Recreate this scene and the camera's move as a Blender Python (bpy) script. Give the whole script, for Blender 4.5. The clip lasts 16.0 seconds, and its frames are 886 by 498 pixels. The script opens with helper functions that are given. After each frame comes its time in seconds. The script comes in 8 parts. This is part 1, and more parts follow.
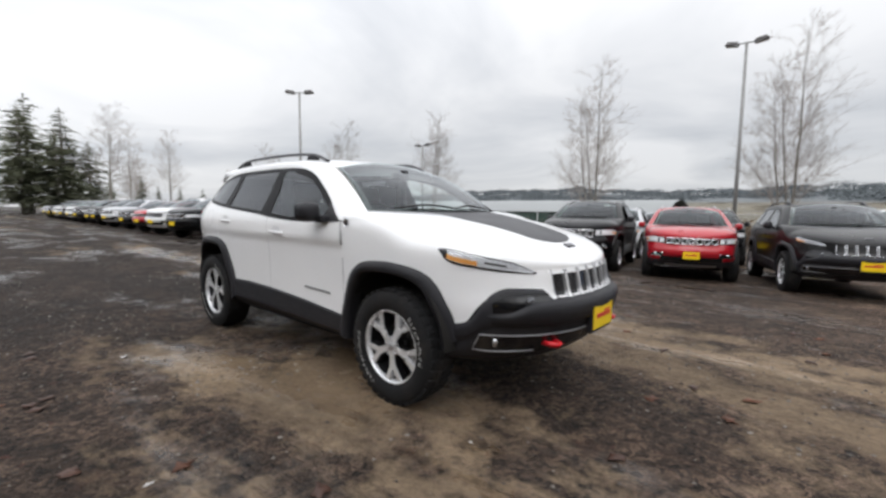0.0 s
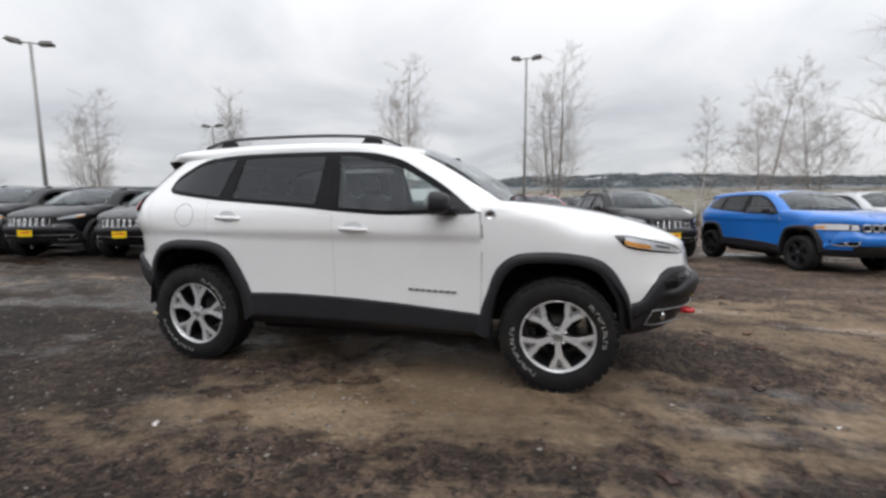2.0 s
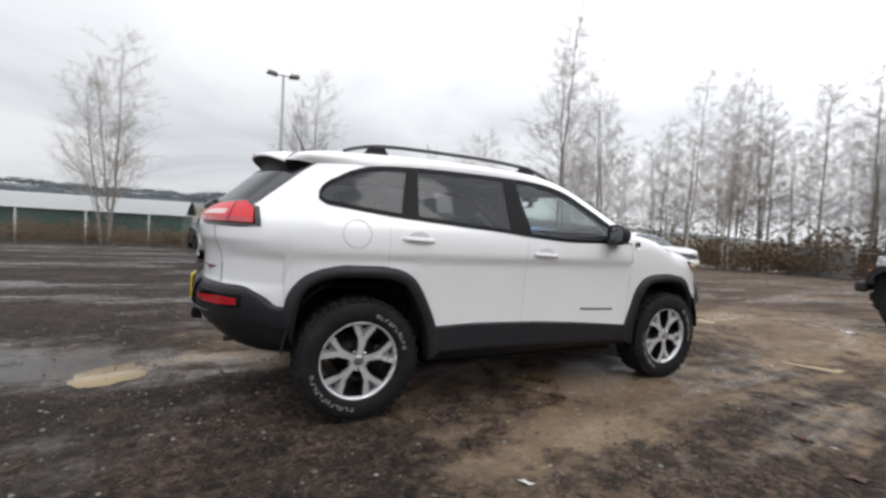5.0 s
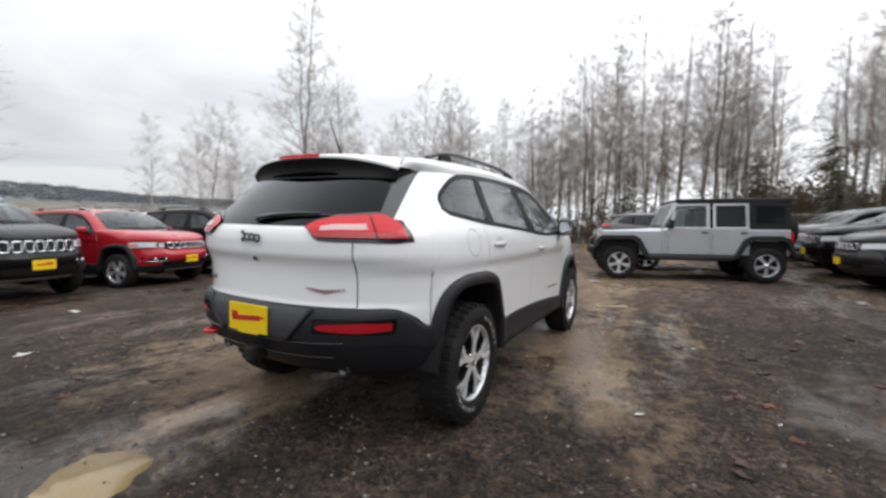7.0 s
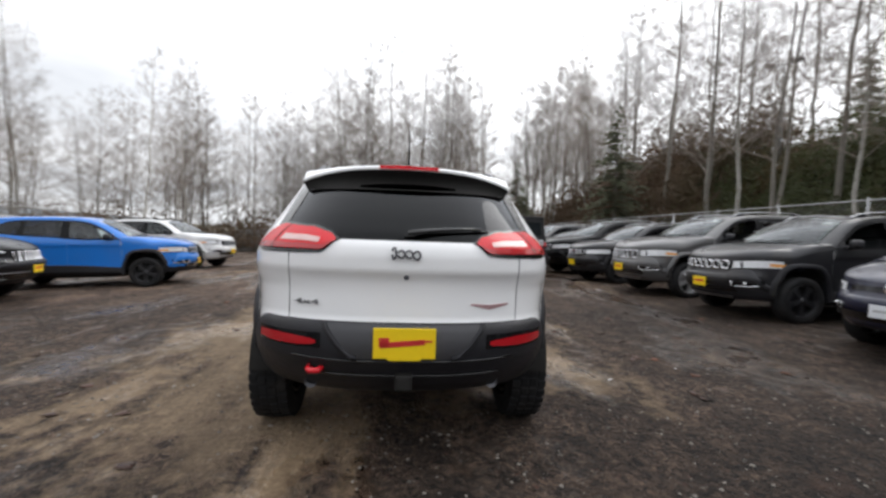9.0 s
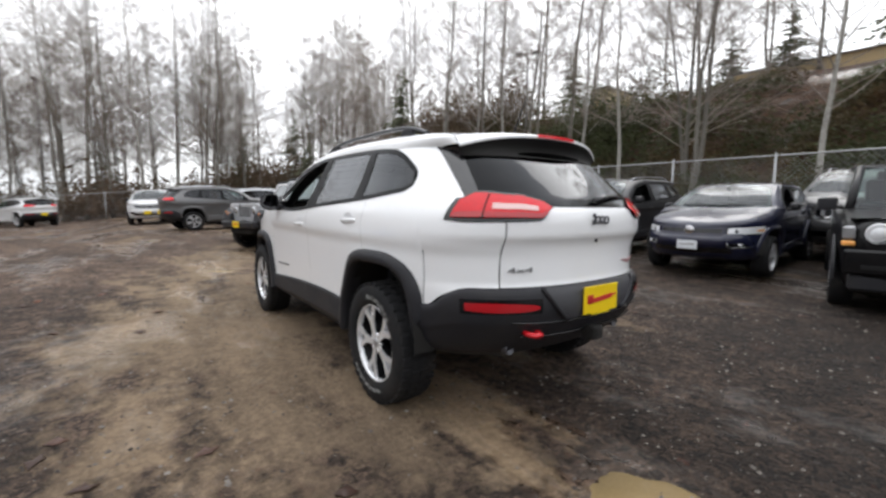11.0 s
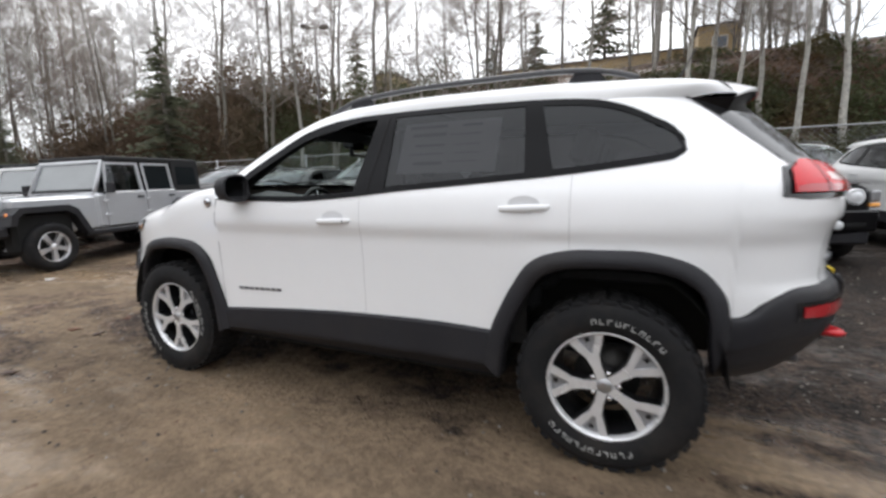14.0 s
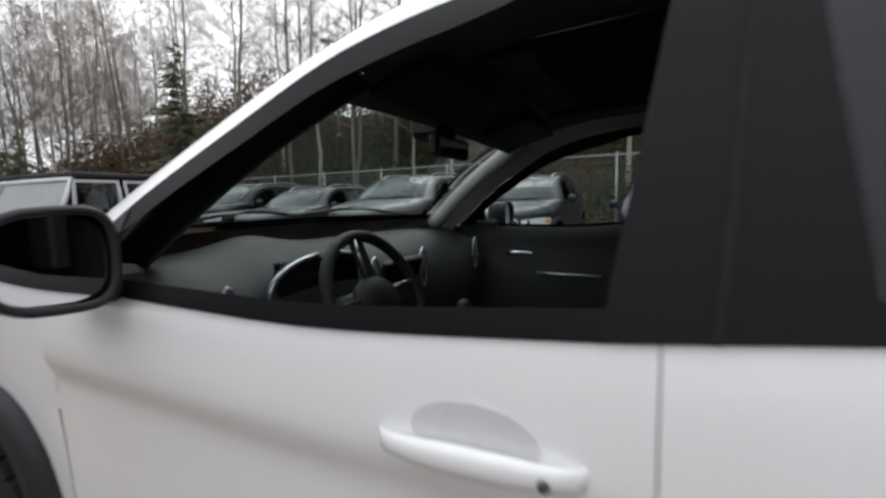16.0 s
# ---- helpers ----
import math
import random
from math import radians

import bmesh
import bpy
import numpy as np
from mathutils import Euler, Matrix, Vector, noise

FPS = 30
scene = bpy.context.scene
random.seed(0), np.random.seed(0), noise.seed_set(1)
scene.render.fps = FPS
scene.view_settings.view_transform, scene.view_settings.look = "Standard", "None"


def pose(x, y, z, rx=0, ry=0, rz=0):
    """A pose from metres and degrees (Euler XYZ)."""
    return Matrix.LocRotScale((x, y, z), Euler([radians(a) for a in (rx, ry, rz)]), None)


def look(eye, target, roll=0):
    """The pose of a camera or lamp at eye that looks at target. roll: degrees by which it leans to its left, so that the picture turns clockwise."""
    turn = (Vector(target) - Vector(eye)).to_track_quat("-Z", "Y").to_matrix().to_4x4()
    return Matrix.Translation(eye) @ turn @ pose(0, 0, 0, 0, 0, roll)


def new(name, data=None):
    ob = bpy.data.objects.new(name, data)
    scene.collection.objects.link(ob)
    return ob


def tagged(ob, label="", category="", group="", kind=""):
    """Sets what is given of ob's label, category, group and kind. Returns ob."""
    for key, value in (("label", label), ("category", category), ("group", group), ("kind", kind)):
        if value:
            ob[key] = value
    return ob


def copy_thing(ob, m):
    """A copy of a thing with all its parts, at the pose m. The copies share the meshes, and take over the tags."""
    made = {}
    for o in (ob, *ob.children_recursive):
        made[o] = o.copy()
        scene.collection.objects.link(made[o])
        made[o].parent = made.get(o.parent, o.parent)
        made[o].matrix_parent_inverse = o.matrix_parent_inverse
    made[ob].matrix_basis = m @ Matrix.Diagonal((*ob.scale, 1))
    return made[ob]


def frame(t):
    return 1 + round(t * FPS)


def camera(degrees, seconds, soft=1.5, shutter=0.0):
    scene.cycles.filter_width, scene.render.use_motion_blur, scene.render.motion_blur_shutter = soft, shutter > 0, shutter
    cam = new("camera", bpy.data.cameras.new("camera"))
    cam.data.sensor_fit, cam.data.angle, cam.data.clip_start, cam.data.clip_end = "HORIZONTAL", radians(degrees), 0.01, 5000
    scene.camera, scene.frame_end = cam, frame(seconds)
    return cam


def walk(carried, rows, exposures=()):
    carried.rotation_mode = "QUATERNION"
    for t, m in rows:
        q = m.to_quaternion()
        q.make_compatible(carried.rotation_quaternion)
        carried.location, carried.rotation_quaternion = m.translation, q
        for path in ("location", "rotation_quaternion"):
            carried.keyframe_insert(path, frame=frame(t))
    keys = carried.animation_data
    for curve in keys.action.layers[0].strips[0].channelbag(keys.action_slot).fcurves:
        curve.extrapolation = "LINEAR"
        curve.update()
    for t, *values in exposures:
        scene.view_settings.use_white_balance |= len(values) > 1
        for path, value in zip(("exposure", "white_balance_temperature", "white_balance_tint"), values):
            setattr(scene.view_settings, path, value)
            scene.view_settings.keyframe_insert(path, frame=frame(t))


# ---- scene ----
cam = camera(91.9, 16.0, soft=2.7, shutter=0.4)
PATH = [
    (0, (3.351, -2.717, 1.249), (2.051, -1.209, 1.061), 0.6),
    (0.5, (2.902, -3.08, 1.271), (1.767, -1.441, 1.111), 0.7),
    (1, (2.402, -3.348, 1.259), (1.506, -1.573, 1.041), -1.5),
    (1.5, (1.816, -3.516, 1.259), (1.19, -1.631, 1.018), 0.5),
    (2, (1.24, -3.662, 1.249), (0.798, -1.726, 1.014), -0.2),
    (2.5, (0.651, -3.795, 1.261), (0.472, -1.816, 1.037), -1.0),
    (3, (0.107, -3.873, 1.27), (0.151, -1.88, 1.116), -0.5),
    (5.5, (-2.559, -3.155, 1.177), (-1.431, -1.509, 1.048), 3.1),
    (6, (-3.032, -2.836, 1.217), (-1.628, -1.427, 1.009), 3.0),
    (6.5, (-3.418, -2.433, 1.247), (-1.815, -1.244, 1.116), 2.2),
    (7, (-3.805, -2.013, 1.259), (-2.056, -1.052, 1.128), 1.3),
    (7.5, (-4.056, -1.515, 1.251), (-2.184, -0.819, 1.147), -0.0),
    (8, (-4.269, -1.023, 1.251), (-2.32, -0.59, 1.126), 0.5),
    (8.5, (-4.337, -0.511, 1.255), (-2.342, -0.373, 1.196), 1.0),
    (9, (-4.391, 0.029, 1.245), (-2.401, -0.163, 1.186), 2.0),
    (9.5, (-4.284, 0.551, 1.235), (-2.354, 0.036, 1.135), 2.9),
    (9.7, (-4.241, 0.759, 1.236), (-2.344, 0.133, 1.145), 2.8),
    (11.8, (-3.15, 2.73, 1.228), (-1.852, 1.213, 1.106), -1.4),
    (12, (-3.005, 2.844, 1.199), (-1.811, 1.24, 1.157), -2.1),
    (12.5, (-2.606, 3.012, 1.199), (-1.576, 1.3, 1.104), -2.0),
    (13, (-2.187, 3.104, 1.206), (-1.25, 1.339, 1.116), -2.2),
    (13.5, (-1.81, 3.02, 1.2), (-0.989, 1.205, 1.027), -1.1),
    (14, (-1.455, 2.72, 1.207), (-0.636, 0.919, 0.918), -1.1),
    (14.5, (-1.103, 2.373, 1.234), (-0.361, 0.534, 0.974), -2.3),
    (15, (-0.756, 1.931, 1.258), (0.118, 0.149, 1.011), -1.5),
    (15.5, (-0.419, 1.589, 1.263), (0.478, -0.186, 1.068), -1.9),
    (16, (-0.174, 1.302, 1.284), (0.712, -0.475, 1.077), -1.3),
]
walk(cam, [(t, look(eye, target, roll)) for t, eye, target, roll in PATH],
     [(0, 0.02), (2.5, -0.02), (5, 0.08), (7, 0.08), (9.7, 0.06), (11.8, 0.32), (14.2, 0.28), (15, 0.16), (15.5, 0.10), (16, -0.02)])
# ---- plan of the small ground features ----
PUDDLES = [(-2.82, 0.40, 0.26, 0.22, 0.4), (3.43, -1.23, 0.36, 0.13, -1.05), (4.73, 0.88, 0.32, 0.14, 0.75)]
SCRAPS = [(-0.79, -1.85, 0.8), (-2.26, 3.25, 1.9), (-1.07, 5.4, 2.0), (-0.55, -2.62, 0.5), (5.2, -4.6, 1.8), (1.2, -2.2, 0.5), (2.04, -0.95, 0.4), (2.86, -1.02, 0.5), (6.1, -0.4, 2.2)]
LAMPS = [(0.15, 24.5, 10.6, 0), (-23.3, 13.3, 9.3, 40), (-25, 27.1, 8.0, 0), (18.7, -21.6, 6.4, 30), (49.3, 8.2, 12.4, 0)]
# ---- world and light ----
SUN_DIR = Vector((0.18, -0.56, 0.60)).normalized()   # where the veiled sun stands behind the overcast
world = bpy.data.worlds.new("overcast_sky")
scene.world = world
world.use_nodes = True
wn, wl = world.node_tree.nodes, world.node_tree.links
wn.clear()
w_out = wn.new("ShaderNodeOutputWorld")
w_bg = wn.new("ShaderNodeBackground")
w_sky = wn.new("ShaderNodeTexSky")
w_sky.sky_type = "NISHITA"
w_sky.sun_disc = False
w_sky.sun_elevation = math.asin(SUN_DIR.z)
w_sky.sun_rotation = math.atan2(SUN_DIR.x, SUN_DIR.y)
w_co = wn.new("ShaderNodeTexCoord")
# cloud deck: the direction is laid on a flat layer so that the clouds draw together towards the horizon
w_sep = wn.new("ShaderNodeSeparateXYZ")
wl.new(w_co.outputs["Generated"], w_sep.inputs[0])
w_up = wn.new("ShaderNodeMath"); w_up.operation = "MAXIMUM"; w_up.inputs[1].default_value = 0.0
wl.new(w_sep.outputs["Z"], w_up.inputs[0])
w_add = wn.new("ShaderNodeMath"); w_add.operation = "ADD"; w_add.inputs[1].default_value = 0.16
wl.new(w_up.outputs[0], w_add.inputs[0])
w_div = wn.new("ShaderNodeVectorMath"); w_div.operation = "DIVIDE"
w_cmb = wn.new("ShaderNodeCombineXYZ")
for k in range(3):
    wl.new(w_add.outputs[0], w_cmb.inputs[k])
wl.new(w_co.outputs["Generated"], w_div.inputs[0])
wl.new(w_cmb.outputs[0], w_div.inputs[1])
w_noise = wn.new("ShaderNodeTexNoise")
w_noise.inputs["Scale"].default_value = 0.75
w_noise.inputs["Detail"].default_value = 6
w_noise.inputs["Roughness"].default_value = 0.52
w_noise.inputs["Distortion"].default_value = 0.6
wl.new(w_div.outputs[0], w_noise.inputs["Vector"])
w_ramp = wn.new("ShaderNodeValToRGB")
w_ramp.color_ramp.elements[0].position, w_ramp.color_ramp.elements[0].color = 0.34, (0.69, 0.715, 0.76, 1)
w_ramp.color_ramp.elements[1].position, w_ramp.color_ramp.elements[1].color = 0.62, (0.96, 0.97, 0.995, 1)
wl.new(w_noise.outputs["Fac"], w_ramp.inputs["Fac"])
# brighter towards the veiled sun
w_dot = wn.new("ShaderNodeVectorMath"); w_dot.operation = "DOT_PRODUCT"
w_dot.inputs[1].default_value = SUN_DIR
wl.new(w_co.outputs["Generated"], w_dot.inputs[0])
w_map = wn.new("ShaderNodeMapRange")
w_map.inputs["From Min"].default_value, w_map.inputs["From Max"].default_value = -0.5, 0.95
w_map.inputs["To Min"].default_value, w_map.inputs["To Max"].default_value = 0.82, 1.62
wl.new(w_dot.outputs["Value"], w_map.inputs["Value"])
# an overcast sky grows brighter from the horizon to the zenith
w_zen = wn.new("ShaderNodeMath"); w_zen.operation = "MULTIPLY_ADD"
w_zen.inputs[1].default_value, w_zen.inputs[2].default_value = 0.78, 0.94
wl.new(w_up.outputs[0], w_zen.inputs[0])
w_bright = wn.new("ShaderNodeMath"); w_bright.operation = "MULTIPLY"
wl.new(w_map.outputs["Result"], w_bright.inputs[0])
wl.new(w_zen.outputs[0], w_bright.inputs[1])
w_mul = wn.new("ShaderNodeVectorMath"); w_mul.operation = "SCALE"
wl.new(w_ramp.outputs["Color"], w_mul.inputs[0])
wl.new(w_bright.outputs[0], w_mul.inputs["Scale"])
w_mix = wn.new("ShaderNodeMix"); w_mix.data_type = "RGBA"
w_mix.inputs["Factor"].default_value = 0.94
w_skys = wn.new("ShaderNodeVectorMath"); w_skys.operation = "SCALE"; w_skys.inputs["Scale"].default_value = 0.08
wl.new(w_sky.outputs["Color"], w_skys.inputs[0])
wl.new(w_skys.outputs[0], w_mix.inputs["A"])
wl.new(w_mul.outputs[0], w_mix.inputs["B"])
wl.new(w_mix.outputs["Result"], w_bg.inputs["Color"])
w_bg.inputs["Strength"].default_value = 1.0
wl.new(w_bg.outputs[0], w_out.inputs["Surface"])

sun_data = bpy.data.lights.new("sun", "SUN")
sun_data.energy, sun_data.angle, sun_data.color = 0.6, radians(30), (1.0, 0.97, 0.93)
sun = new("sun", sun_data)
sun.matrix_world = look(SUN_DIR * 50, (0, 0, 0))


# ---- materials ----
def sock(nodes, links, kind, **inputs):
    n = nodes.new(kind)
    for key, value in inputs.items():
        s = n.inputs[key.replace("_", " ")]
        if hasattr(value, "is_linked"):
            links.new(value, s)
        else:
            s.default_value = value
    return n


def material(name, col, rough=0.5, metal=0.0, coat=0.0, var=0.12, scale=4.0, fine=60.0, bump=0.0, bscale=120.0,
             trans=0.0, ior=1.45, rvar=0.1, spec=0.5, per_object=0.0, alpha=1.0, dirt=None, emit=0.0):
    """A procedural surface: base colour with variation at two scales, uneven gloss, fine relief."""
    m = bpy.data.materials.new(name)
    m.use_nodes = True
    ns, ls = m.node_tree.nodes, m.node_tree.links
    b = ns["Principled BSDF"]
    co = ns.new("ShaderNodeTexCoord").outputs["Object"]
    big = sock(ns, ls, "ShaderNodeTexNoise", Vector=co, Scale=scale, Detail=4.0)
    small = sock(ns, ls, "ShaderNodeTexNoise", Vector=co, Scale=fine, Detail=3.0)
    mixv = ns.new("ShaderNodeMath"); mixv.operation = "ADD"
    ls.new(big.outputs["Fac"], mixv.inputs[0]); ls.new(small.outputs["Fac"], mixv.inputs[1])
    val = sock(ns, ls, "ShaderNodeMapRange", Value=mixv.outputs[0])
    val.inputs["From Min"].default_value, val.inputs["From Max"].default_value = 0.6, 1.4
    val.inputs["To Min"].default_value, val.inputs["To Max"].default_value = 1 - var, 1 + var
    last = val.outputs["Result"]
    if per_object:
        info = ns.new("ShaderNodeObjectInfo")
        pr = sock(ns, ls, "ShaderNodeMapRange", Value=info.outputs["Random"])
        pr.inputs["To Min"].default_value, pr.inputs["To Max"].default_value = 1 - per_object, 1 + per_object
        mm = ns.new("ShaderNodeMath"); mm.operation = "MULTIPLY"
        ls.new(last, mm.inputs[0]); ls.new(pr.outputs["Result"], mm.inputs[1])
        last = mm.outputs[0]
    sc = ns.new("ShaderNodeVectorMath"); sc.operation = "SCALE"
    sc.inputs[0].default_value = col
    ls.new(last, sc.inputs["Scale"])
    colour = sc.outputs[0]
    if dirt:
        dcol, dscale, damount = dirt
        dn = sock(ns, ls, "ShaderNodeTexNoise", Vector=co, Scale=dscale, Detail=6.0, Roughness=0.65)
        dr = sock(ns, ls, "ShaderNodeMapRange", Value=dn.outputs["Fac"])
        dr.inputs["From Min"].default_value, dr.inputs["From Max"].default_value = 0.48, 0.72
        dr.inputs["To Max"].default_value = damount
        dm = ns.new("ShaderNodeMix"); dm.data_type = "RGBA"
        ls.new(dr.outputs["Result"], dm.inputs["Factor"])
        ls.new(colour, dm.inputs["A"])
        dm.inputs["B"].default_value = (*dcol, 1)
        colour = dm.outputs["Result"]
    ls.new(colour, b.inputs["Base Color"])
    rr = sock(ns, ls, "ShaderNodeMapRange", Value=big.outputs["Fac"])
    rr.inputs["From Min"].default_value, rr.inputs["From Max"].default_value = 0.3, 0.7
    rr.inputs["To Min"].default_value, rr.inputs["To Max"].default_value = max(0.0, rough - rvar * rough), min(1.0, rough + rvar * rough)
    ls.new(rr.outputs["Result"], b.inputs["Roughness"])
    b.inputs["Metallic"].default_value = metal
    b.inputs["Specular IOR Level"].default_value = spec
    b.inputs["IOR"].default_value = ior
    if coat:
        b.inputs["Coat Weight"].default_value = coat
        b.inputs["Coat Roughness"].default_value = 0.05
    if trans:
        b.inputs["Transmission Weight"].default_value = trans
    if alpha < 1:
        b.inputs["Alpha"].default_value = alpha
    if emit:
        b.inputs["Emission Color"].default_value = (*col, 1)
        b.inputs["Emission Strength"].default_value = emit
    if bump:
        bn = sock(ns, ls, "ShaderNodeTexNoise", Vector=co, Scale=bscale, Detail=4.0)
        bb = sock(ns, ls, "ShaderNodeBump", Height=bn.outputs["Fac"], Strength=bump, Distance=0.01)
        ls.new(bb.outputs["Normal"], b.inputs["Normal"])
    return m


def glass_material(name, tint, rough=0.0, base=0.042):
    """A thin pane: clear through the tint, with real surface gloss on top."""
    m = bpy.data.materials.new(name)
    m.use_nodes = True
    ns, ls = m.node_tree.nodes, m.node_tree.links
    ns.clear()
    out = ns.new("ShaderNodeOutputMaterial")
    tr = ns.new("ShaderNodeBsdfTransparent"); tr.inputs["Color"].default_value = (*tint, 1)
    gl = ns.new("ShaderNodeBsdfGlossy"); gl.inputs["Roughness"].default_value = rough
    gl.inputs["Color"].default_value = (0.95, 0.97, 1, 1)
    lw = ns.new("ShaderNodeLayerWeight"); lw.inputs["Blend"].default_value = 0.5
    pw = ns.new("ShaderNodeMath"); pw.operation = "POWER"; pw.inputs[1].default_value = 4.0
    ls.new(lw.outputs["Facing"], pw.inputs[0])
    fr = ns.new("ShaderNodeMath"); fr.operation = "MULTIPLY_ADD"; fr.inputs[1].default_value, fr.inputs[2].default_value = 0.85, base
    ls.new(pw.outputs[0], fr.inputs[0])
    mx = ns.new("ShaderNodeMixShader")
    ls.new(fr.outputs[0], mx.inputs[0]); ls.new(tr.outputs[0], mx.inputs[1]); ls.new(gl.outputs[0], mx.inputs[2])
    ls.new(mx.outputs[0], out.inputs["Surface"])
    return m


def paint(name, col, rough=0.3, metal=0.0, dirt=0.10, coat=1.0):
    return material(name, col, rough=rough, metal=metal, coat=coat, var=0.03, scale=1.2, fine=300, rvar=0.1, spec=0.12,
                    dirt=((0.16, 0.13, 0.10), 2.2, dirt))


MUD = (0.10, 0.08, 0.06)
M_white = paint("white_paint", (0.89, 0.89, 0.895), dirt=0.02)
M_trim = material("satin_black_trim", (0.007, 0.007, 0.008), rough=0.42, var=0.12, spec=0.12)
M_plastic = material("black_textured_plastic", (0.018, 0.018, 0.0215), rough=0.48, var=0.12, spec=0.38, bump=0.2, bscale=700, dirt=(MUD, 3.0, 0.09))
M_pillar = material("satin_pillar_cover", (0.007, 0.007, 0.008), rough=0.42, var=0.10, spec=0.13)
M_gloss_black = material("gloss_black", (0.006, 0.006, 0.007), rough=0.12, var=0.1, coat=0.5)
M_decal = material("matt_black_decal", (0.055, 0.055, 0.06), rough=0.5, var=0.08, bump=0.05)
M_rubber = material("tyre_rubber", (0.011, 0.011, 0.012), rough=0.8, var=0.2, spec=0.3, bump=0.2, bscale=300, dirt=(MUD, 5.0, 0.16))
M_alloy = material("machined_alloy", (0.80, 0.805, 0.82), rough=0.27, metal=0.5, var=0.08, dirt=(MUD, 9.0, 0.04))
# silver spoke cups, with the shade of the hollow put into the grey
M_cup = material("shaded_spoke_cup", (0.30, 0.30, 0.31), rough=0.4, metal=0.5, var=0.15)
M_alloy_dark = material("black_alloy_pockets", (0.016, 0.016, 0.018), rough=0.35, metal=0.4, var=0.15)
M_silver_wheel = material("silver_painted_wheel", (0.66, 0.66, 0.68), rough=0.35, metal=0.5, var=0.08, dirt=(MUD, 6.0, 0.3))
M_dark_wheel = material("dark_painted_wheel", (0.03, 0.03, 0.033), rough=0.4, metal=0.3, var=0.1)
M_disc = material("dull_brake_iron", (0.06, 0.058, 0.056), rough=0.5, metal=0.8, var=0.25)
M_chrome = material("chrome", (0.85, 0.85, 0.87), rough=0.08, metal=1.0, var=0.03)
M_satin = material("satin_silver", (0.52, 0.53, 0.55), rough=0.3, metal=0.9, var=0.05)
M_privacy = glass_material("privacy_glass", (0.17, 0.17, 0.18), base=0.034)
M_backlight = glass_material("rear_window_glass", (0.03, 0.03, 0.035), base=0.009)
M_clear = glass_material("clear_glass", (0.72, 0.80, 0.78))
M_tinted = glass_material("tinted_windscreen", (0.30, 0.40, 0.37), base=0.04)
# opaque pane, the sky's reflection painted in as a pale base colour
M_pale_glass = material("sky_lit_windscreen", (0.20, 0.215, 0.22), rough=0.1, var=0.15, scale=2.0, spec=0.9, coat=0.6)
M_lens = glass_material("lamp_lens", (0.93, 0.94, 0.95))
M_far_glass = material("vehicle_glass", (0.012, 0.015, 0.017), rough=0.05, var=0.1, spec=0.28)
M_red_lens = material("red_lamp_lens", (0.58, 0.008, 0.016), rough=0.2, var=0.1, spec=0.35, coat=0.25)
M_red_dark = material("dark_red_lens", (0.42, 0.008, 0.014), rough=0.14, var=0.08, coat=1.0)
M_clear_red = material("clear_lamp_insert", (0.60, 0.38, 0.36), rough=0.2, var=0.12, coat=1.0)
M_amber = material("amber_lens", (0.85, 0.25, 0.03), rough=0.2, var=0.1, coat=1.0)
M_reflector = material("lamp_reflector", (0.72, 0.73, 0.75), rough=0.18, metal=0.9, var=0.12, fine=30)
M_slot = material("slot_frame_grey", (0.34, 0.34, 0.35), rough=0.35, metal=0.6, var=0.05)
M_slot_lamp = material("lamp_inner_silver", (0.78, 0.79, 0.81), rough=0.3, metal=0.2, var=0.15, fine=25)
M_amber_soft = material("pale_amber_lens", (0.92, 0.42, 0.11), rough=0.2, var=0.12, coat=1.0)
M_red_hook = material("red_tow_hook_paint", (0.62, 0.01, 0.02), rough=0.35, var=0.1, coat=0.4)
M_yellow = material("yellow_plate", (0.86, 0.60, 0.010), rough=0.4, var=0.05)
M_plate_red = material("plate_red_print", (0.55, 0.03, 0.03), rough=0.45, var=0.05)
M_plate_white = material("white_plate", (0.7, 0.72, 0.75), rough=0.4, var=0.06)
M_letter = material("white_tyre_lettering", (0.34, 0.34, 0.33), rough=0.7, var=0.2, dirt=(MUD, 12.0, 0.3))
M_cabin = material("black_cabin_trim", (0.013, 0.013, 0.0145), rough=0.6, var=0.1, bump=0.1, bscale=500)
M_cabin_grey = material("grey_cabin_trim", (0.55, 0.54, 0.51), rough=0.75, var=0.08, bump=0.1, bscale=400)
M_cloth = material("black_seat_cloth", (0.024, 0.024, 0.027), rough=0.9, var=0.2, bump=0.3, bscale=900)
M_paper = material("window_sticker_paper", (0.74, 0.74, 0.72), rough=0.7, var=0.05)
M_ink = material("grey_print", (0.38, 0.38, 0.39), rough=0.7, var=0.1)
M_badge = material("dark_grey_badge", (0.10, 0.10, 0.11), rough=0.3, metal=0.6, var=0.1)
M_badge_grey = material("mid_grey_badge", (0.24, 0.24, 0.25), rough=0.3, metal=0.5, var=0.1)
M_under = material("underbody_black", (0.012, 0.011, 0.010), rough=0.85, var=0.25)
M_screen = material("dark_instrument_glass", (0.01, 0.01, 0.012), rough=0.1, var=0.1)
M_mirror = material("mirror_glass", (0.9, 0.9, 0.92), rough=0.02, metal=1.0, var=0.01)
M_side_glass = glass_material("vehicle_side_glass", (0.42, 0.50, 0.48), base=0.05)
M_screen_glass = glass_material("vehicle_windscreen", (0.34, 0.44, 0.41), base=0.045)
M_bright_wheel = material("bright_alloy_wheel", (0.80, 0.80, 0.82), rough=0.25, metal=0.7, var=0.06, dirt=(MUD, 6.0, 0.15))
M_soft_top = material("black_vehicle_top", (0.014, 0.014, 0.015), rough=0.7, var=0.15, bump=0.2, bscale=300)


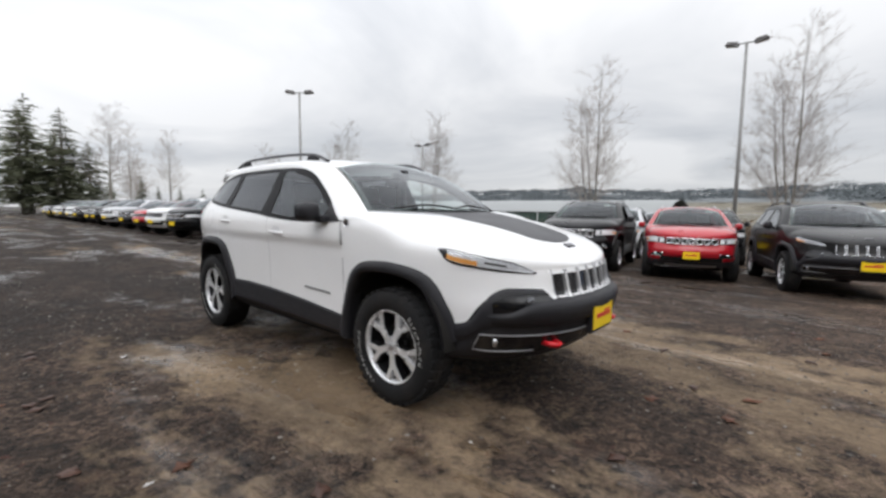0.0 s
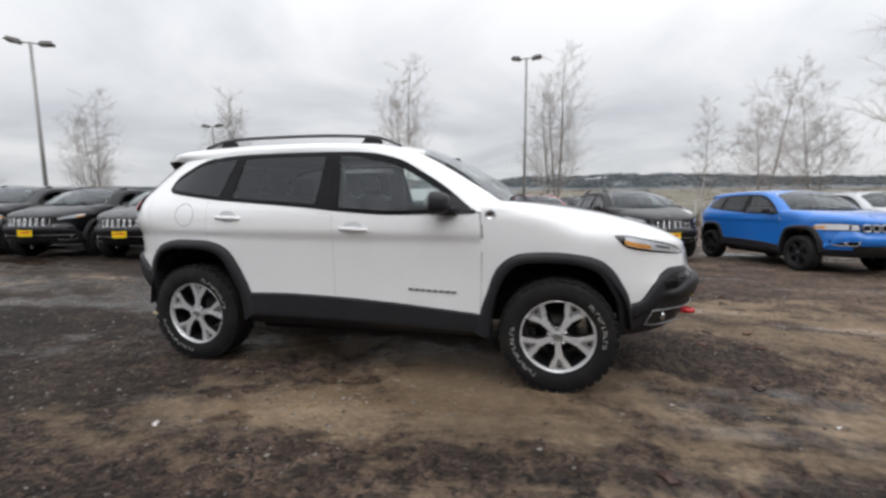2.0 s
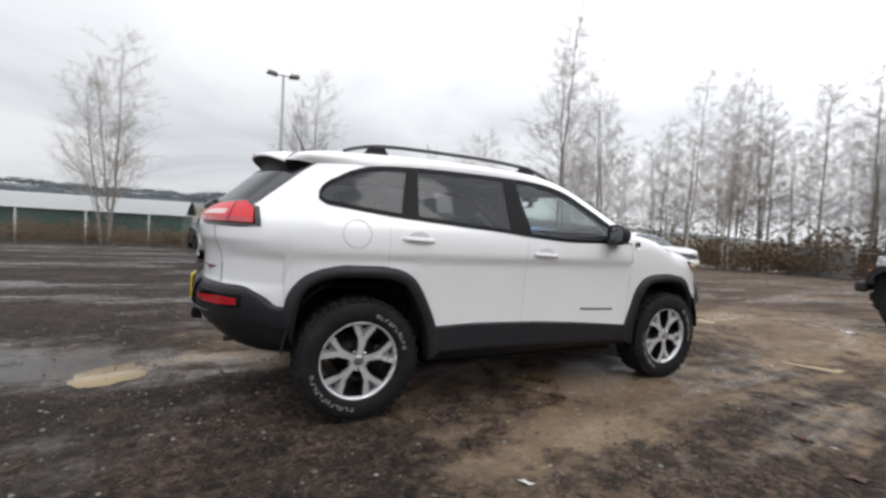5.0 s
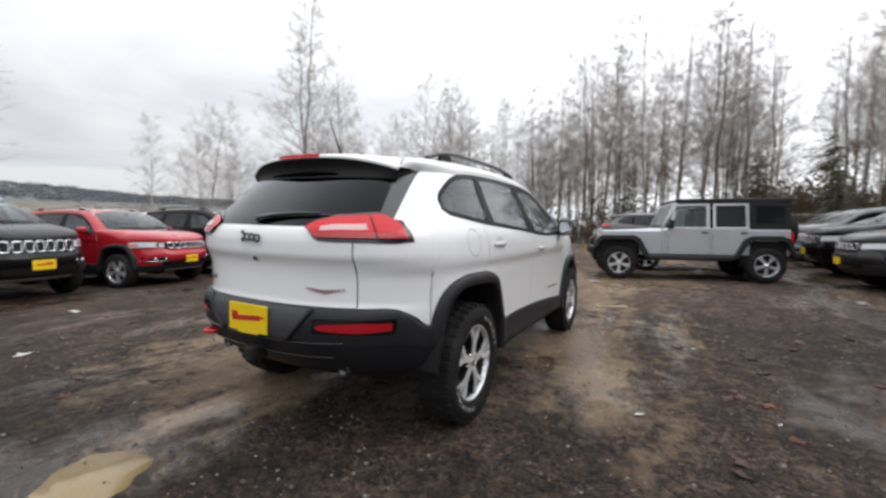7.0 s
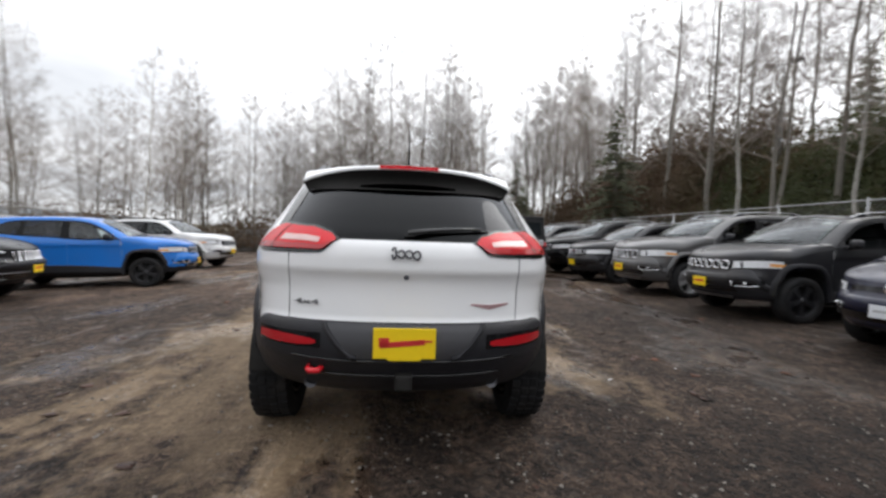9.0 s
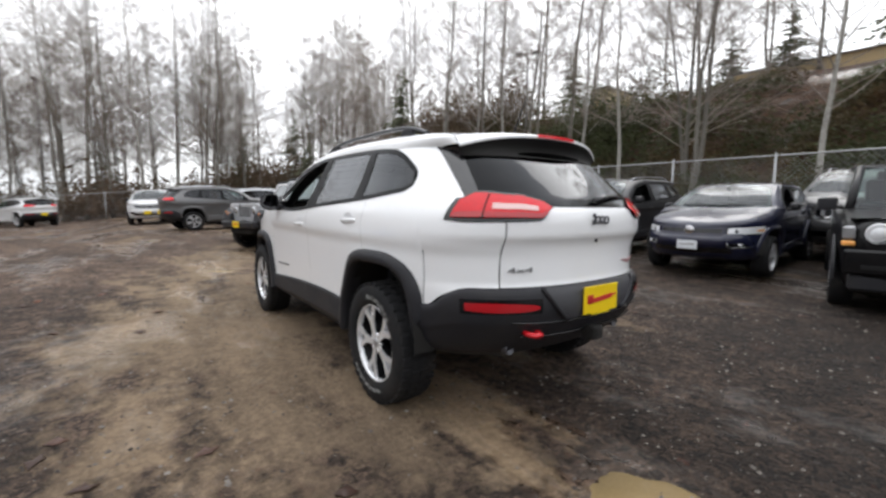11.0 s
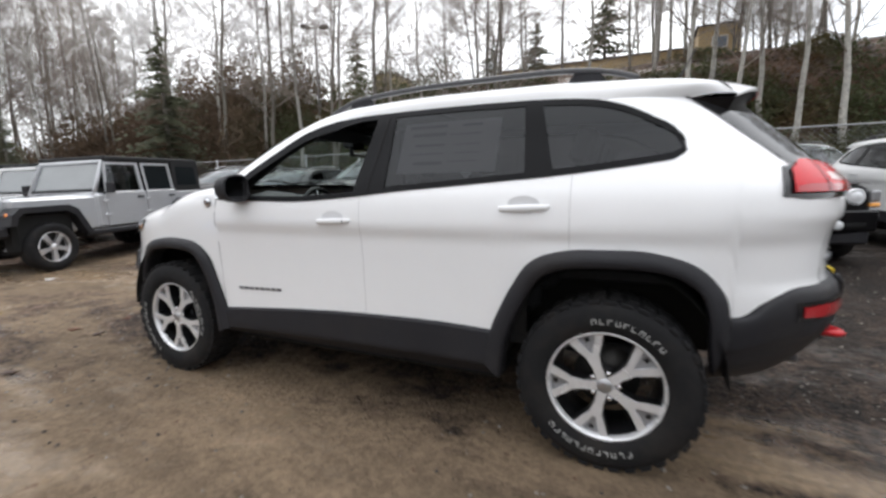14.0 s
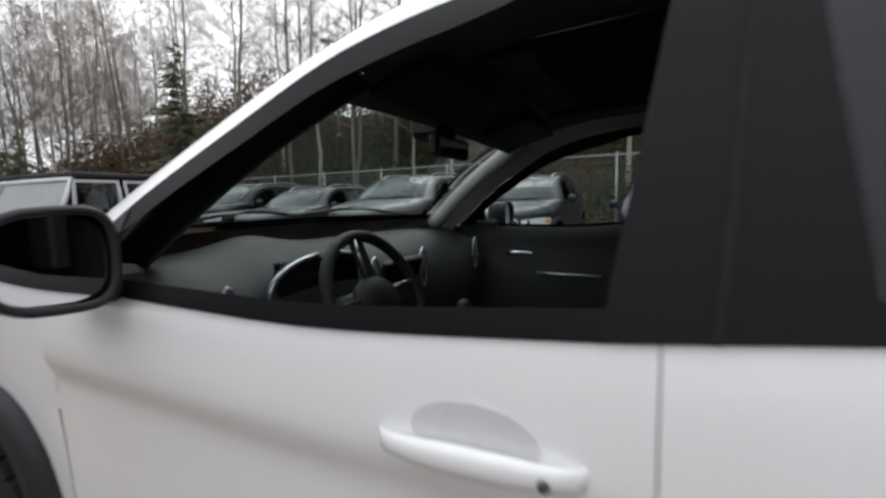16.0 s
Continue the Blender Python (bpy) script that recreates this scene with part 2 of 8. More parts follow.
def pchip(tab):
    """A smooth curve through (position, value) pairs that never overshoots."""
    xs = np.array([p[0] for p in tab], float)
    ys = np.array([p[1] for p in tab], float)
    h, d = np.diff(xs), np.diff(ys) / np.diff(xs)
    m = np.zeros(len(xs))
    for i in range(1, len(xs) - 1):
        if d[i - 1] * d[i] > 0:
            w1, w2 = 2 * h[i] + h[i - 1], h[i] + 2 * h[i - 1]
            m[i] = (w1 + w2) / (w1 / d[i - 1] + w2 / d[i])
    m[0], m[-1] = d[0], d[-1]

    def at(v):
        v = min(max(v, xs[0]), xs[-1])
        i = min(max(int(np.searchsorted(xs, v)) - 1, 0), len(xs) - 2)
        t = (v - xs[i]) / h[i]
        return float((1 + 2 * t) * (1 - t) ** 2 * ys[i] + t * (1 - t) ** 2 * h[i] * m[i]
                     + t * t * (3 - 2 * t) * ys[i + 1] + t * t * (t - 1) * h[i] * m[i + 1])
    return at


def lerp(a, b, t):
    return a + (b - a) * t


def smooth(a, b, v):
    t = min(max((v - a) / (b - a), 0.0), 1.0)
    return t * t * (3 - 2 * t)


class Shape:
    """A mesh in the making: lists of places and faces."""

    def __init__(self):
        self.v, self.f, self.flat = [], [], set()

    def add(self, v, f, flat=False):
        n = len(self.v)
        self.v.extend(tuple(p) for p in v)
        if flat:
            self.flat.update(range(len(self.f), len(self.f) + len(f)))
        self.f.extend(tuple(i + n for i in q) for q in f)
        return self

    def grid(self, fn, nu, nv, flip=False, closed=False, flat=False):
        """A sheet of nu x nv cells; fn gives the place for u and v from 0 to 1. closed: u runs round."""
        v = [fn(i / nu, j / nv) for i in range(nu if closed else nu + 1) for j in range(nv + 1)]
        f = []
        cols = nu if closed else nu + 1
        for i in range(nu):
            for j in range(nv):
                a, b = i * (nv + 1) + j, ((i + 1) % cols) * (nv + 1) + j
                q = (a, b, b + 1, a + 1)
                f.append(q[::-1] if flip else q)
        return self.add(v, f, flat)

    def box(self, c, s, bev=0.0, m=None, taper=(1, 1)):
        """A box about c with sizes s, its edges cut by bev. taper: size of the top against the bottom, in x and y."""
        h = [k / 2 for k in s]
        bev = min(bev, *(k * 0.45 for k in h)) if bev else 0
        v, f = [], []
        if not bev:
            for z in (-1, 1):
                for y in (-1, 1):
                    for x in (-1, 1):
                        v.append([x * h[0], y * h[1], z * h[2]])
            f = [(0, 2, 3, 1), (4, 5, 7, 6), (0, 1, 5, 4), (2, 6, 7, 3), (0, 4, 6, 2), (1, 3, 7, 5)]
        else:
            index = {}
            for z in (-1, 1):
                for y in (-1, 1):
                    for x in (-1, 1):
                        for ax in range(3):
                            p = [x * (h[0] - bev), y * (h[1] - bev), z * (h[2] - bev)]
                            p[ax] = (x, y, z)[ax] * h[ax]
                            index[x, y, z, ax] = len(v)
                            v.append(p)
            for ax in range(3):
                o = [k for k in range(3) if k != ax]
                for sgn in (-1, 1):
                    q = []
                    for a, b2 in ((-1, -1), (1, -1), (1, 1), (-1, 1)):
                        k = [0, 0, 0]; k[ax] = sgn; k[o[0]] = a; k[o[1]] = b2
                        q.append(index[(*k, ax)])
                    if (sgn > 0) == (ax == 1):
                        q = q[::-1]
                    f.append(tuple(q))
                for a in (-1, 1):
                    for b2 in (-1, 1):
                        q = []
                        for e, axx in ((-1, o[0]), (1, o[0]), (1, o[1]), (-1, o[1])):
                            k = [0, 0, 0]; k[ax] = e; k[o[0]] = a; k[o[1]] = b2
                            q.append(index[(*k, axx)])
                        if (a * b2 > 0) != (ax == 1):
                            q = q[::-1]
                        f.append(tuple(q[::-1]))
            for x in (-1, 1):
                for y in (-1, 1):
                    for z in (-1, 1):
                        q = [index[x, y, z, 0], index[x, y, z, 1], index[x, y, z, 2]]
                        f.append(tuple(q if x * y * z > 0 else q[::-1]))
        for p in v:
            if p[2] > 0:
                p[0] *= taper[0]; p[1] *= taper[1]
        pts = [Vector(p) for p in v]
        if m is not None:
            pts = [m @ p for p in pts]
        return self.add([p + Vector(c) for p in pts], f, True)

    def tube(self, pts, radii, sides=6, cap=True):
        """A round bar along the places, with a radius for each."""
        pts = [Vector(p) for p in pts]
        if not hasattr(radii, "__len__"):
            radii = [radii] * len(pts)
        v, f = [], []
        ref = None
        for i, p in enumerate(pts):
            d = (pts[min(i + 1, len(pts) - 1)] - pts[max(i - 1, 0)])
            d = d.normalized() if d.length > 1e-9 else Vector((0, 0, 1))
            if ref is None:
                ref = d.orthogonal().normalized()
            a = (ref - d * ref.dot(d))
            a = a.normalized() if a.length > 1e-6 else d.orthogonal().normalized()
            ref = a
            b = d.cross(a)
            for k in range(sides):
                t = 2 * math.pi * k / sides
                v.append(p + (a * math.cos(t) + b * math.sin(t)) * radii[i])
        for i in range(len(pts) - 1):
            for k in range(sides):
                q = i * sides + k, i * sides + (k + 1) % sides
                f.append((q[0], q[1], q[1] + sides, q[0] + sides))
        if cap:
            f.append(tuple(range(sides))[::-1])
            f.append(tuple(range((len(pts) - 1) * sides, len(pts) * sides)))
        return self.add(v, f)

    def lathe(self, prof, n=48, axis="y"):
        """A turned body: prof is a list of (along the axis, radius)."""
        def fn(u, vv):
            a, r = prof[round(vv * (len(prof) - 1))]
            t = 2 * math.pi * u
            return (r * math.cos(t), a, r * math.sin(t)) if axis == "y" else (r * math.cos(t), r * math.sin(t), a)
        return self.grid(fn, n, len(prof) - 1, closed=True)

    def ball(self, c, r, n=12, k=8):
        r = r if hasattr(r, "__len__") else (r, r, r)
        return self.grid(lambda u, v: (c[0] + r[0] * math.cos(2 * math.pi * u) * math.sin(math.pi * v),
                                       c[1] + r[1] * math.sin(2 * math.pi * u) * math.sin(math.pi * v),
                                       c[2] - r[2] * math.cos(math.pi * v)), n, k, closed=True)

    def slab(self, outline, y0, y1, flat=True):
        """An upright plate: outline of (x, z), from y0 to y1."""
        n = len(outline)
        v = [(x, y0, z) for x, z in outline] + [(x, y1, z) for x, z in outline]
        f = [tuple(range(n)), tuple(range(n, 2 * n))[::-1]]
        f += [(i, i + n, (i + 1) % n + n, (i + 1) % n) for i in range(n)]
        return self.add(v, f, flat)

    def moved(self, m):
        s = Shape()
        s.v = [tuple(m @ Vector(p)) for p in self.v]
        s.f, s.flat = list(self.f), set(self.flat)
        if m.determinant() < 0:
            s.f = [q[::-1] for q in s.f]
        return s

    def join(self, other):
        n, k = len(self.v), len(self.f)
        self.v.extend(other.v)
        self.f.extend(tuple(i + n for i in q) for q in other.f)
        self.flat.update(i + k for i in other.flat)
        return self

    def mirrored(self):
        return self.moved(Matrix.Diagonal((1, -1, 1, 1)))

    def mesh(self, name, mat):
        me = bpy.data.meshes.new(name)
        me.from_pydata(self.v, [], self.f)
        flat = self.flat
        me.polygons.foreach_set("use_smooth", [i not in flat for i in range(len(self.f))])
        if mat:
            me.materials.append(mat)
        me.update()
        return me


def tidy(me, weld=0.0005):
    """Weld the seams and turn all faces outwards."""
    bm = bmesh.new()
    bm.from_mesh(me)
    bmesh.ops.remove_doubles(bm, verts=bm.verts, dist=weld)
    bmesh.ops.recalc_face_normals(bm, faces=bm.faces)
    bm.to_mesh(me)
    bm.free()
    return me


def part(name, shape, mat, parent, label="", weld=True):
    """One mesh object under a thing or a part."""
    me = shape.mesh(name, mat)
    if weld:
        tidy(me)
    ob = new(name, me)
    ob.parent = parent
    return tagged(ob, label)


def thing(name, label, category, m=None, group="", kind=""):
    ob = new(name)
    ob.empty_display_size = 0.2
    if m is not None:
        ob.matrix_basis = m
    return tagged(ob, label, category, group, kind)


def solid(name, shape, mat, label, category, m=None, group="", kind="", weld=True):
    """A thing that is one mesh."""
    me = shape.mesh(name, mat)
    if weld:
        tidy(me)
    ob = new(name, me)
    if m is not None:
        ob.matrix_basis = m
    return tagged(ob, label, category, group, kind)
# ---- ground ----
def bank_rise(x, y):
    """The planted bank south of the yard: toe at y = -15, crest near y = -25."""
    t = smooth(-14.6, -25.5, y)
    tall = 7.35 * (1 - 0.75 * smooth(26, 60, x))
    wob = 0.45 * noise.noise((x * 0.12, y * 0.2, 3.1)) + 0.2 * noise.noise((x * 0.4, y * 0.4, 7.7))
    return tall * t + wob * smooth(-15, -18, y)


def ground_z(x, y):
    a = abs(y) - 1.2
    slope = -0.032 * math.copysign(max(a, 0.0), y)
    if y < -14:
        slope = 0.032 * 12.8
    if y > 30:
        slope = -0.032 * 28.8 - 9.0 * smooth(30, 75, y)
    z = slope - 0.018 * min(max(0.0, x - 12), 45) * smooth(-2, 8, y) * (1 - smooth(30, 60, y))
    far = math.hypot(x, y)
    if y < -14:
        z += bank_rise(x, y)
    if y > 60:     # across the valley: rising fields, then wooded hills
        z += 34 * smooth(350, 1300, y) + 75 * smooth(1150, 2000, y) * (0.75 + 0.35 * noise.noise((x * 0.0012, 0.3, 0)) + 0.12 * noise.noise((x * 0.006, 1.7, 0)))
    near = 1 - smooth(9, 16, far)
    if near > 0:
        under = 1 - smooth(0.5, 1.0, max(abs(x) - 2.0, abs(y) - 0.95, 0.0) + 0.45)
        rough = 0.022 * noise.noise((x * 0.35, y * 0.8, 0)) + 0.012 * noise.noise((x * 1.3, y * 1.6, 4)) + 0.006 * noise.noise((x * 4, y * 4, 9))
        for px, py, rx, ry, turn in PUDDLES:      # shallow pans that hold water
            d = math.hypot(x - px, y - py) / max(rx, ry)
            if d < 3:
                rough = lerp(rough, -0.016, 1 - smooth(1.0, 2.6, d))
        z += near * rough * (1 - under) - 0.004
    return z


def spread(inner, step, mid, mstep, far, ratio):
    vals = list(np.arange(0, inner, step)) + list(np.arange(inner, mid, mstep))
    s, v = mstep, mid
    while v < far:
        vals.append(v)
        s *= ratio
        v += s
    vals.append(far)
    return vals


half = spread(13, 0.16, 62, 1.0, 2600, 1.35)
gx = sorted({-v for v in half} | set(half))
gv = [(x, y, ground_z(x, y)) for x in gx for y in gx]
gn = len(gx)
gf = [(i * gn + j, (i + 1) * gn + j, (i + 1) * gn + j + 1, i * gn + j + 1) for i in range(gn - 1) for j in range(gn - 1)]


def ground_material():
    m = bpy.data.materials.new("wet_gravel_and_mud")
    m.use_nodes = True
    ns, ls = m.node_tree.nodes, m.node_tree.links
    b = ns["Principled BSDF"]
    co = ns.new("ShaderNodeTexCoord").outputs["Object"]

    def noise_tex(scale, detail, vec=co, rough=0.55, dist=0.0):
        return sock(ns, ls, "ShaderNodeTexNoise", Vector=vec, Scale=scale, Detail=detail, Roughness=rough, Distortion=dist).outputs["Fac"]

    def ranged(v, a, b2, c=0.0, d=1.0):
        r = sock(ns, ls, "ShaderNodeMapRange", Value=v)
        r.inputs["From Min"].default_value, r.inputs["From Max"].default_value = a, b2
        r.inputs["To Min"].default_value, r.inputs["To Max"].default_value = c, d
        return r.outputs["Result"]

    def mix(f, a, b2):
        n = ns.new("ShaderNodeMix"); n.data_type = "RGBA"
        for key, v in (("Factor", f), ("A", a), ("B", b2)):
            if hasattr(v, "is_linked"):
                ls.new(v, n.inputs[key])
            else:
                n.inputs[key].default_value = v if key == "Factor" else (*v, 1)
        return n.outputs["Result"]

    def math_node(op, a, b2):
        n = ns.new("ShaderNodeMath"); n.operation = op
        for k, v in enumerate((a, b2)):
            if hasattr(v, "is_linked"):
                ls.new(v, n.inputs[k])
            else:
                n.inputs[k].default_value = v
        return n.outputs[0]

    stretch = ns.new("ShaderNodeMapping")
    stretch.inputs["Scale"].default_value = (0.36, 1.0, 1.0)
    stretch.inputs["Rotation"].default_value = (0, 0, 0.12)
    ls.new(co, stretch.inputs["Vector"])
    warp = ns.new("ShaderNodeTexNoise"); warp.inputs["Scale"].default_value = 11; warp.inputs["Detail"].default_value = 5
    ls.new(co, warp.inputs["Vector"])
    bent = ns.new("ShaderNodeVectorMath"); bent.operation = "MULTIPLY_ADD"; bent.inputs[1].default_value = (0.16, 0.16, 0.0)
    ls.new(warp.outputs["Color"], bent.inputs[0]); ls.new(co, bent.inputs[2])
    vor = ns.new("ShaderNodeTexVoronoi"); vor.inputs["Scale"].default_value = 36
    ls.new(bent.outputs[0], vor.inputs["Vector"])
    vor2 = ns.new("ShaderNodeTexVoronoi"); vor2.inputs["Scale"].default_value = 95
    ls.new(co, vor2.inputs["Vector"])
    bw = ns.new("ShaderNodeRGBToBW"); ls.new(vor.outputs["Color"], bw.inputs[0])
    bw2 = ns.new("ShaderNodeRGBToBW"); ls.new(vor2.outputs["Color"], bw2.inputs[0])
    speck = math_node("MULTIPLY", ranged(bw.outputs[0], 0.15, 0.9, 0.25, 2.1), ranged(bw2.outputs[0], 0.1, 0.9, 0.45, 1.65))
    gravel = ns.new("ShaderNodeVectorMath"); gravel.operation = "SCALE"
    gravel.inputs[0].default_value = (0.0430, 0.0288, 0.0206)
    place = ns.new("ShaderNodeSeparateXYZ"); ls.new(co, place.inputs[0])
    # darker gravel west of the car and along the southern side, lighter eastwards
    gravel_tone = math_node("MULTIPLY", math_node("MULTIPLY", ranged(place.outputs["X"], -1.6, -2.9, 1.0, 0.54), ranged(place.outputs["X"], 2.6, 4.6, 1.0, 1.75)), ranged(place.outputs["Y"], -1.9, -2.9, 1.0, 0.74))
    blotch = math_node("MULTIPLY", ranged(noise_tex(3.2, 7, co, 0.7), 0.35, 0.65, 0.45, 1.45), ranged(noise_tex(0.9, 6, stretch.outputs[0], 0.65, 0.4), 0.36, 0.64, 0.62, 1.35))
    ls.new(math_node("MULTIPLY", math_node("MULTIPLY", speck, blotch), gravel_tone), gravel.inputs["Scale"])
    mudn = ns.new("ShaderNodeVectorMath"); mudn.operation = "SCALE"
    mudn.inputs[0].default_value = (0.235, 0.170, 0.110)
    ls.new(math_node("MULTIPLY", ranged(noise_tex(9, 6, rough=0.7), 0.3, 0.7, 0.75, 1.2), ranged(noise_tex(1.3, 5, stretch.outputs[0], 0.6), 0.35, 0.65, 0.55, 1.15)), mudn.inputs["Scale"])
    patches = math_node("ADD", noise_tex(0.55, 7, stretch.outputs[0], 0.62, 0.5), math_node("MULTIPLY", noise_tex(2.6, 5, co, 0.65), 0.35))
    side = ns.new("ShaderNodeSeparateXYZ"); ls.new(co, side.inputs[0])
    # worn tan mud along the car's left side and before its nose
    lane = math_node("MULTIPLY", math_node("MULTIPLY", ranged(side.outputs["Y"], -0.9, 1.1), ranged(side.outputs["Y"], 3.0, 1.5)), math_node("MULTIPLY", ranged(side.outputs["X"], 4.0, 1.5), ranged(side.outputs["X"], -3.5, -2.4)))
    sides = math_node("ADD", ranged(side.outputs["Y"], -1.9, -2.7, 0.0, -0.085), ranged(side.outputs["Y"], 2.3, 3.2, 0.0, -0.08))
    nose = ns.new("ShaderNodeVectorMath"); nose.operation = "DISTANCE"
    ls.new(co, nose.inputs[0]); nose.inputs[1].default_value = (5.3, 0.3, 0)
    tan_gap = ns.new("ShaderNodeVectorMath"); tan_gap.operation = "DISTANCE"
    ls.new(co, tan_gap.inputs[0]); tan_gap.inputs[1].default_value = (-3.6, 2.7, 0)
    pan = ns.new("ShaderNodeVectorMath"); pan.operation = "DISTANCE"
    ls.new(co, pan.inputs[0]); pan.inputs[1].default_value = (-3.4, -0.5, 0)
    patches = math_node("ADD", math_node("ADD", patches, math_node("MULTIPLY", lane, 0.165)), math_node("ADD", ranged(nose.outputs["Value"], 3.3, 0.5, -0.03, 0.13), math_node("ADD", ranged(side.outputs["X"], -1.6, -2.6, 0.0, -0.060), math_node("ADD", sides, math_node("ADD", ranged(tan_gap.outputs["Value"], 2.0, 0.5, 0.0, -0.14), ranged(pan.outputs["Value"], 2.2, 0.8, 0.0, -0.20))))))
    patches = math_node("ADD", patches, ranged(noise_tex(7.0, 6, co, 0.7), 0.3, 0.7, -0.045, 0.045))
    mask = ranged(patches, 0.655, 0.745)
    grit = ranged(noise_tex(30, 4), 0.42, 0.6)
    mask = math_node("MULTIPLY", mask, ranged(grit, 0, 1, 0.72, 1.0))
    colour = mix(mask, gravel.outputs[0], mudn.outputs[0])
    leaf = ranged(noise_tex(1.1, 8, co, 0.75), 0.60, 0.72)
    colour = mix(math_node("MULTIPLY", leaf, 0.5), colour, (0.080, 0.040, 0.026))
    scraps = math_node("MULTIPLY", ranged(noise_tex(14, 3, co, 0.5), 0.66, 0.70), ranged(noise_tex(1.7, 3), 0.48, 0.58))
    colour = mix(math_node("MULTIPLY", scraps, 0.7), colour, (0.075, 0.030, 0.020))
    # fields and woods far across the valley
    pos = ns.new("ShaderNodeSeparateXYZ"); ls.new(co, pos.inputs[0])
    field = mix(ranged(noise_tex(0.012, 5, stretch.outputs[0]), 0.4, 0.6), (0.11, 0.098, 0.062), (0.155, 0.128, 0.088))
    field = mix(ranged(noise_tex(0.05, 6, stretch.outputs[0]), 0.56, 0.62), field, (0.075, 0.072, 0.058))
    colour = mix(ranged(pos.outputs["Y"], 40, 70), colour, field)
    # the bluish grey of the hills has the distance haze mixed in
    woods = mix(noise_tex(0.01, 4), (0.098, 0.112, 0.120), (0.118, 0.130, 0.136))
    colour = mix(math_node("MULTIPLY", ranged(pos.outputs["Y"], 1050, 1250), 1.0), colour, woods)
    soil = mix(ranged(noise_tex(2.2, 8, co, 0.75), 0.38, 0.62), (0.030, 0.018, 0.012), (0.115, 0.062, 0.036))
    colour = mix(ranged(pos.outputs["Y"], -14.6, -15.6), colour, soil)
    ls.new(colour, b.inputs["Base Color"])
    # films of water in the flat places: smooth and glossy, the gravel drowned
    wet = math_node("ADD", noise_tex(0.62, 6, stretch.outputs[0], 0.62, 0.3), math_node("MULTIPLY", noise_tex(4.0, 5, co, 0.65), 0.26))
    film = ranged(wet, 0.632, 0.730)
    ls.new(math_node("ADD", ranged(film, 0, 1, 0.86, 0.20), math_node("MULTIPLY", mask, 0.04)), b.inputs["Roughness"])
    b.inputs["Specular IOR Level"].default_value = 0.28
    h = math_node("ADD", math_node("MULTIPLY", ranged(vor.outputs["Distance"], 0.0, 0.6, 1, 0), ranged(mask, 0, 1, 0.7, 0.2)),
                  math_node("MULTIPLY", noise_tex(11, 9, co, 0.7), 1.5))
    bump = sock(ns, ls, "ShaderNodeBump", Height=h, Strength=ranged(film, 0, 1, 0.9, 0.16), Distance=0.024)
    ls.new(bump.outputs["Normal"], b.inputs["Normal"])
    return m


M_ground = ground_material()
ground_me = bpy.data.meshes.new("ground")
ground_me.from_pydata(gv, [], gf)
ground_me.polygons.foreach_set("use_smooth", [True] * len(gf))
ground_me.materials.append(M_ground)
ground = tagged(new("ground", ground_me), "wet gravel and mud yard with tan worn patches", "ground", kind="structure")

# loose stones lying on the yard round the car
M_stone = material("loose_gravel_stone", (0.12, 0.11, 0.10), rough=0.6, var=0.2)
nt = M_stone.node_tree
isl = nt.nodes.new("ShaderNodeNewGeometry")
rmp = nt.nodes.new("ShaderNodeValToRGB")
rmp.color_ramp.elements[0].color, rmp.color_ramp.elements[1].color = (0.030, 0.022, 0.018, 1), (0.23, 0.205, 0.18, 1)
rmp.color_ramp.elements[0].position, rmp.color_ramp.elements[1].position = 0.25, 1.0
nt.links.new(isl.outputs["Random Per Island"], rmp.inputs["Fac"])
nt.links.new(rmp.outputs["Color"], nt.nodes["Principled BSDF"].inputs["Base Color"])
rng = random.Random(5)
stones = Shape()
OCT = [(1, 0, 0), (0, 1, 0), (-1, 0, 0), (0, -1, 0), (0, 0, 1), (0, 0, -1)]
OCF = [(0, 1, 4), (1, 2, 4), (2, 3, 4), (3, 0, 4), (1, 0, 5), (2, 1, 5), (3, 2, 5), (0, 3, 5)]
for k in range(30000):
    r = 1.0 + 7.5 * rng.random() ** 0.8
    t = rng.random() * 2 * math.pi
    x, y = r * math.cos(t) * 1.15, r * math.sin(t)
    if noise.noise((x * 0.5, y * 0.5, 2)) < -0.12 and rng.random() < 0.8:
        continue
    s = 0.0035 + 0.0125 * rng.random() ** 4
    a = rng.random() * 6.3
    ca, sa = math.cos(a), math.sin(a)
    q = (rng.uniform(0.7, 1.4), rng.uniform(0.7, 1.3), rng.uniform(0.45, 0.8))
    z = ground_z(x, y) + s * 0.2
    stones.add([(x + s * (q[0] * p[0] * ca - q[1] * p[1] * sa), y + s * (q[0] * p[0] * sa + q[1] * p[1] * ca), z + s * q[2] * p[2]) for p in OCT], OCF, True)
solid("loose_gravel", stones, M_stone, "scattered small grey stones on the yard", "gravel", kind="stuff", weld=False)


# ---- puddles, leaves and scraps ----
M_puddle = material("muddy_water", (0.26, 0.19, 0.095), rough=0.03, var=0.12, scale=3, spec=0.6, rvar=0.3)


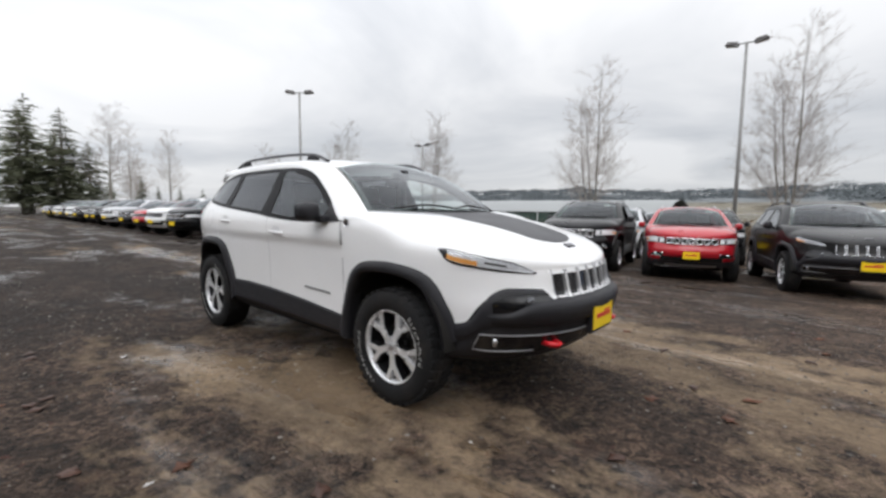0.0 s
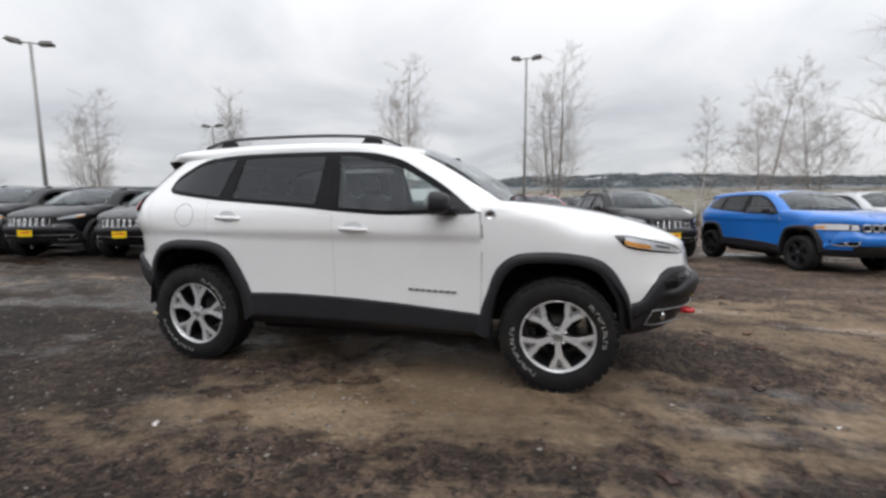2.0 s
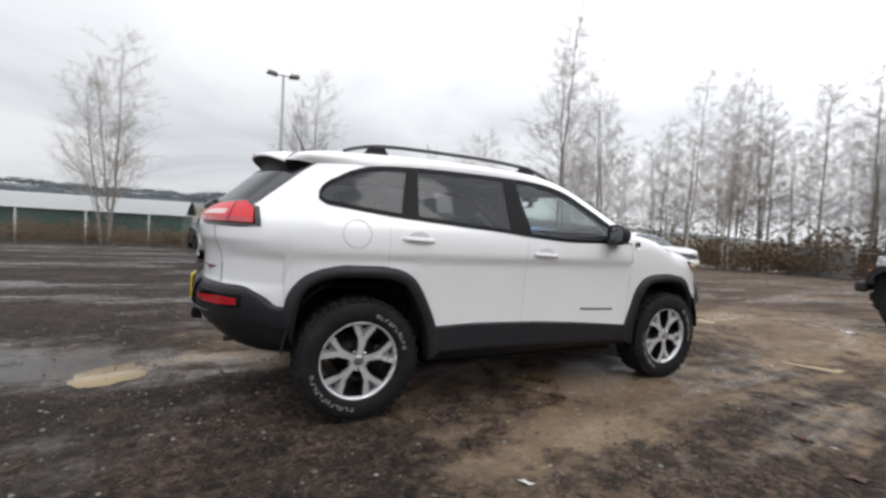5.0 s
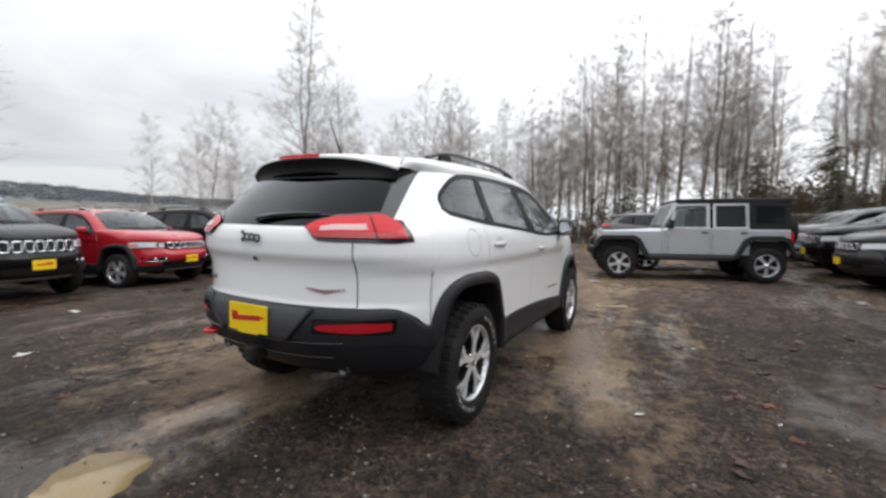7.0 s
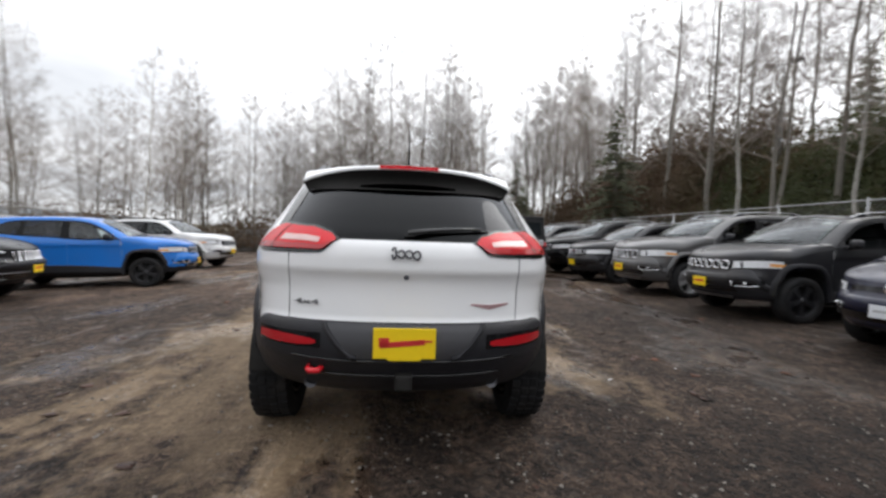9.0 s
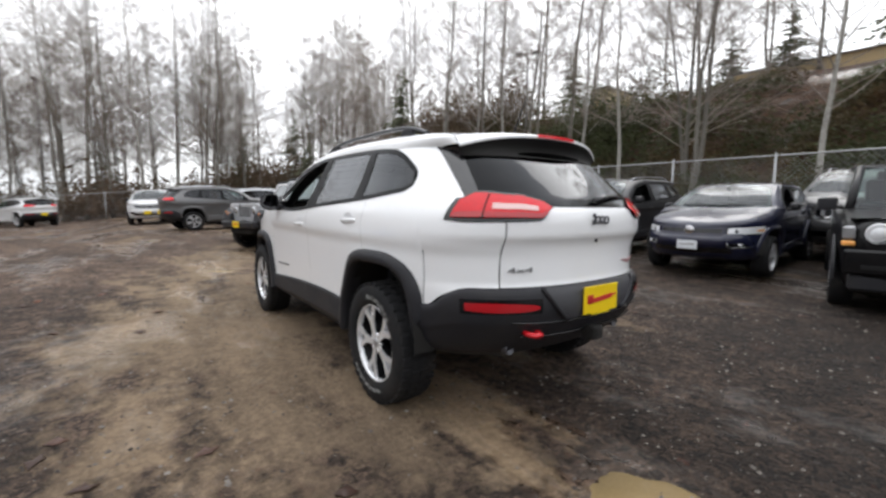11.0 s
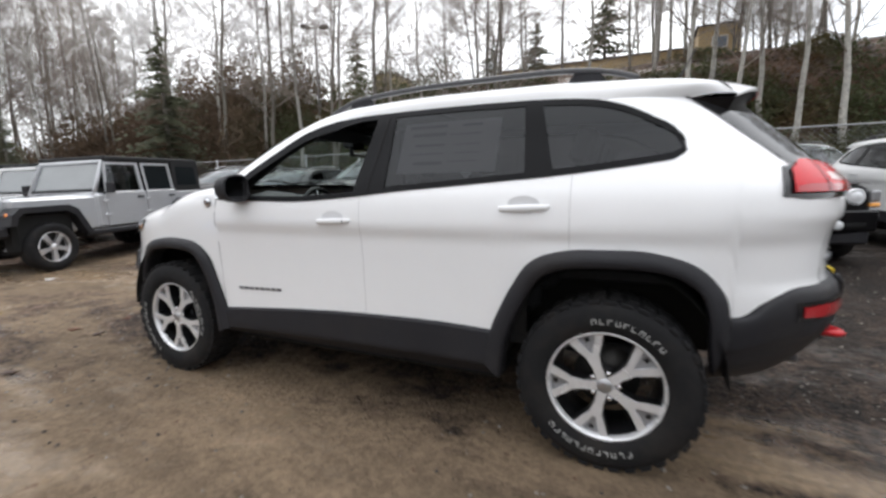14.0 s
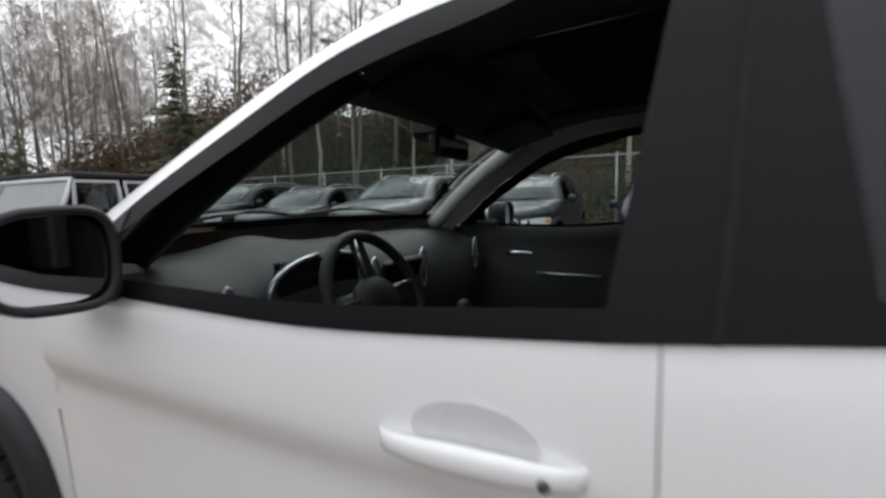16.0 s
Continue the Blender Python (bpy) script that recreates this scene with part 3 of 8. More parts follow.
def puddle(x, y, rx, ry, turn, seed):
    s = Shape()
    n = 40
    z = ground_z(x, y) + 0.004
    pts = []
    for ring in (1.0, 0.93):
        for k in range(n):
            t = 2 * math.pi * k / n
            r = ring * (1 + 0.28 * noise.noise((math.cos(t) * 1.3 + seed, math.sin(t) * 1.3, 0.5)) + 0.12 * noise.noise((math.cos(t) * 4 + seed, math.sin(t) * 4, 1.5)))
            px, py = rx * r * math.cos(t), ry * r * math.sin(t)
            pts.append((px * math.cos(turn) - py * math.sin(turn), px * math.sin(turn) + py * math.cos(turn), -0.03 if ring == 1.0 else 0.0))
    f = [(k, (k + 1) % n, n + (k + 1) % n, n + k) for k in range(n)] + [tuple(range(n, 2 * n))]
    s.add(pts, f)
    return solid("puddle", s, M_puddle, "shallow puddle of tan muddy water in the gravel", "puddle", pose(x, y, z), group="puddles in the yard")


for k, row in enumerate(PUDDLES):
    puddle(*row, k * 3.7)

M_leaf_brown = material("fallen_leaf", (0.12, 0.045, 0.022), rough=0.7, var=0.3, per_object=0.35)
M_leaf_dark = material("sodden_leaf", (0.055, 0.025, 0.016), rough=0.55, var=0.3, per_object=0.3)
M_scrap = material("white_scrap", (0.62, 0.60, 0.58), rough=0.7, var=0.1)


def leaf_shape(size, seed):
    r = random.Random(seed)
    n = 9
    v = [(0, 0, 0.012 * size / 0.06)]
    for k in range(n):
        t = 2 * math.pi * k / n
        q = size * (0.55 + 0.5 * (k % 2)) * r.uniform(0.8, 1.2)
        v.append((q * math.cos(t) * 1.2, q * math.sin(t) * 0.8, r.uniform(0.0, 0.25) * size))
    low = [(p[0], p[1], p[2] - 0.003) for p in v]
    f = [(0, 1 + k, 1 + (k + 1) % n) for k in range(n)]
    s = Shape().add(v + low, f + [tuple(i + n + 1 for i in q[::-1]) for q in f] + [(1 + k, n + 2 + k, n + 2 + (k + 1) % n, 1 + (k + 1) % n) for k in range(n)])
    return s


leaf_meshes = [leaf_shape(0.052, k).mesh("fallen_leaf", M_leaf_brown) for k in range(3)] + [leaf_shape(0.055, 10 + k).mesh("fallen_leaf", M_leaf_dark) for k in range(3)]
rng = random.Random(11)
for k in range(95):
    r = 2.3 + 4.5 * rng.random()
    t = rng.uniform(-2.2, 2.9) if k % 3 else rng.uniform(-1.9, -0.7)
    x, y = r * math.cos(t), r * math.sin(t)
    ob = new("fallen_leaf", leaf_meshes[rng.randrange(6) if k % 2 else 3 + rng.randrange(3)])
    tagged(ob, "curled brown leaf lying on wet gravel", "leaf", "leaves on the yard")
    ob.matrix_basis = pose(x, y, ground_z(x, y) + 0.003, rng.uniform(-8, 8), rng.uniform(-8, 8), rng.uniform(0, 360))
scrap_me = leaf_shape(0.05, 31).mesh("paper_scrap", M_scrap)
for x, y, s in SCRAPS:
    ob = new("paper_scrap", scrap_me)
    tagged(ob, "small white scrap of litter on the gravel", "litter", "litter on the yard")
    ob.matrix_basis = pose(x, y, ground_z(x, y) + 0.004, 0, 0, x * 77) @ Matrix.Diagonal((s, s * 0.6, s, 1))


# ---- trees ----
M_bark = material("grey_bark", (0.20, 0.185, 0.16), rough=0.9, var=0.3, scale=3, fine=25, per_object=0.2, bump=0.5, bscale=30)
M_birch = material("pale_birch_bark", (0.46, 0.44, 0.40), rough=0.85, var=0.3, scale=5, fine=18, per_object=0.15, dirt=((0.10, 0.085, 0.07), 6.0, 0.6), bump=0.3, bscale=30)
M_twig = material("bare_twigs", (0.27, 0.23, 0.20), rough=0.9, var=0.2, per_object=0.25)
M_needle = material("conifer_needles", (0.165, 0.175, 0.12), rough=0.8, var=0.4, scale=1.5, per_object=0.2)
M_bramble = material("bramble_leaves", (0.082, 0.094, 0.042), rough=0.6, var=0.55, scale=0.5, fine=6, dirt=((0.17, 0.08, 0.045), 0.3, 0.85))
M_brush = material("brown_brush", (0.150, 0.104, 0.072), rough=0.9, var=0.45, scale=0.4, fine=5, dirt=((0.07, 0.075, 0.035), 0.2, 0.7))


def let_light_through(m, share):
    """Thin leaves pass part of the light that falls on their far side."""
    ns, ls = m.node_tree.nodes, m.node_tree.links
    b, out = ns["Principled BSDF"], ns["Material Output"]
    tl = ns.new("ShaderNodeBsdfTranslucent")
    ls.new(b.inputs["Base Color"].links[0].from_socket, tl.inputs["Color"])
    mx = ns.new("ShaderNodeMixShader")
    mx.inputs[0].default_value = share
    ls.new(b.outputs[0], mx.inputs[1]); ls.new(tl.outputs[0], mx.inputs[2])
    ls.new(mx.outputs[0], out.inputs["Surface"])


for leafy in (M_needle, M_bramble, M_brush):
    let_light_through(leafy, 0.4)


def bare_tree(seed, height, limbs, spread_deg, forks=1, low=0.25, twigs=5, reach=0.26):
    """A leafless tree: trunk and limbs as tapered bars."""
    r = random.Random(seed)
    trunk, crown = Shape(), Shape()
    r0 = height * 0.0075

    def branch(p, d, length, rad, level):
        n = 4 if level < 2 else 2
        pts, q, dd = [p], p.copy(), d.copy()
        for k in range(n):
            dd = (dd + Vector((r.uniform(-1, 1), r.uniform(-1, 1), r.uniform(-0.5, 0.7))) * 0.16).normalized()
            q = q + dd * (length / n)
            pts.append(q.copy())
        crown.tube(pts, [max(rad, 0.0052) * (1 - 0.6 * k / n) for k in range(n + 1)], 4 if level < 1 else 3, cap=False)
        if level >= 2:
            return
        for k in range(twigs + 2 if level == 0 else 8):
            t = r.uniform(0.25, 1.0)
            i = min(int(t * n), n - 1)
            base = pts[i].lerp(pts[i + 1], t * n - i)
            axis = Vector((r.uniform(-1, 1), r.uniform(-1, 1), r.uniform(-0.7, 0.8))).normalized()
            nd = (dd * 0.75 + axis * 0.75).normalized()
            branch(base, nd, length * r.uniform(0.32, 0.55), rad * 0.45 * (1.1 - t * 0.4), level + 1)

    for fork in range(forks):
        lean = Vector((r.uniform(-1, 1), r.uniform(-1, 1), 0)) * (0.05 if forks == 1 else 0.16)
        n = 12
        hgt = height * (1 if fork == 0 else r.uniform(0.7, 0.95))
        pts, q = [], Vector((0.18 * fork * r.uniform(-1, 1), 0.18 * fork * r.uniform(-1, 1), -0.3))
        for k in range(n + 1):
            pts.append(q.copy())
            q = q + (Vector((0, 0, 1)) + lean + Vector((r.uniform(-1, 1), r.uniform(-1, 1), 0)) * 0.075).normalized() * (hgt / n)
        rads = [r0 * (1.25 if k == 0 else 1) * (1 - 0.94 * (k / n) ** 0.7) + 0.006 for k in range(n + 1)]
        trunk.tube(pts, rads, 8 if fork == 0 else 6)
        for k in range(limbs):
            t = low + (0.98 - low) * ((k + r.random()) / limbs)
            i = min(int(t * n), n - 1)
            base = pts[i].lerp(pts[i + 1], t * n - i)
            az = k * 2.4 + r.uniform(-0.5, 0.5)
            el = radians(90 - spread_deg * r.uniform(0.7, 1.2))
            d = Vector((math.cos(az) * math.cos(el), math.sin(az) * math.cos(el), math.sin(el)))
            length = height * reach * (1.15 - 0.85 * t) * r.uniform(0.7, 1.25)
            branch(base, d, length, rads[i] * 0.30, 0)
    return trunk, crown


def tree_kind(name, label, made, bark):
    ob = thing(name, label, "tree", pose(0, 0, -400))
    part("trunk", made[0], bark, ob, weld=False)
    tagged(part("crown", made[1], M_twig, ob, "bare thin branches and twigs", weld=False), kind="stuff")
    return ob


KINDS = [
    tree_kind("bare_tree", "tall leafless alder with thin ascending branches", bare_tree(1, 17, 48, 62, 1, 0.2, 7, 0.22), M_bark),
    tree_kind("bare_tree", "slender leafless alder with sparse side branches", bare_tree(2, 18, 42, 58, 1, 0.28, 7, 0.19), M_bark),
    tree_kind("bare_tree", "forked leafless tree with ascending limbs", bare_tree(3, 16, 26, 56, 2, 0.28, 7, 0.24), M_bark),
    tree_kind("birch_tree", "leafless birch with a pale straight trunk", bare_tree(4, 16, 40, 50, 1, 0.20, 6, 0.22), M_birch),
    tree_kind("birch_tree", "leaning leafless birch with a pale thin trunk", bare_tree(5, 15, 36, 50, 1, 0.24, 6, 0.23), M_birch),
    tree_kind("bare_tree", "young leafless tree with upright fanned limbs", bare_tree(6, 12, 18, 36, 3, 0.14, 7, 0.32), M_bark),
    tree_kind("bare_tree", "bushy leafless tree with a wide twiggy crown", bare_tree(7, 12, 26, 55, 2, 0.2, 8, 0.36), M_bark),
]
USED = set()


def plant(kind, x, y, scale=1.0, turn=0.0, group="bare trees round the yard", dz=0.0):
    m = pose(x, y, ground_z(x, y) + dz, 0, 0, turn) @ Matrix.Diagonal((scale, scale, scale, 1))
    src = KINDS[kind]
    if kind not in USED:
        USED.add(kind)
        src.matrix_basis = m
        tagged(src, group=group)
        return src
    return tagged(copy_thing_at(src, m), group=group)


def copy_thing_at(src, m):
    """copy_thing keeps the source's scale; take it off first, since m brings its own."""
    return copy_thing(src, m @ Matrix.Diagonal((1 / src.scale[0], 1 / src.scale[1], 1 / src.scale[2], 1)))


rng = random.Random(21)
# single trees along the north fence
for x, y, k, s in ((-25, 28.5, 5, 0.95), (-9, 28.2, 5, 1.0), (2.2, 28.0, 5, 0.98), (11.8, 28.6, 3, 0.55), (15.2, 28.4, 6, 0.86), (18.8, 29.2, 6, 0.8), (-40, 29, 5, 1.0), (-56, 29, 5, 0.9),
                   (26, 30, 0, 1.42), (28.8, 31.5, 1, 1.25), (31.5, 29.5, 2, 1.15)):
    plant(k, x, y, s, rng.uniform(0, 360))
# belt of woods to the east
for k in range(100):
    t = rng.random()
    az = lerp(46, -31, t)
    d = rng.uniform(42, 68)
    x, y = -3 + d * math.cos(radians(az)), d * math.sin(radians(az))
    if x < 34 and y > -14:
        continue
    plant(rng.choice((0, 1, 1, 2, 0, 3)), x, y, rng.uniform(0.8, 1.1) * (1.22 if az < 8 else 1.0), rng.uniform(0, 360), "woods beyond the east fence")
# birches and alders up the bank
for x, y, k, s in ((-3.1, -19.5, 3, 1.0), (-4.2, -21, 4, 1.0), (-4.9, -18.6, 3, 0.92), (-5.9, -19.2, 3, 1.0), (-6.8, -18.4, 4, 1.05), (-8.4, -18.6, 3, 1.1), (-11, -19, 3, 1.0),
                   (0.9, -17.6, 3, 0.95), (4.6, -16.6, 2, 1.0), (5.4, -17.4, 6, 1.15), (8.8, -18, 3, 0.9), (10.5, -17.2, 4, 0.9), (12.6, -18.6, 1, 1.0), (14.0, -17.0, 2, 1.05), (17.0, -17.8, 4, 1.1),
                   (19, -17.5, 0, 1.15), (21, -19, 3, 1.0), (23.5, -17.6, 1, 1.15), (26, -19.5, 3, 1.1), (29, -18, 0, 1.0), (-0.8, -23, 0, 0.7), (-7, -24, 1, 0.7), (3, -25, 1, 0.75), (8, -24, 0, 0.8), (-12, -24, 0, 0.8),
                   (15, -24, 1, 0.9), (20, -25, 0, 0.9), (32, -20, 1, 1.1), (36, -18, 2, 1.0), (-15, -20, 3, 1.0), (25, -25, 2, 0.9), (-2, -27, 2, 0.8), (-10, -27, 1, 0.8), (6, -28, 2, 0.8), (12, -28, 0, 0.8)):
    plant(k, x, y, s, rng.uniform(0, 360), "trees on the bank")
for k in range(32):
    plant(rng.choice((3, 4, 1, 3, 5)), rng.uniform(-24, 2), rng.uniform(-36, -22.5), rng.uniform(0.65, 0.95), rng.uniform(0, 360), "trees on the bank")
# far trees to the west
for k in range(16):
    plant(rng.choice((0, 2, 6, 5)), rng.uniform(-120, -70), rng.uniform(8, 60), rng.uniform(0.7, 1.0), rng.uniform(0, 360), "trees beyond the west end")


def conifer(seed, height):
    r = random.Random(seed)
    trunk, crown = Shape(), Shape()
    trunk.tube([(0, 0, -0.3), (0, 0, height * 0.5), (0, 0, height)], [height * 0.016, height * 0.01, 0.01], 7)
    z = height * 0.12
    while z < height * 0.985:
        t = z / height
        reach = height * 0.43 * (1 - t) ** 0.9 * r.uniform(0.5, 1.2) + 0.12
        for k in range(5):
            az = r.uniform(0, 6.3)
            out = Vector((math.cos(az), math.sin(az), 0))
            side = Vector((-out.y, out.x, 0))
            L = reach * r.uniform(0.65, 1.1)
            for j in range(7):
                q = (j + r.random()) / 7
                c = out * (L * q) + Vector((0, 0, z - 0.28 * L * q * q + r.uniform(-0.1, 0.1)))
                w = (0.12 + 0.26 * (1 - q)) * min(L, 2.4) * 0.8
                for sg in (-1, 1):
                    tip = c + side * sg * w + out * w * 0.5 - Vector((0, 0, w * r.uniform(0.1, 0.5)))
                    crown.add([c, c + out * w * 0.7 + Vector((0, 0, 0.04)), tip, c - out * w * 0.15 - Vector((0, 0, 0.1 * w))], [(0, 1, 2), (0, 2, 3)])
        z += height * 0.027
    return trunk, crown


def conifer_kind(seed, height, label):
    made = conifer(seed, height)
    ob = thing("conifer", label, "tree", pose(0, 0, -400))
    part("trunk", made[0], M_bark, ob, weld=False)
    part("crown", made[1], M_needle, ob, "drooping dark green needle boughs", weld=False)
    return ob


CON = [conifer_kind(1, 13, "dark green fir with drooping boughs"), conifer_kind(2, 11, "dense dark green fir")]
first = [True, True]
for k, (x, y, s) in enumerate(((25, -15.0, 0.84), (36, -11.5, 0.62), (1.5, -36, 0.8), (6.0, -31, 0.55), (10, -33, 0.5), (52, -9, 0.9), (56, 4, 0.7), (48, -14, 1.0), (22, -31, 0.6),
                               (-80, 4.5, 1.35), (-84, 9.5, 1.25), (-78, 8.0, 1.1), (-88, 6.0, 1.4), (-83, 12.5, 1.05), (-84, 19.5, 0.55), (-86, 22.5, 0.5), (-83, 25.0, 0.42), (-82, 28.5, 0.5), (-84, 33.5, 0.42), (-90, 16.5, 0.6))):
    i = k % 2
    wide = 1.5 if x < -60 and s > 1 else 1.0      # old broad-crowned trees at the west end
    m = pose(x, y, ground_z(x, y) - 0.1, 0, 0, k * 50) @ Matrix.Diagonal((s * wide, s * wide, s, 1))
    if first[i]:
        first[i] = False
        CON[i].matrix_basis = m
    else:
        copy_thing_at(CON[i], m)


def leaf_clumps(name, seed, spots, mat, label, category, size, thin=0.5):
    """Undergrowth nobody could count: heaps of small bent leaves."""
    r = random.Random(seed)
    s = Shape()
    for x, y, rad, hgt, n in spots:
        for k in range(n):
            a, q = r.uniform(0, 6.3), r.random() ** 0.6
            px, py = x + rad * q * math.cos(a), y + rad * q * math.sin(a)
            top = hgt * (1 - 0.75 * q * q) * r.uniform(0.25, 1.0)
            c = Vector((px, py, ground_z(px, py) + top))
            u = Vector((r.uniform(-1, 1), r.uniform(-1, 1), r.uniform(-0.5, 0.6))).normalized()
            w = u.cross(Vector((r.uniform(-1, 1), r.uniform(-1, 1), r.uniform(-1, 1)))).normalized()
            L = size * r.uniform(0.5, 1.4)
            if thin < 0.3:
                u = (u + Vector((0, 0, r.uniform(0.2, 1.2)))).normalized()
            s.add([c - u * L, c + w * L * thin + Vector((0, 0, L * 0.15)), c + u * L, c - w * L * thin], [(0, 1, 2), (0, 2, 3)])
    return solid(name, s, mat, label, category, kind="stuff", weld=False)


rng = random.Random(31)
spots = []
for k in range(1500):
    x = rng.uniform(-26, 40)
    y = rng.uniform(-24.5, -15.5)
    if y < -21.5 and noise.noise((x * 0.25, y * 0.3, 5)) < 0.05:      # rusty soil high on the bank
        continue
    big = noise.noise((x * 0.45, y * 0.45, 8)) > -0.05
    spots.append((x, y, rng.uniform(0.7, 1.5), rng.uniform(0.8, 1.8) if big and y > -21.5 else rng.uniform(0.25, 0.6), 170 if big else 90))
for k in range(230):      # taller shrubs farther east along the bank
    x = rng.uniform(9, 42)
    spots.append((x, rng.uniform(-25, -16.4), rng.uniform(1.0, 2.0), rng.uniform(1.2, 3.2), 200))
leaf_clumps("bramble_thicket", 41, spots, M_bramble, "dense green and rusty bramble thicket over the bank", "undergrowth", 0.085)
spots = []
for k in range(430):
    az = rng.uniform(-33, 52) if k < 330 else rng.uniform(-33, -6)
    d = rng.uniform(43, 62)
    x, y = -3 + d * math.cos(radians(az)), d * math.sin(radians(az))
    spots.append((x, y, rng.uniform(1.5, 3.0), rng.uniform(1.6, 4.6) * (1.45 if az < -6 else 1.1), 240 if az < -6 else 180))
for k in range(100):      # tall brown thicket where the bank meets the woods
    spots.append((rng.uniform(21, 42), rng.uniform(-25, -16.6), rng.uniform(1.4, 2.6), rng.uniform(2.6, 6.2), 260))
leaf_clumps("woodland_brush", 43, spots, M_brush, "brown winter brush at the foot of the woods", "undergrowth", 0.36, 0.14)
spots = []
for k in range(150):
    x = rng.uniform(-120, 45)
    spots.append((x, rng.uniform(29, 46), rng.uniform(1.2, 2.6), rng.uniform(0.8, 2.0), 90))
for k in range(90):
    spots.append((rng.uniform(-48, 2), rng.uniform(27.4, 33), rng.uniform(1.0, 2.0), rng.uniform(0.8, 1.7), 110))
leaf_clumps("fence_line_brush", 47, spots, M_brush, "low brown brush beyond the north fence", "undergrowth", 0.40, 0.06)
spots = []
for k in range(520):
    y = rng.uniform(1250, 2000)
    x = rng.uniform(-1500, 1500)
    spots.append((x, y, rng.uniform(30, 60), rng.uniform(10, 22), 170))
# distance haze is painted into this blue-grey woods colour
M_hazed_wood = material("far_woods", (0.112, 0.126, 0.134), rough=0.9, var=0.15, scale=0.01, fine=0.1)
leaf_clumps("far_woods", 49, spots, M_hazed_wood, "dark woods on the hills across the valley", "woods", 3.0)
spots = []
for k in range(420):
    y = rng.uniform(66, 230)
    spots.append((rng.uniform(-2.2, 1.3) * y + rng.uniform(-30, 30), y, rng.uniform(3, 8), rng.uniform(5.5, 9.2), 130))
# brown-grey with a little valley haze in the colour
M_valley = material("valley_thicket", (0.150, 0.132, 0.112), rough=0.9, var=0.35, scale=0.06, fine=0.8, dirt=((0.085, 0.095, 0.075), 0.03, 0.8))
leaf_clumps("valley_thicket", 50, spots, M_valley, "brown leafless thicket below the yard in the valley", "woods", 0.75, 0.16)
spots = []
for k in range(170):
    y = rng.uniform(260, 1050)
    x = rng.uniform(-900, 900)
    spots.append((x, y, rng.uniform(8, 30), rng.uniform(2, 5), 110))
M_hedge = material("far_hedges", (0.15, 0.135, 0.11), rough=0.9, var=0.3, scale=0.02, fine=0.3)
leaf_clumps("valley_hedges", 51, spots, M_hedge, "hedges and scrub across the valley fields", "undergrowth", 1.0)


# ---- fences ----
M_galv = material("galvanised_steel", (0.42, 0.425, 0.43), rough=0.5, metal=0.6, var=0.12)


def chain_fence(p0, p1, hgt, label, mesh_step=0.16):
    a, b = Vector((*p0, 0)), Vector((*p1, 0))
    L = (b - a).length
    d = (b - a) / L
    ob = thing("chain_link_fence", label, "fence", kind="structure")

    def at(s, z):
        p = a + d * s
        return Vector((p.x, p.y, ground_z(p.x, p.y) + z))
    n = max(1, round(L / 3.0))
    post_me = Shape().tube([(0, 0, -0.3), (0, 0, hgt + 0.04)], 0.035, 8).ball((0, 0, hgt + 0.05), 0.042, 8, 4).mesh("post", M_galv)
    for k in range(n + 1):
        o = new("post", post_me)
        o.parent = ob
        o.matrix_basis = Matrix.Translation(at(L * k / n, 0))
    part("top_rail", Shape().tube([at(L * k / n, hgt) for k in range(n + 1)], 0.024, 6), M_galv, ob, weld=False)
    w = Shape()
    k = -hgt
    tw = 0.0035
    side = Vector((-d.y, d.x, 0)) * 0.001
    while k < L:
        for sg in (1, -1):
            s0, s1, z0, z1 = k, k + hgt, (0.03 if sg > 0 else hgt), (hgt if sg > 0 else 0.03)
            if s0 < 0:
                z0, s0 = z0 + (z1 - z0) * (-s0 / hgt), 0
            if s1 > L:
                z1, s1 = z0 + (z1 - z0) * ((L - s0) / (s1 - s0)), L
            p, q = at(s0, z0), at(s1, z1)
            up = Vector((0, 0, tw))
            w.add([p - up, p + up, q + up, q - up], [(0, 1, 2, 3)], True)
            w.add([p - d * tw + side, p + d * tw + side, q + d * tw + side, q - d * tw + side], [(0, 1, 2, 3)], True)
        k += mesh_step
    me = part("wire_mesh", w, M_galv, ob, "diamond wire mesh", weld=False)
    tagged(me, kind="stuff")
    return ob


chain_fence((-26, -13.8), (34, -13.4), 2.35, "galvanised chain-link fence at the foot of the bank")
chain_fence((-60, 26.4), (43.5, 27.5), 1.9, "galvanised chain-link fence along the north side", 0.3)
chain_fence((43.5, 27.5), (42, 17.2), 2.0, "galvanised chain-link fence beside the east gate", 0.3)
chain_fence((39.5, 12.0), (34, -13.4), 2.0, "galvanised chain-link fence along the east side", 0.3)
# sheeted gate in the east fence
M_sheet = material("grey_gate_sheet", (0.36, 0.37, 0.37), rough=0.6, metal=0.2, var=0.15)
gate = thing("sheeted_gate", "closed pale grey slatted metal gate in the fence", "gate", kind="structure")
ga, gb = Vector((42, 17.2, 0)), Vector((39.5, 12.0, 0))
gdir = (gb - ga).normalized()
slat_me = Shape().box((0, 0, 1.15), (0.03, 0.17, 2.2), 0.006).mesh("slat", M_sheet)
gl = (gb - ga).length
for k in range(int(gl / 0.2)):
    p = ga + gdir * (0.12 + 0.2 * k)
    o = new("slat", slat_me)
    o.parent = gate
    o.matrix_basis = pose(p.x, p.y, ground_z(p.x, p.y), 0, 0, math.degrees(math.atan2(gdir.y, gdir.x)) - 90)
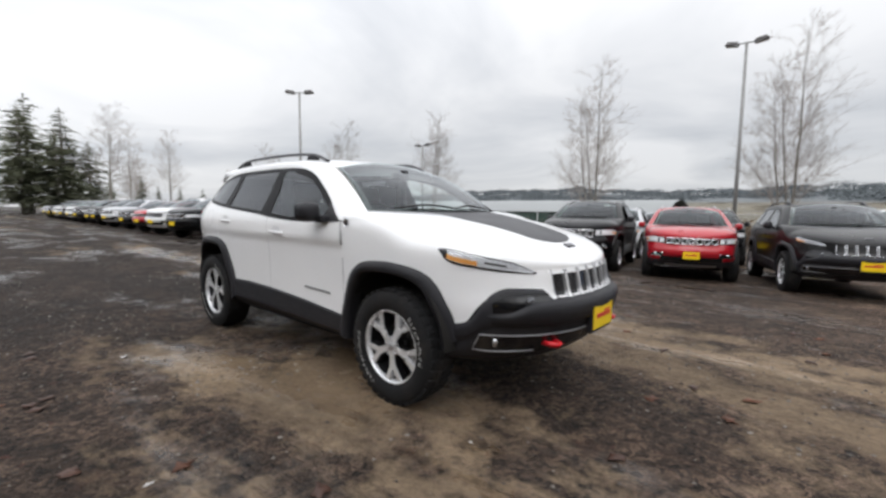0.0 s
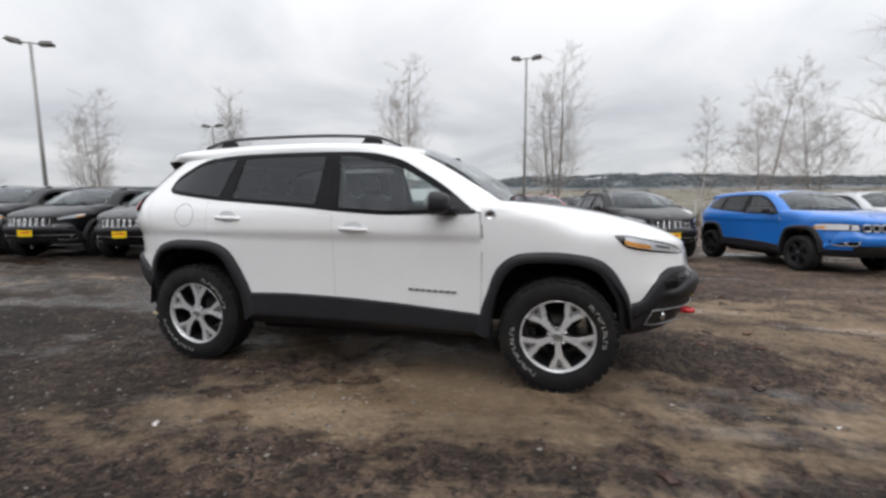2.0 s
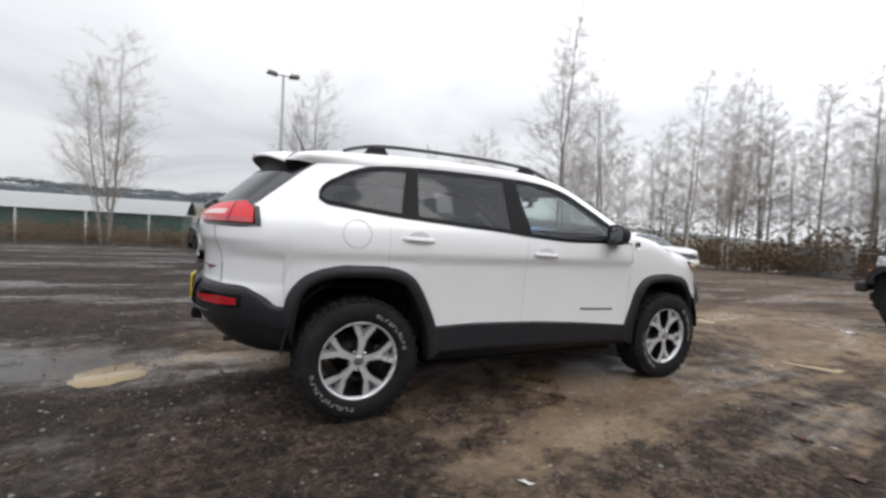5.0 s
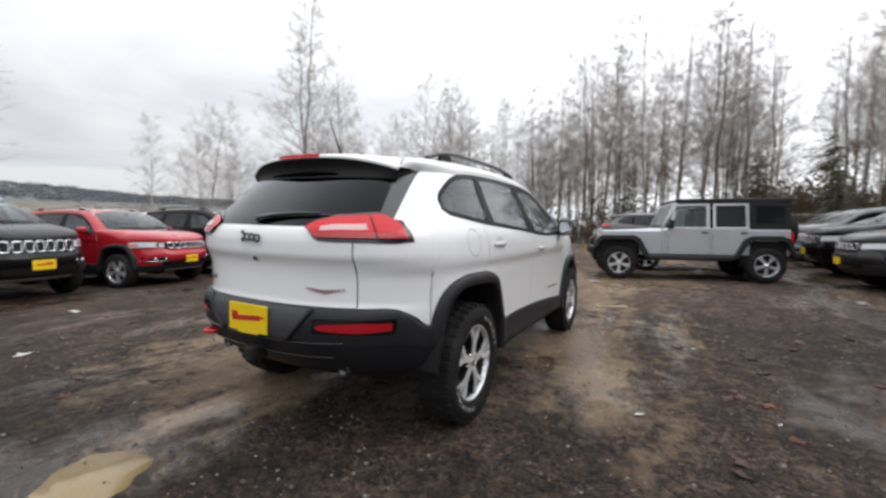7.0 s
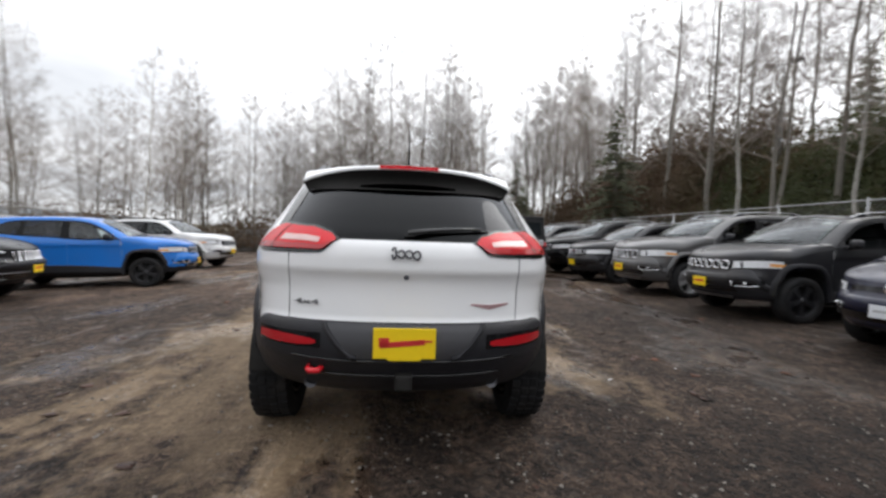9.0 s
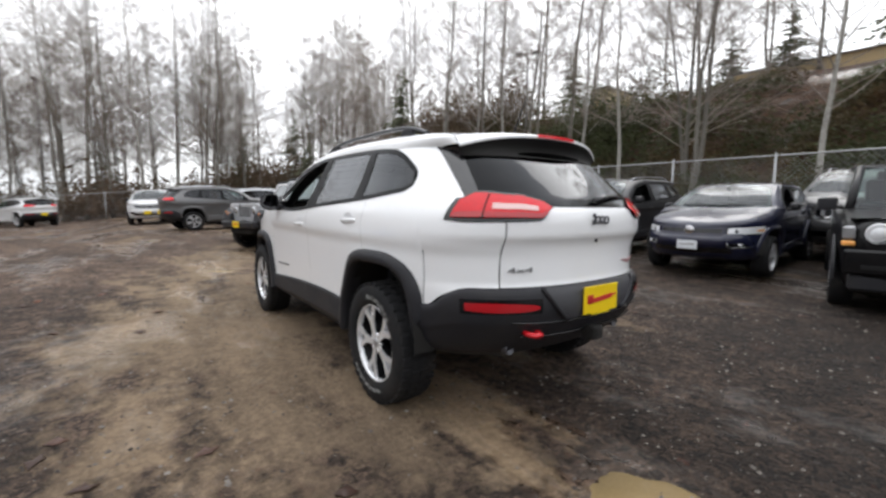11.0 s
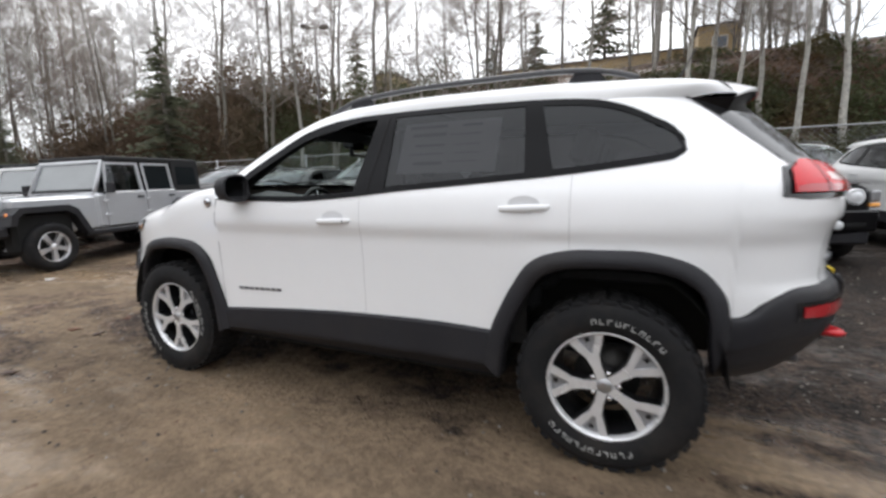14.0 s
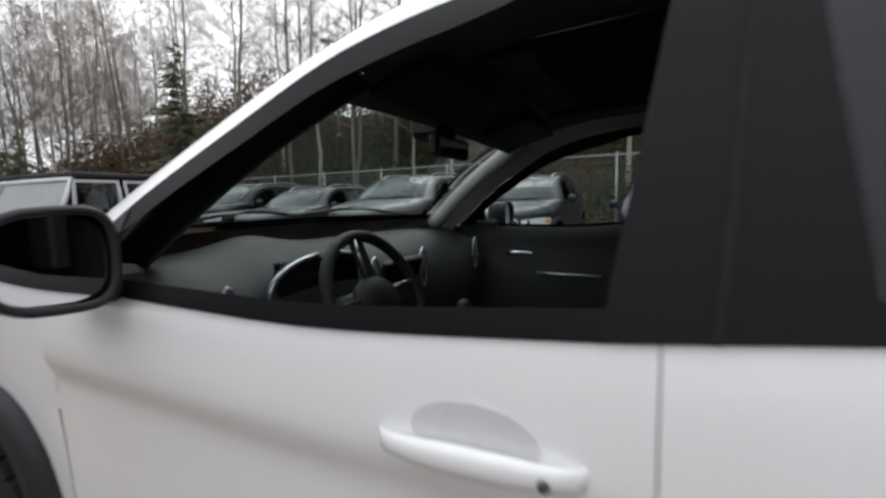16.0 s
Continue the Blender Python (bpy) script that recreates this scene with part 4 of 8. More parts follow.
for k, p in enumerate((ga, ga.lerp(gb, 0.5), gb)):
    part("gate_post", Shape().tube([(p.x, p.y, ground_z(p.x, p.y) - 0.3), (p.x, p.y, ground_z(p.x, p.y) + 2.6)], 0.06, 10), M_galv, gate)
part("gate_rail", Shape().tube([(p.x + 0.05, p.y, ground_z(p.x, p.y) + 2.28) for p in (ga, gb)], 0.03, 8), M_galv, gate)


# ---- lamp posts ----
M_lamp_pole = material("grey_lamp_pole", (0.27, 0.265, 0.26), rough=0.55, metal=0.2, var=0.15)
M_lamp_head = material("bronze_lamp_head", (0.085, 0.08, 0.078), rough=0.45, metal=0.4, var=0.1)
M_lamp_glass = material("unlit_lamp_lens", (0.45, 0.46, 0.47), rough=0.25, var=0.05)


def lamp_post(x, y, hgt, turn):
    ob = thing("street_lamp", "tall grey pole with two unlit dark box floodlights", "lamp post", pose(x, y, ground_z(x, y), 0, 0, turn), "lamp posts of the yard")
    part("base", Shape().lathe([(-0.1, 0.28), (0.55, 0.28), (0.6, 0.24), (0.6, 0.0)], 16, "z"), M_paper, ob, "round concrete footing")
    part("pole", Shape().tube([(0, 0, 0.5), (0, 0, hgt * 0.5), (0, 0, hgt)], [0.10, 0.085, 0.065], 10), M_lamp_pole, ob)
    part("crossarm", Shape().tube([(-0.35, 0, hgt - 0.05), (0.35, 0, hgt - 0.05)], 0.035, 8), M_lamp_pole, ob)
    for sg in (-1, 1):
        tilt = Matrix.Rotation(radians(-8 * sg), 3, "Y")
        head = part("lamp_head", Shape().box((sg * 0.62, 0, hgt), (0.62, 0.42, 0.2), 0.04, tilt, (0.8, 0.8)), M_lamp_head, ob)
        part("lens", Shape().box((sg * 0.62, 0, hgt - 0.11), (0.5, 0.34, 0.02), 0.004, tilt), M_lamp_glass, head)
    return ob


for row in LAMPS:
    lamp_post(*row)

# ---- building on the crest, long pale roofs beyond the north fence ----
M_ochre = material("ochre_siding", (0.56, 0.43, 0.25), rough=0.8, var=0.12, scale=0.8)
# pale blue of the pane is reflected sky put into its colour
M_win = material("sky_lit_house_window", (0.22, 0.27, 0.33), rough=0.1, var=0.1)
M_roof = material("grey_roof_sheet", (0.10, 0.09, 0.085), rough=0.7, var=0.15)


def crest_house(x0, x1, y, z, hgt, depth, wins):
    ob = thing("crest_building", "long ochre sided building on top of the bank", "building", pose((x0 + x1) / 2, y, z))
    L = x1 - x0
    part("wall", Shape().box((0, 0, hgt / 2 - 1.2), (L, depth, hgt + 2.4), 0.02), M_ochre, ob)
    part("roof", Shape().box((0, 0, hgt + 0.03), (L + 0.3, depth + 0.3, 0.07), 0.02), M_roof, ob)
    for k in range(wins):
        wx = -L / 2 + L * (k + 0.5) / wins
        w = part("window", Shape().box((wx, depth / 2 + 0.03, hgt * 0.66), (0.9, 0.07, 0.75), 0.01), M_paper, ob, "white window frame")
        part("pane", Shape().box((wx, depth / 2 + 0.055, hgt * 0.66), (0.76, 0.05, 0.61), 0.005), M_win, w)
    return ob


crest_house(-7.0, -4.6, -33.2, 8.0, 3.1, 4, 1)
crest_house(-4.2, 9.0, -33.2, 7.55, 2.35, 4, 0)
crest_house(18.6, 20.2, -33.2, 8.0, 3.1, 4, 0)
M_green_wall = material("dark_green_sheeting", (0.035, 0.07, 0.055), rough=0.7, var=0.15, scale=0.3)
M_pale = material("pale_sheet_roof", (0.27, 0.28, 0.28), rough=0.55, var=0.08, scale=0.2)
shed = thing("nursery_shed", "long low shed with pale roof and dark green wall", "shed", pose(0, 0, 0))
part("roof", Shape().grid(lambda u, v: (lerp(-46, -5.7, u), lerp(35.6, 45.0, v), 1.08 + 1.15 * math.sin(math.pi * v) + 0.02 * (round(u * 60) % 2)), 60, 10), M_pale, shed, "pale ribbed sheet roof")
part("wall", Shape().box((-25.9, 40.3, -1.2), (39.8, 8.8, 4.5), 0.02), M_green_wall, shed, "dark green wall")
# ---- the white off-road car ----
H_w = pchip([(0.24, 0.74), (0.30, 0.84), (0.36, 0.890), (0.42, 0.902), (0.50, 0.903), (0.62, 0.905), (0.78, 0.910), (0.90, 0.9155), (0.965, 0.9195),
             (0.985, 0.927), (1.0, 0.934), (1.02, 0.938), (1.08, 0.934), (1.16, 0.920), (1.22, 0.895), (1.30, 0.855), (1.40, 0.803), (1.50, 0.757), (1.56, 0.727), (1.62, 0.68), (1.70, 0.58)])
H_f = pchip([(0.24, 2.02), (0.30, 2.10), (0.36, 2.19), (0.45, 2.26), (0.55, 2.315), (0.66, 2.335), (0.72, 2.325), (0.76, 2.30), (0.82, 2.285), (0.88, 2.272), (0.94, 2.25), (1.0, 2.2)])
H_r = pchip([(0.24, 1.80), (0.30, 1.93), (0.40, 2.09), (0.50, 2.19), (0.60, 2.255), (0.70, 2.275), (0.78, 2.265), (0.82, 2.242), (0.92, 2.240), (1.00, 2.246), (1.035, 2.258),
             (1.065, 2.276), (1.13, 2.278), (1.19, 2.266), (1.23, 2.236), (1.30, 2.165), (1.40, 2.06), (1.50, 1.95), (1.58, 1.84), (1.66, 1.68)])
NF, NR, MM = 5.6, 7.6, 2.5


def h_side(x, z, off=0.0):
    """Half width of the car's skin at x and height z."""
    a, n = (H_f(z), NF) if x > 0 else (H_r(z), NR)
    y = H_w(z) * max(0.0, 1 - min(1.0, abs(x) / a) ** n) ** (1 / MM)
    if z < 1.0:
        y += 0.012 * (math.exp(-((x - 1.36) / 0.45) ** 2) + math.exp(-((x + 1.36) / 0.45) ** 2)) * (1 - smooth(0.9, 1.0, z))
    return y + off


def h_end(y, z, front, off=0.0):
    """How far the nose or tail stands out at y and height z."""
    a, n = (H_f(z), NF) if front else (H_r(z), NR)
    x = a * max(0.0, 1 - min(1.0, abs(y) / H_w(z)) ** MM) ** (1 / n) + off
    return x if front else -x


def ring(phi, z, front, off=0.0):
    """A place on the skin round the corner: phi 0 at the middle of the nose or tail, pi/2 at the flank; its sign is the side."""
    a, n = (H_f(z), NF) if front else (H_r(z), NR)
    s = abs(phi)
    x = a * max(0.0, math.cos(s)) ** (2 / n)
    y = H_w(z) * math.sin(s) ** (2 / MM)
    nx, ny = math.cos(s) ** 1.2, math.sin(s)
    q = math.hypot(nx, ny) or 1
    x, y = x + off * nx / q, y + off * ny / q
    return (x if front else -x, math.copysign(y, phi), z)


def phi_x(x, z, front):
    a, n = (H_f(z), NF) if front else (H_r(z), NR)
    return math.acos(min(1.0, abs(x) / a) ** (n / 2))


def phi_y(y, z):
    return math.asin(min(1.0, abs(y) / H_w(z)) ** (MM / 2))


belt = pchip([(-1.614, 1.326), (-1.584, 1.303), (-1.50, 1.290), (-1.16, 1.250), (-0.74, 1.218), (-0.33, 1.188), (-0.10, 1.166), (0.26, 1.147), (0.45, 1.150), (0.86, 1.158)])
wtop = pchip([(-1.614, 1.339), (-1.610, 1.378), (-1.583, 1.416), (-1.497, 1.470), (-1.414, 1.515), (-1.29, 1.556), (-1.18, 1.571), (-0.97, 1.583), (-0.55, 1.590), (-0.14, 1.586), (0.06, 1.570), (0.26, 1.522), (0.45, 1.425), (0.65, 1.300), (0.76, 1.212), (0.83, 1.158)])
clad = pchip([(-0.90, 0.550), (-0.55, 0.560), (-0.15, 0.552), (0.25, 0.532), (0.64, 0.502), (0.90, 0.480)])
R_OUT = [(-1.80, 0.62), (-1.785, 0.75), (-1.75, 0.815), (-1.67, 0.890), (-1.59, 0.922), (-1.45, 0.945), (-1.26, 0.943), (-1.12, 0.920), (-1.03, 0.870), (-0.98, 0.800), (-0.92, 0.690), (-0.86, 0.545), (-0.83, 0.40)]
R_IN = [(-1.745, 0.46), (-1.72, 0.70), (-1.69, 0.78), (-1.62, 0.838), (-1.56, 0.860), (-1.44, 0.872), (-1.26, 0.868), (-1.15, 0.850), (-1.085, 0.810), (-1.035, 0.735), (-0.98, 0.630), (-0.93, 0.500), (-0.91, 0.34)]
F_OUT = [(0.83, 0.36), (0.855, 0.480), (0.91, 0.650), (0.96, 0.785), (1.05, 0.872), (1.13, 0.900), (1.31, 0.912), (1.49, 0.895), (1.62, 0.858), (1.69, 0.800), (1.75, 0.710), (1.80, 0.610), (1.82, 0.48)]
F_IN = [(0.925, 0.33), (0.94, 0.50), (0.985, 0.665), (1.035, 0.760), (1.085, 0.812), (1.15, 0.834), (1.31, 0.842), (1.47, 0.828), (1.565, 0.798), (1.625, 0.748), (1.68, 0.660), (1.725, 0.56), (1.735, 0.40)]


def along(poly, n):
    """Evenly spread places along a polyline, its corners eased."""
    d = [0.0]
    for a, b in zip(poly, poly[1:]):
        d.append(d[-1] + math.dist(a, b))
    fx, fz = pchip([(s, p[0]) for s, p in zip(d, poly)]), pchip([(s, p[1]) for s, p in zip(d, poly)])
    return [(fx(d[-1] * k / n), fz(d[-1] * k / n)) for k in range(n + 1)]


def upper_of(poly):
    pts = sorted(along(poly, 60))
    return lambda x: float(np.interp(x, [p[0] for p in pts], [p[1] for p in pts]))


r_arch, f_arch = upper_of(R_OUT), upper_of(F_OUT)


def white_bottom(x):
    z = clad(x)
    if -1.80 < x < -0.86:
        z = max(z, r_arch(x)) - 0.015
    if 0.855 < x < 1.80:
        z = max(0.48, f_arch(x)) - 0.015
    return z


def flank(x0, x1, bot, top, nx, nz, off=0.0):
    """A panel of the right flank (y < 0) between two curves; x0 and x1 may lean with height."""
    def fn(u, v):
        x = lerp(x0(v), x1(v), u)
        z = lerp(bot(x), top(x), v)
        return (x, -h_side(x, z, off), z)
    return Shape().grid(fn, nx, nz)


def const(c):
    return lambda v: c


M_seam = material("door_seal_grey", (0.40, 0.40, 0.405), rough=0.8, var=0.1)
suv = thing("white_suv", "white off-road car with black cladding and red tow hooks", "car")
skin = Shape()

# hood and front wings
hood_mid = pchip([(0.80, 1.232), (1.0, 1.232), (1.15, 1.222), (1.3, 1.206), (1.6, 1.158), (1.85, 1.102), (2.05, 1.040), (2.16, 0.992), (2.23, 0.950), (2.2695, 0.905)])


def hood_at(x, t):
    """t from 0 at the wing's edge to 1 on the middle line."""
    z0 = 0.90
    w = h_side(x, z0)
    e = lerp(14.0, 3.6, smooth(0.85, 1.5, x))
    psi = t * math.pi / 2
    y = w * math.cos(psi) ** (2 / e) if t < 1 else 0.0
    z = z0 + (hood_mid(x) - z0) * math.sin(psi) ** (2 / e)
    y += (h_side(x, min(z, 1.16)) - w) * (1 - smooth(1.0, 1.5, x)) * y / w
    return y, z


def hood_z(x, y):
    w = h_side(x, 0.90)
    e = lerp(14.0, 3.6, smooth(0.85, 1.5, x))
    return 0.90 + (hood_mid(x) - 0.90) * max(0.0, 1 - (abs(y) / w) ** e) ** (1 / e)


def hood_x0(v):
    """The hood begins at the cowl, farther forward on the middle line."""
    y = hood_at(1.0, v)[0]
    return 0.865 if y > 0.79 else 1.10 - 0.20 * (y / 0.79) ** 2


for sg in (-1, 1):
    skin.grid(lambda u, v: (lerp(hood_x0(v), 2.2685, 1 - (1 - u) ** 1.6), sg * hood_at(lerp(hood_x0(v), 2.2685, 1 - (1 - u) ** 1.6), v)[0], hood_at(lerp(hood_x0(v), 2.2685, 1 - (1 - u) ** 1.6), v)[1]), 60, 30)
# wings below the hood's edge, down to the arch
wing = flank(lambda v: lerp(0.868, 0.875, v), const(1.80), white_bottom, const(0.90), 40, 6)
skin.join(wing).join(wing.mirrored())
# nose between hood and black bumper
p_side = phi_x(1.80, 0.75, True)
nose_low = pchip([(0.0, 0.732), (phi_y(0.455, 0.735), 0.734), (phi_y(0.480, 0.788), 0.786), (phi_x(2.066, 0.797, True), 0.797), (phi_x(2.007, 0.771, True), 0.771), (phi_x(1.949, 0.689, True), 0.689), (phi_x(1.875, 0.59, True), 0.592), (p_side, 0.576)])
grille_half = phi_y(0.425, 0.85)


def nose_skin(sg, u, v):
    z = lerp(nose_low(lerp(grille_half, p_side, u)), 0.90, v)
    return ring(sg * lerp(grille_half, phi_x(1.797, z, True), u), z, True)


for sg in (-1, 1):
    skin.grid(lambda u, v: nose_skin(sg, u, v), 30, 8)
    skin.grid(lambda u, v: ring(sg * lerp(0.0, grille_half, u), lerp(0.872, 0.90, v), True), 12, 2)
    skin.grid(lambda u, v: ring(sg * lerp(0.0, grille_half, u), lerp(0.725, 0.748, v), True), 12, 2)
# rear quarters: flank behind the rear door, the corner, and the pillar beside the rear window
q_front = -1.2064
quarter = flank(const(-1.80), const(q_front), white_bottom, belt, 34, 14)
skin.join(quarter).join(quarter.mirrored())
pr0 = phi_x(1.80, 0.9, False)
gate_half = 0.60
low_rear = pchip([(0.0, 0.80), (phi_y(0.70, 0.8), 0.80), (phi_x(1.995, 0.795, False), 0.793), (phi_x(1.917, 0.752, False), 0.750), (phi_x(1.845, 0.70, False), 0.693), (pr0 + 0.02, 0.688)])
for sg in (-1, 1):
    def corner(u, v):
        z_b = low_rear(lerp(phi_y(gate_half, 0.9), pr0, u))
        z = lerp(z_b, 1.285, v)
        ph = lerp(phi_y(lerp(gate_half, 0.70, smooth(1.20, 1.25, z)), min(z, 1.2)), phi_x(1.80, z, False), u)
        return ring(sg * ph, z, False)
    skin.grid(corner, 22, 26)

    def pillar(u, v):
        z = lerp(1.283, 1.562, v)
        xe = float(np.interp(z, [1.283, 1.339, 1.378, 1.416, 1.470, 1.515, 1.556, 1.562], [-1.632, -1.618, -1.614, -1.586, -1.500, -1.416, -1.292, -1.24]))
        ph = lerp(phi_y(lerp(0.70, 0.62, v), z), phi_x(xe, z, False), u)
        return ring(sg * ph, z, False)
    skin.grid(pillar, 20, 16)
    # sliver between the belt and the quarter's top
    skin.grid(lambda u, v: (lerp(-1.83, -1.50, u), sg * h_side(lerp(-1.83, -1.50, u), lerp(1.28, belt(lerp(-1.83, -1.50, u)) + 0.002, v)), lerp(1.28, belt(lerp(-1.83, -1.50, u)) + 0.002, v)), 10, 2)

# cant rails from the window tops to the roof, running down as windscreen pillars
EDGE = [(-1.73, 0.602, 1.610), (-1.62, 0.608, 1.630), (-1.4, 0.62, 1.648), (-1.0, 0.628, 1.664), (-0.5, 0.630, 1.669), (0.0, 0.618, 1.656), (0.25, 0.612, 1.616), (0.42, 0.630, 1.552), (0.6, 0.670, 1.462), (0.8, 0.725, 1.342), (0.99, 0.785, 1.222)]
e_y, e_z = pchip([(p[0], p[1]) for p in EDGE]), pchip([(p[0], p[2]) for p in EDGE])
TOPS = [(-1.62, 0, 1.552), (-1.44, 0, 1.560), (-1.24, 0, 1.566), (-0.97, 0, 1.585), (-0.5, 0, 1.592), (-0.1, 0, 1.587), (0.10, 0, 1.567), (0.28, 0, 1.518), (0.46, 0, 1.424), (0.66, 0, 1.298), (0.865, 0, 1.150)]
for sg in (-1, 1):
    def rail(u, v):
        k = u * (len(EDGE) - 1)
        i = min(int(k), len(EDGE) - 2)
        t = k - i
        xa = lerp(TOPS[i][0], TOPS[i + 1][0], t)
        za = wtop(xa) + 0.004 if xa > -1.15 else lerp(TOPS[i][2], TOPS[i + 1][2], t)
        ya = h_side(xa, za)
        xb = lerp(EDGE[i][0], EDGE[i + 1][0], t)
        yb, zb = e_y(xb), e_z(xb)
        bulge = 0.020 * math.sin(math.pi * v)
        return (lerp(xa, xb, v), sg * (lerp(ya, yb, v) + bulge), lerp(za, zb, v) + bulge * 0.6)
    skin.grid(rail, 70, 8)
    # the rail's end runs down to the spoiler's corner
    skin.grid(lambda u, v: tuple(lerp(a, b, u) for a, b in zip(rail(0.0, v), (lerp(-1.636, -1.793, v), sg * lerp(0.626, 0.612, v), lerp(1.548, 1.557, v) + 0.006 * math.sin(math.pi * v)))), 4, 8)
# roof
for sg in (-1, 1):
    def roof(u, v):
        x = lerp(-1.80 + 0.055 * v ** 2.2, 0.43 - 0.09 * (1 - v * v), u)
        return (x, sg * e_y(x) * v, e_z(x) + 0.036 * (1 - v ** 2.4) + (0.02 * smooth(0.1, 0.43, x)) * (1 - v * v))
    skin.grid(roof, 44, 14)
body = part("body", skin, M_white, suv, "glossy white painted body shell")

# doors
crease_top = lambda x: belt(x) - 0.004
fd_front = pchip([(0.0, 0.862), (0.35, 0.868), (0.6, 0.867), (0.8, 0.865), (1.0, 0.852)])
for sg, nm in ((-1, "right"), (1, "left")):
    fdoor = flank(const(-0.1793), lambda v: fd_front(v), clad, crease_top, 44, 26)
    rdoor = flank(const(-1.2046), const(-0.1812), white_bottom, crease_top, 36, 26)
    if sg > 0:
        fdoor, rdoor = fdoor.mirrored(), rdoor.mirrored()
    front_door = part("front_door", fdoor, M_white, suv)
    rear_door = part("rear_door", rdoor, M_white, suv)
    # dark joint behind the door gaps
    for x in (-0.18, -1.2055):
        part("door_joint", Shape().grid(lambda u, v: (x + 0.02 * (u - 0.5), sg * (h_side(x, lerp(white_bottom(x) + 0.01, belt(x) - 0.01, v)) - 0.006), lerp(white_bottom(x) + 0.01, belt(x) - 0.01, v)), 2, 24), M_seam, suv, weld=False)
    part("door_joint", Shape().grid(lambda u, v: (fd_front(v) + 0.005 + 0.02 * (u - 0.5), sg * (h_side(0.87, lerp(0.49, 1.15, v)) - 0.006), lerp(0.49, 1.15, v)), 2, 24), M_seam, suv, weld=False)
    # handles: pull bar, and a flat patch painted in the cup's soft shade
    for door, hx, hz in ((front_door, -0.018, 1.040), (rear_door, -1.015, 1.110)):
        yb = h_side(hx, hz)
        bar = Shape().grid(lambda u, v: (hx + 0.112 * (2 * u - 1), sg * (yb + 0.006 + 0.017 * math.sin(math.pi * u) ** 0.35 * (0.5 - 0.5 * math.cos(2 * math.pi * v)) - 0.01 * abs(2 * u - 1) ** 6),
                                        hz - 0.004 * (2 * u - 1) + 0.0155 * math.sin(2 * math.pi * v) * (0.65 + 0.35 * math.sin(math.pi * u))), 20, 12)
        handle = part("handle", bar, M_white, door)
        part("handle_cup", Shape().grid(lambda u, v: (hx + 0.068 * math.cos(2 * math.pi * u) * v, sg * (h_side(hx, hz + 0.02) + 0.0015), hz + 0.018 + 0.034 * math.sin(2 * math.pi * u) * v), 20, 3, closed=True),
             material("handle_cup_shade", (0.70, 0.70, 0.71), rough=0.35, var=0.05), door)
        if door is front_door and sg > 0:
            part("lock", Shape().lathe([(0, 0), (0.0, 0.006), (0.003, 0.005), (0.003, 0)], 12).moved(pose(hx - 0.075, yb + 0.0190, hz)), M_badge, handle)
    # model script on the front door: a row of silver bars
    for k in range(8):
        bx = (0.385 + 0.043 * k) if sg < 0 else (0.72 - 0.043 * k)
        bz = 0.628 - 0.03 * (bx - 0.55)
        part("script_badge", Shape().box((bx, sg * (h_side(bx, bz) + 0.0025), bz), (0.034, 0.005, 0.017), 0.002), M_badge_grey, front_door, "" if k else "dark raised bar of the model script")
    # round badge on the wing
    part("wing_badge", Shape().lathe([(0, 0), (0.004, 0.030), (0.0, 0.034)], 24).moved(pose(0.925, sg * (h_side(0.925, 1.14) + 0.004), 1.14)), M_satin, suv, "small round silver badge")
    part("wing_badge_face", Shape().lathe([(0, 0), (0.003, 0.020), (0.0, 0.022)], 20).moved(pose(0.925, sg * (h_side(0.925, 1.14) + 0.0085), 1.14)), M_chrome, suv)

fuel = Shape()
fuel.grid(lambda u, v: (-1.405 + 0.083 * (0.97 + 0.06 * v) * math.cos(2 * math.pi * u), -(h_side(-1.405 + 0.083 * math.cos(2 * math.pi * u), 1.13 + 0.083 * math.sin(2 * math.pi * u)) + 0.0012), 1.130 + 0.083 * (0.97 + 0.06 * v) * math.sin(2 * math.pi * u)), 36, 1, closed=True)
part("fuel_flap_joint", fuel, material("flap_joint_grey", (0.42, 0.42, 0.43), rough=0.6, var=0.05), suv)

